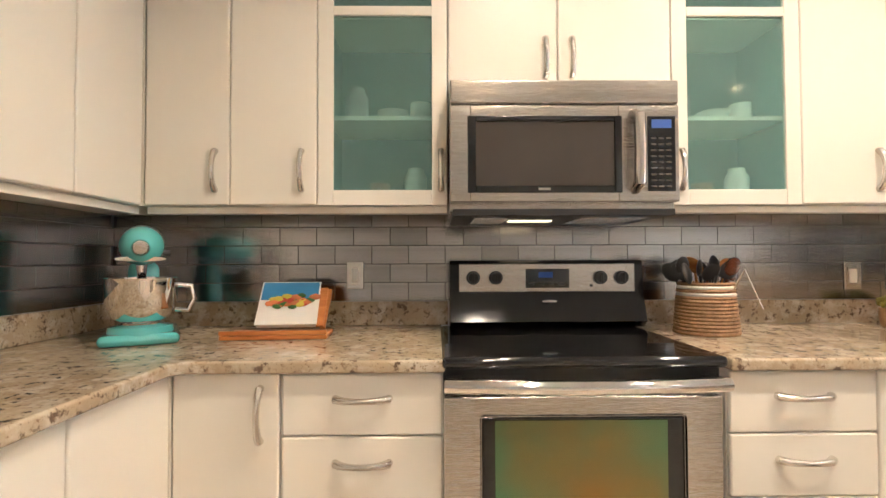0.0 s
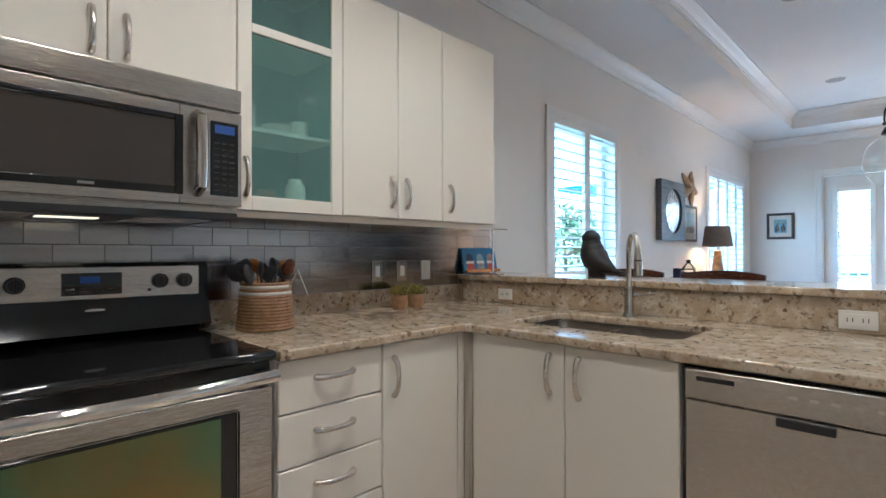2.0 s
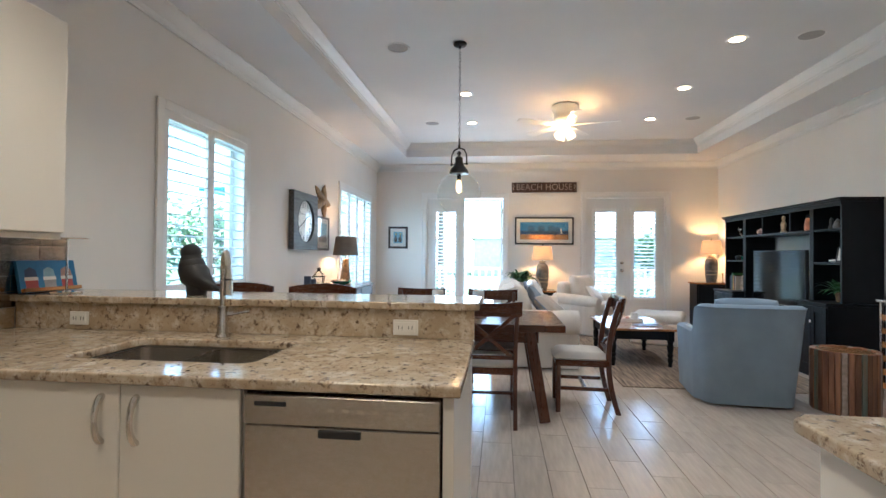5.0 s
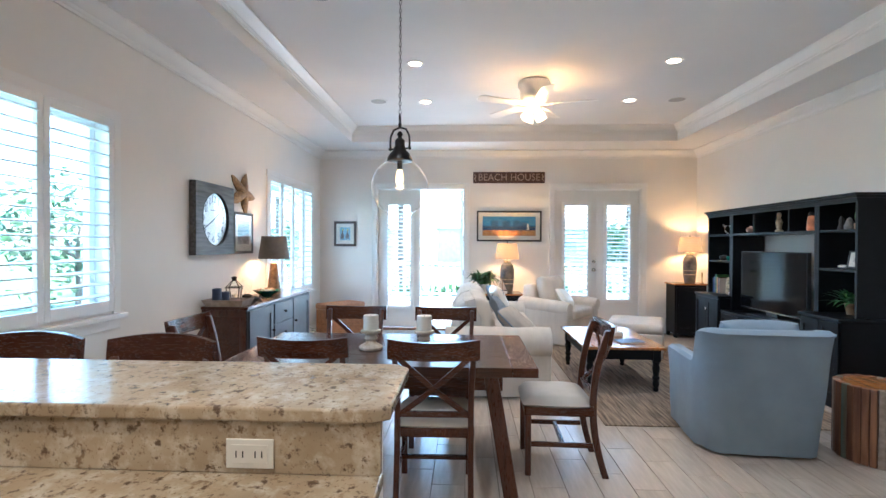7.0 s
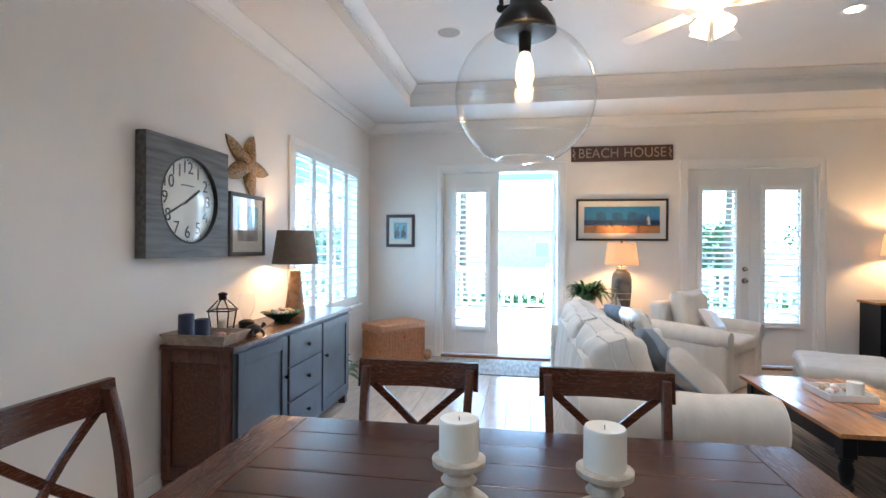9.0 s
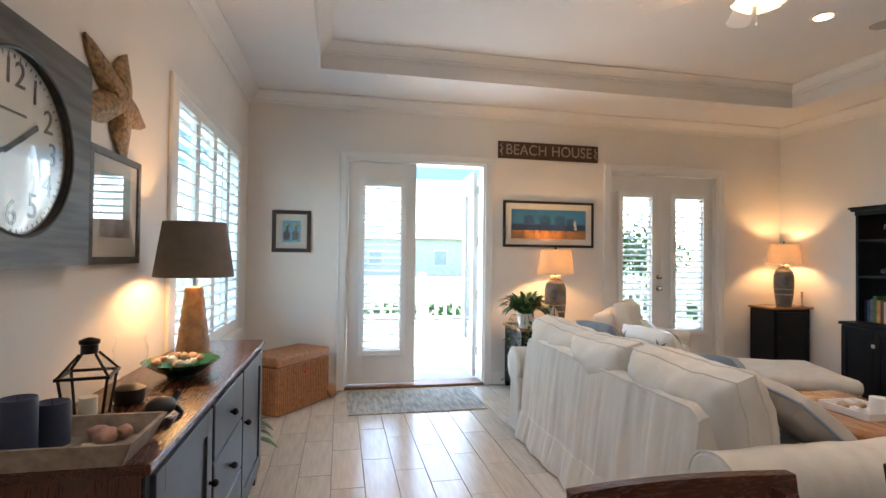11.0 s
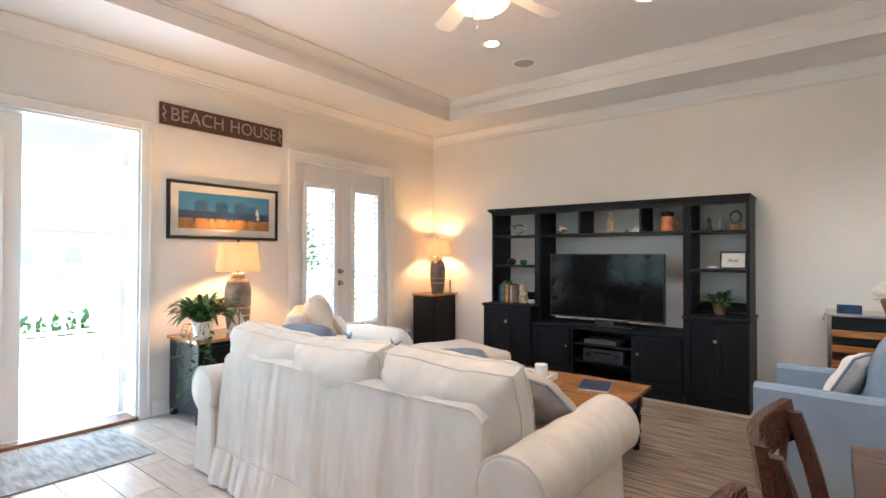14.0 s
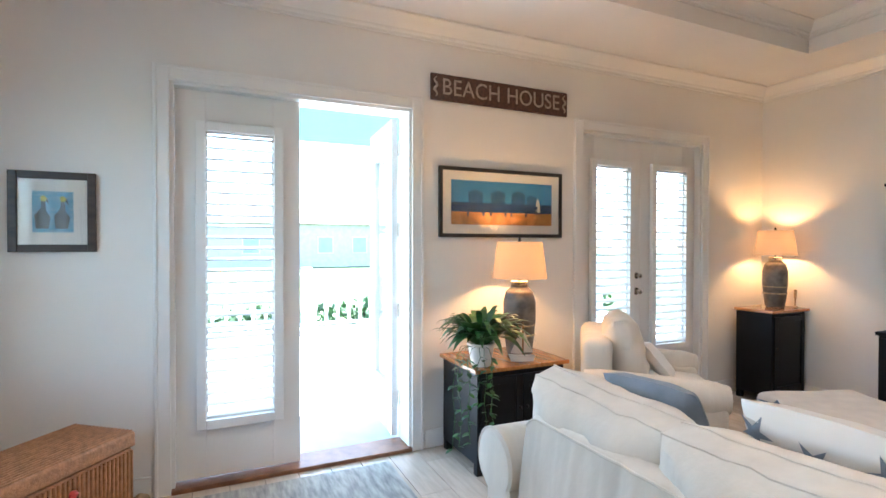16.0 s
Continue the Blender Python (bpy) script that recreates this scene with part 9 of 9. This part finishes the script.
# print and chrome rack at the end of the bar
pr = thing("bar_print", pose(2.57, 2.06, 1.083, -12, 0, 0), "small blue canvas print with striped boats on the bar", "picture")
part("canvas", B((-0.17, -0.02, 0, 0.17, 0, 0.165), bev=0.003), "picblue", pr)
for k, (mt, mt2) in enumerate((("picnavy", "red"), ("piclight", "picgrey"), ("pink", "red"))):
    x = -0.105 + k * 0.105
    bm = bmesh.new()
    flat(bm, [(x - 0.035, 0.02), (x + 0.035, 0.02), (x + 0.035, 0.075), (x - 0.035, 0.075)], -0.0212)
    part("printed_hull", bm, mt2, pr, smooth=False)
    bm = bmesh.new()
    flat(bm, [(x - 0.035, 0.077), (x + 0.035, 0.077), (x + 0.03, 0.115), (x, 0.13), (x - 0.03, 0.115)], -0.0212)
    part("printed_roof", bm, mt, pr, smooth=False)
    bm = bmesh.new()
    flat(bm, [(x - 0.038, 0.06), (x + 0.038, 0.06), (x + 0.038, 0.078), (x - 0.038, 0.078)], -0.0216)
    part("printed_stripe", bm, "white", pr, smooth=False)
part("wooden_edge", B((-0.17, -0.045, -0.001, 0.17, -0.0205, 0.018), bev=0.002), "oak", pr)
ph = thing("paper_towel_rack", (2.545, 1.93, 1.0805), "chrome upright paper towel rack", "rack")
bm = bmesh.new()
lathe(bm, [(0.07, 0), (0.072, 0.006), (0.02, 0.012), (0.006, 0.016), (0.006, 0.282), (0.0, 0.282)], seg=24)
part("post", bm, "chrome", ph)
bm = bmesh.new()
lathe(bm, [(0.0, 0.282), (0.096, 0.282), (0.10, 0.288), (0.0, 0.297)], seg=24)
part("top_disc", bm, "chrome", ph)

# crockery behind the glass doors
def crock(x, z, prof, material, label, name="crockery"):
    bm = bmesh.new()
    lathe(bm, prof, (x, 1.93, z), 18)
    solo(name, bm, material, label, "crockery", "crockery in the glass cabinets")


BOWL = [(0.03, 0), (0.032, 0.006), (0.06, 0.05), (0.063, 0.052), (0.03, 0.012), (0.0, 0.01)]
MUG = [(0.035, 0), (0.04, 0.005), (0.04, 0.085), (0.036, 0.085), (0.034, 0.01), (0.0, 0.008)]
JAR = [(0.04, 0), (0.045, 0.01), (0.045, 0.11), (0.03, 0.13), (0.03, 0.145), (0.0, 0.15)]
for x0 in (-0.473, 0.797):
    for dx, z, pf, mt, lb in ((0.10, ZU0 + 0.0185, BOWL, "yellow", "yellow bowl on the cabinet floor"), (0.20, ZU0 + 0.0185, MUG, "terracotta", "brown mug in the glass cabinet"), (0.34, ZU0 + 0.0185, JAR, "white", "white jar in the glass cabinet"),
                              (0.11, 1.7165, JAR, "picgrey", "grey jar on the cabinet shelf"), (0.25, 1.7165, BOWL, "white", "white bowl on the cabinet shelf"), (0.36, 1.7165, MUG, "white", "white mug on the cabinet shelf"),
                              (0.15, 2.0915, BOWL, "terracotta", "brown bowl on the top shelf"), (0.32, 2.0915, BOWL, "wicker2", "dark bowl on the top shelf")):
        crock(x0 + dx, z, pf, mt, lb)


# ---------- floor and backsplash pieces ----------
fl = struct("floor", B((XW, YS, -0.12, XE, YN, -0.008)), "fgrout", "pale beige wood-look porcelain plank floor", "floor")
L, Wd, G = 0.61, 0.203, 0.004
cache, rest_v, rest_f, made = {}, [], [], 0


def plank_mesh(a, b):
    key = (round(a, 3), round(b, 3))
    if key not in cache:
        bm = B((0, 0, -0.012, a, b, 0), bev=0.0015, seg=1)
        cache[key] = link_mesh("plank", bm, "floor")
    return cache[key]


ny = int((YN - YS) / Wd) + 1
for r in range(ny):
    y0 = YS + r * Wd
    off = (r * 0.2033) % L
    for k in range(-1, int((XE - XW) / L) + 2):
        x0, x1 = XW + k * L + off, XW + (k + 1) * L + off
        x0, x1, y1 = max(x0, XW), min(x1, XE), min(y0 + Wd, YN)
        if x1 - x0 < 0.02 or y1 - y0 < 0.02:
            continue
        near = (2.6 < x0 < 6.6 and -2.3 < y0 < 0.1) or (6.4 < x0 < 9.78 and -0.2 < y0 < 2.1)
        if near and made < 300:
            o = new("plank", plank_mesh(x1 - x0 - G, y1 - y0 - G))
            o.parent, o.location = fl, (x0 + G / 2, y0 + G / 2, 0)
            made += 1
        else:
            b = len(rest_v)
            xa, xb, ya, yb = x0 + G / 2, x1 - G / 2, y0 + G / 2, y1 - G / 2
            rest_v += [(xa, ya, -0.01), (xb, ya, -0.01), (xb, yb, -0.01), (xa, yb, -0.01), (xa, ya, 0), (xb, ya, 0), (xb, yb, 0), (xa, yb, 0)]
            rest_f += [(b + 4, b + 5, b + 6, b + 7), (b, b + 1, b + 5, b + 4), (b + 1, b + 2, b + 6, b + 5), (b + 2, b + 3, b + 7, b + 6), (b + 3, b, b + 4, b + 7)]
me = bpy.data.meshes.new("planks")
me.from_pydata(rest_v, [], rest_f)
me.materials.append(M["floor"])
o = tagged(new("planks", me), "", "", "", "stuff")
o.parent = fl

bs = struct("backsplash", B((XW + 0.003, YN - 0.006, 1.016, 2.72, YN - 0.001, 1.381)), "grout", "brushed steel subway tile backsplash", "backsplash")
bs2 = struct("backsplash_side", B((XW + 0.001, -0.1, 1.016, XW + 0.006, YN - 0.007, 1.381)), "grout", "brushed steel subway tile backsplash", "backsplash")
TW, TH = 0.155, 0.078
tc = {}


def tile_mesh(w, h, side):
    key = (round(w, 3), round(h, 3), side)
    if key not in tc:
        bm = B((0, -0.006, 0, w, 0, h), bev=0.001, seg=1) if not side else B((0, 0, 0, 0.006, w, h), bev=0.001, seg=1)
        tc[key] = link_mesh("tile", bm, "tile")
    return tc[key]


for r in range(5):
    z0 = 1.017 + r * TH
    h = min(TH, 1.380 - z0) - 0.0015
    for k in range(-1, 29):
        x0, x1 = XW + 0.01 + k * TW + (r % 2) * TW / 2, XW + 0.01 + (k + 1) * TW + (r % 2) * TW / 2
        x0, x1 = max(x0, XW + 0.01), min(x1, 2.72)
        if x1 - x0 > 0.02:
            o = new("tile", tile_mesh(x1 - x0 - 0.0015, h, False))
            o.parent, o.location = bs, (x0, YN - 0.006, z0)
            o.rotation_euler = (random.uniform(-0.006, 0.006), 0, random.uniform(-0.006, 0.006))
    for k in range(-1, 15):
        y0, y1 = -0.1 + k * TW + (r % 2) * TW / 2, -0.1 + (k + 1) * TW + (r % 2) * TW / 2
        y0, y1 = max(y0, -0.1), min(y1, YN - 0.013)
        if y1 - y0 > 0.02:
            o = new("tile", tile_mesh(y1 - y0 - 0.0015, h, True))
            o.parent, o.location = bs2, (XW + 0.006, y0, z0)
            o.rotation_euler = (0, random.uniform(-0.006, 0.006), random.uniform(-0.006, 0.006))
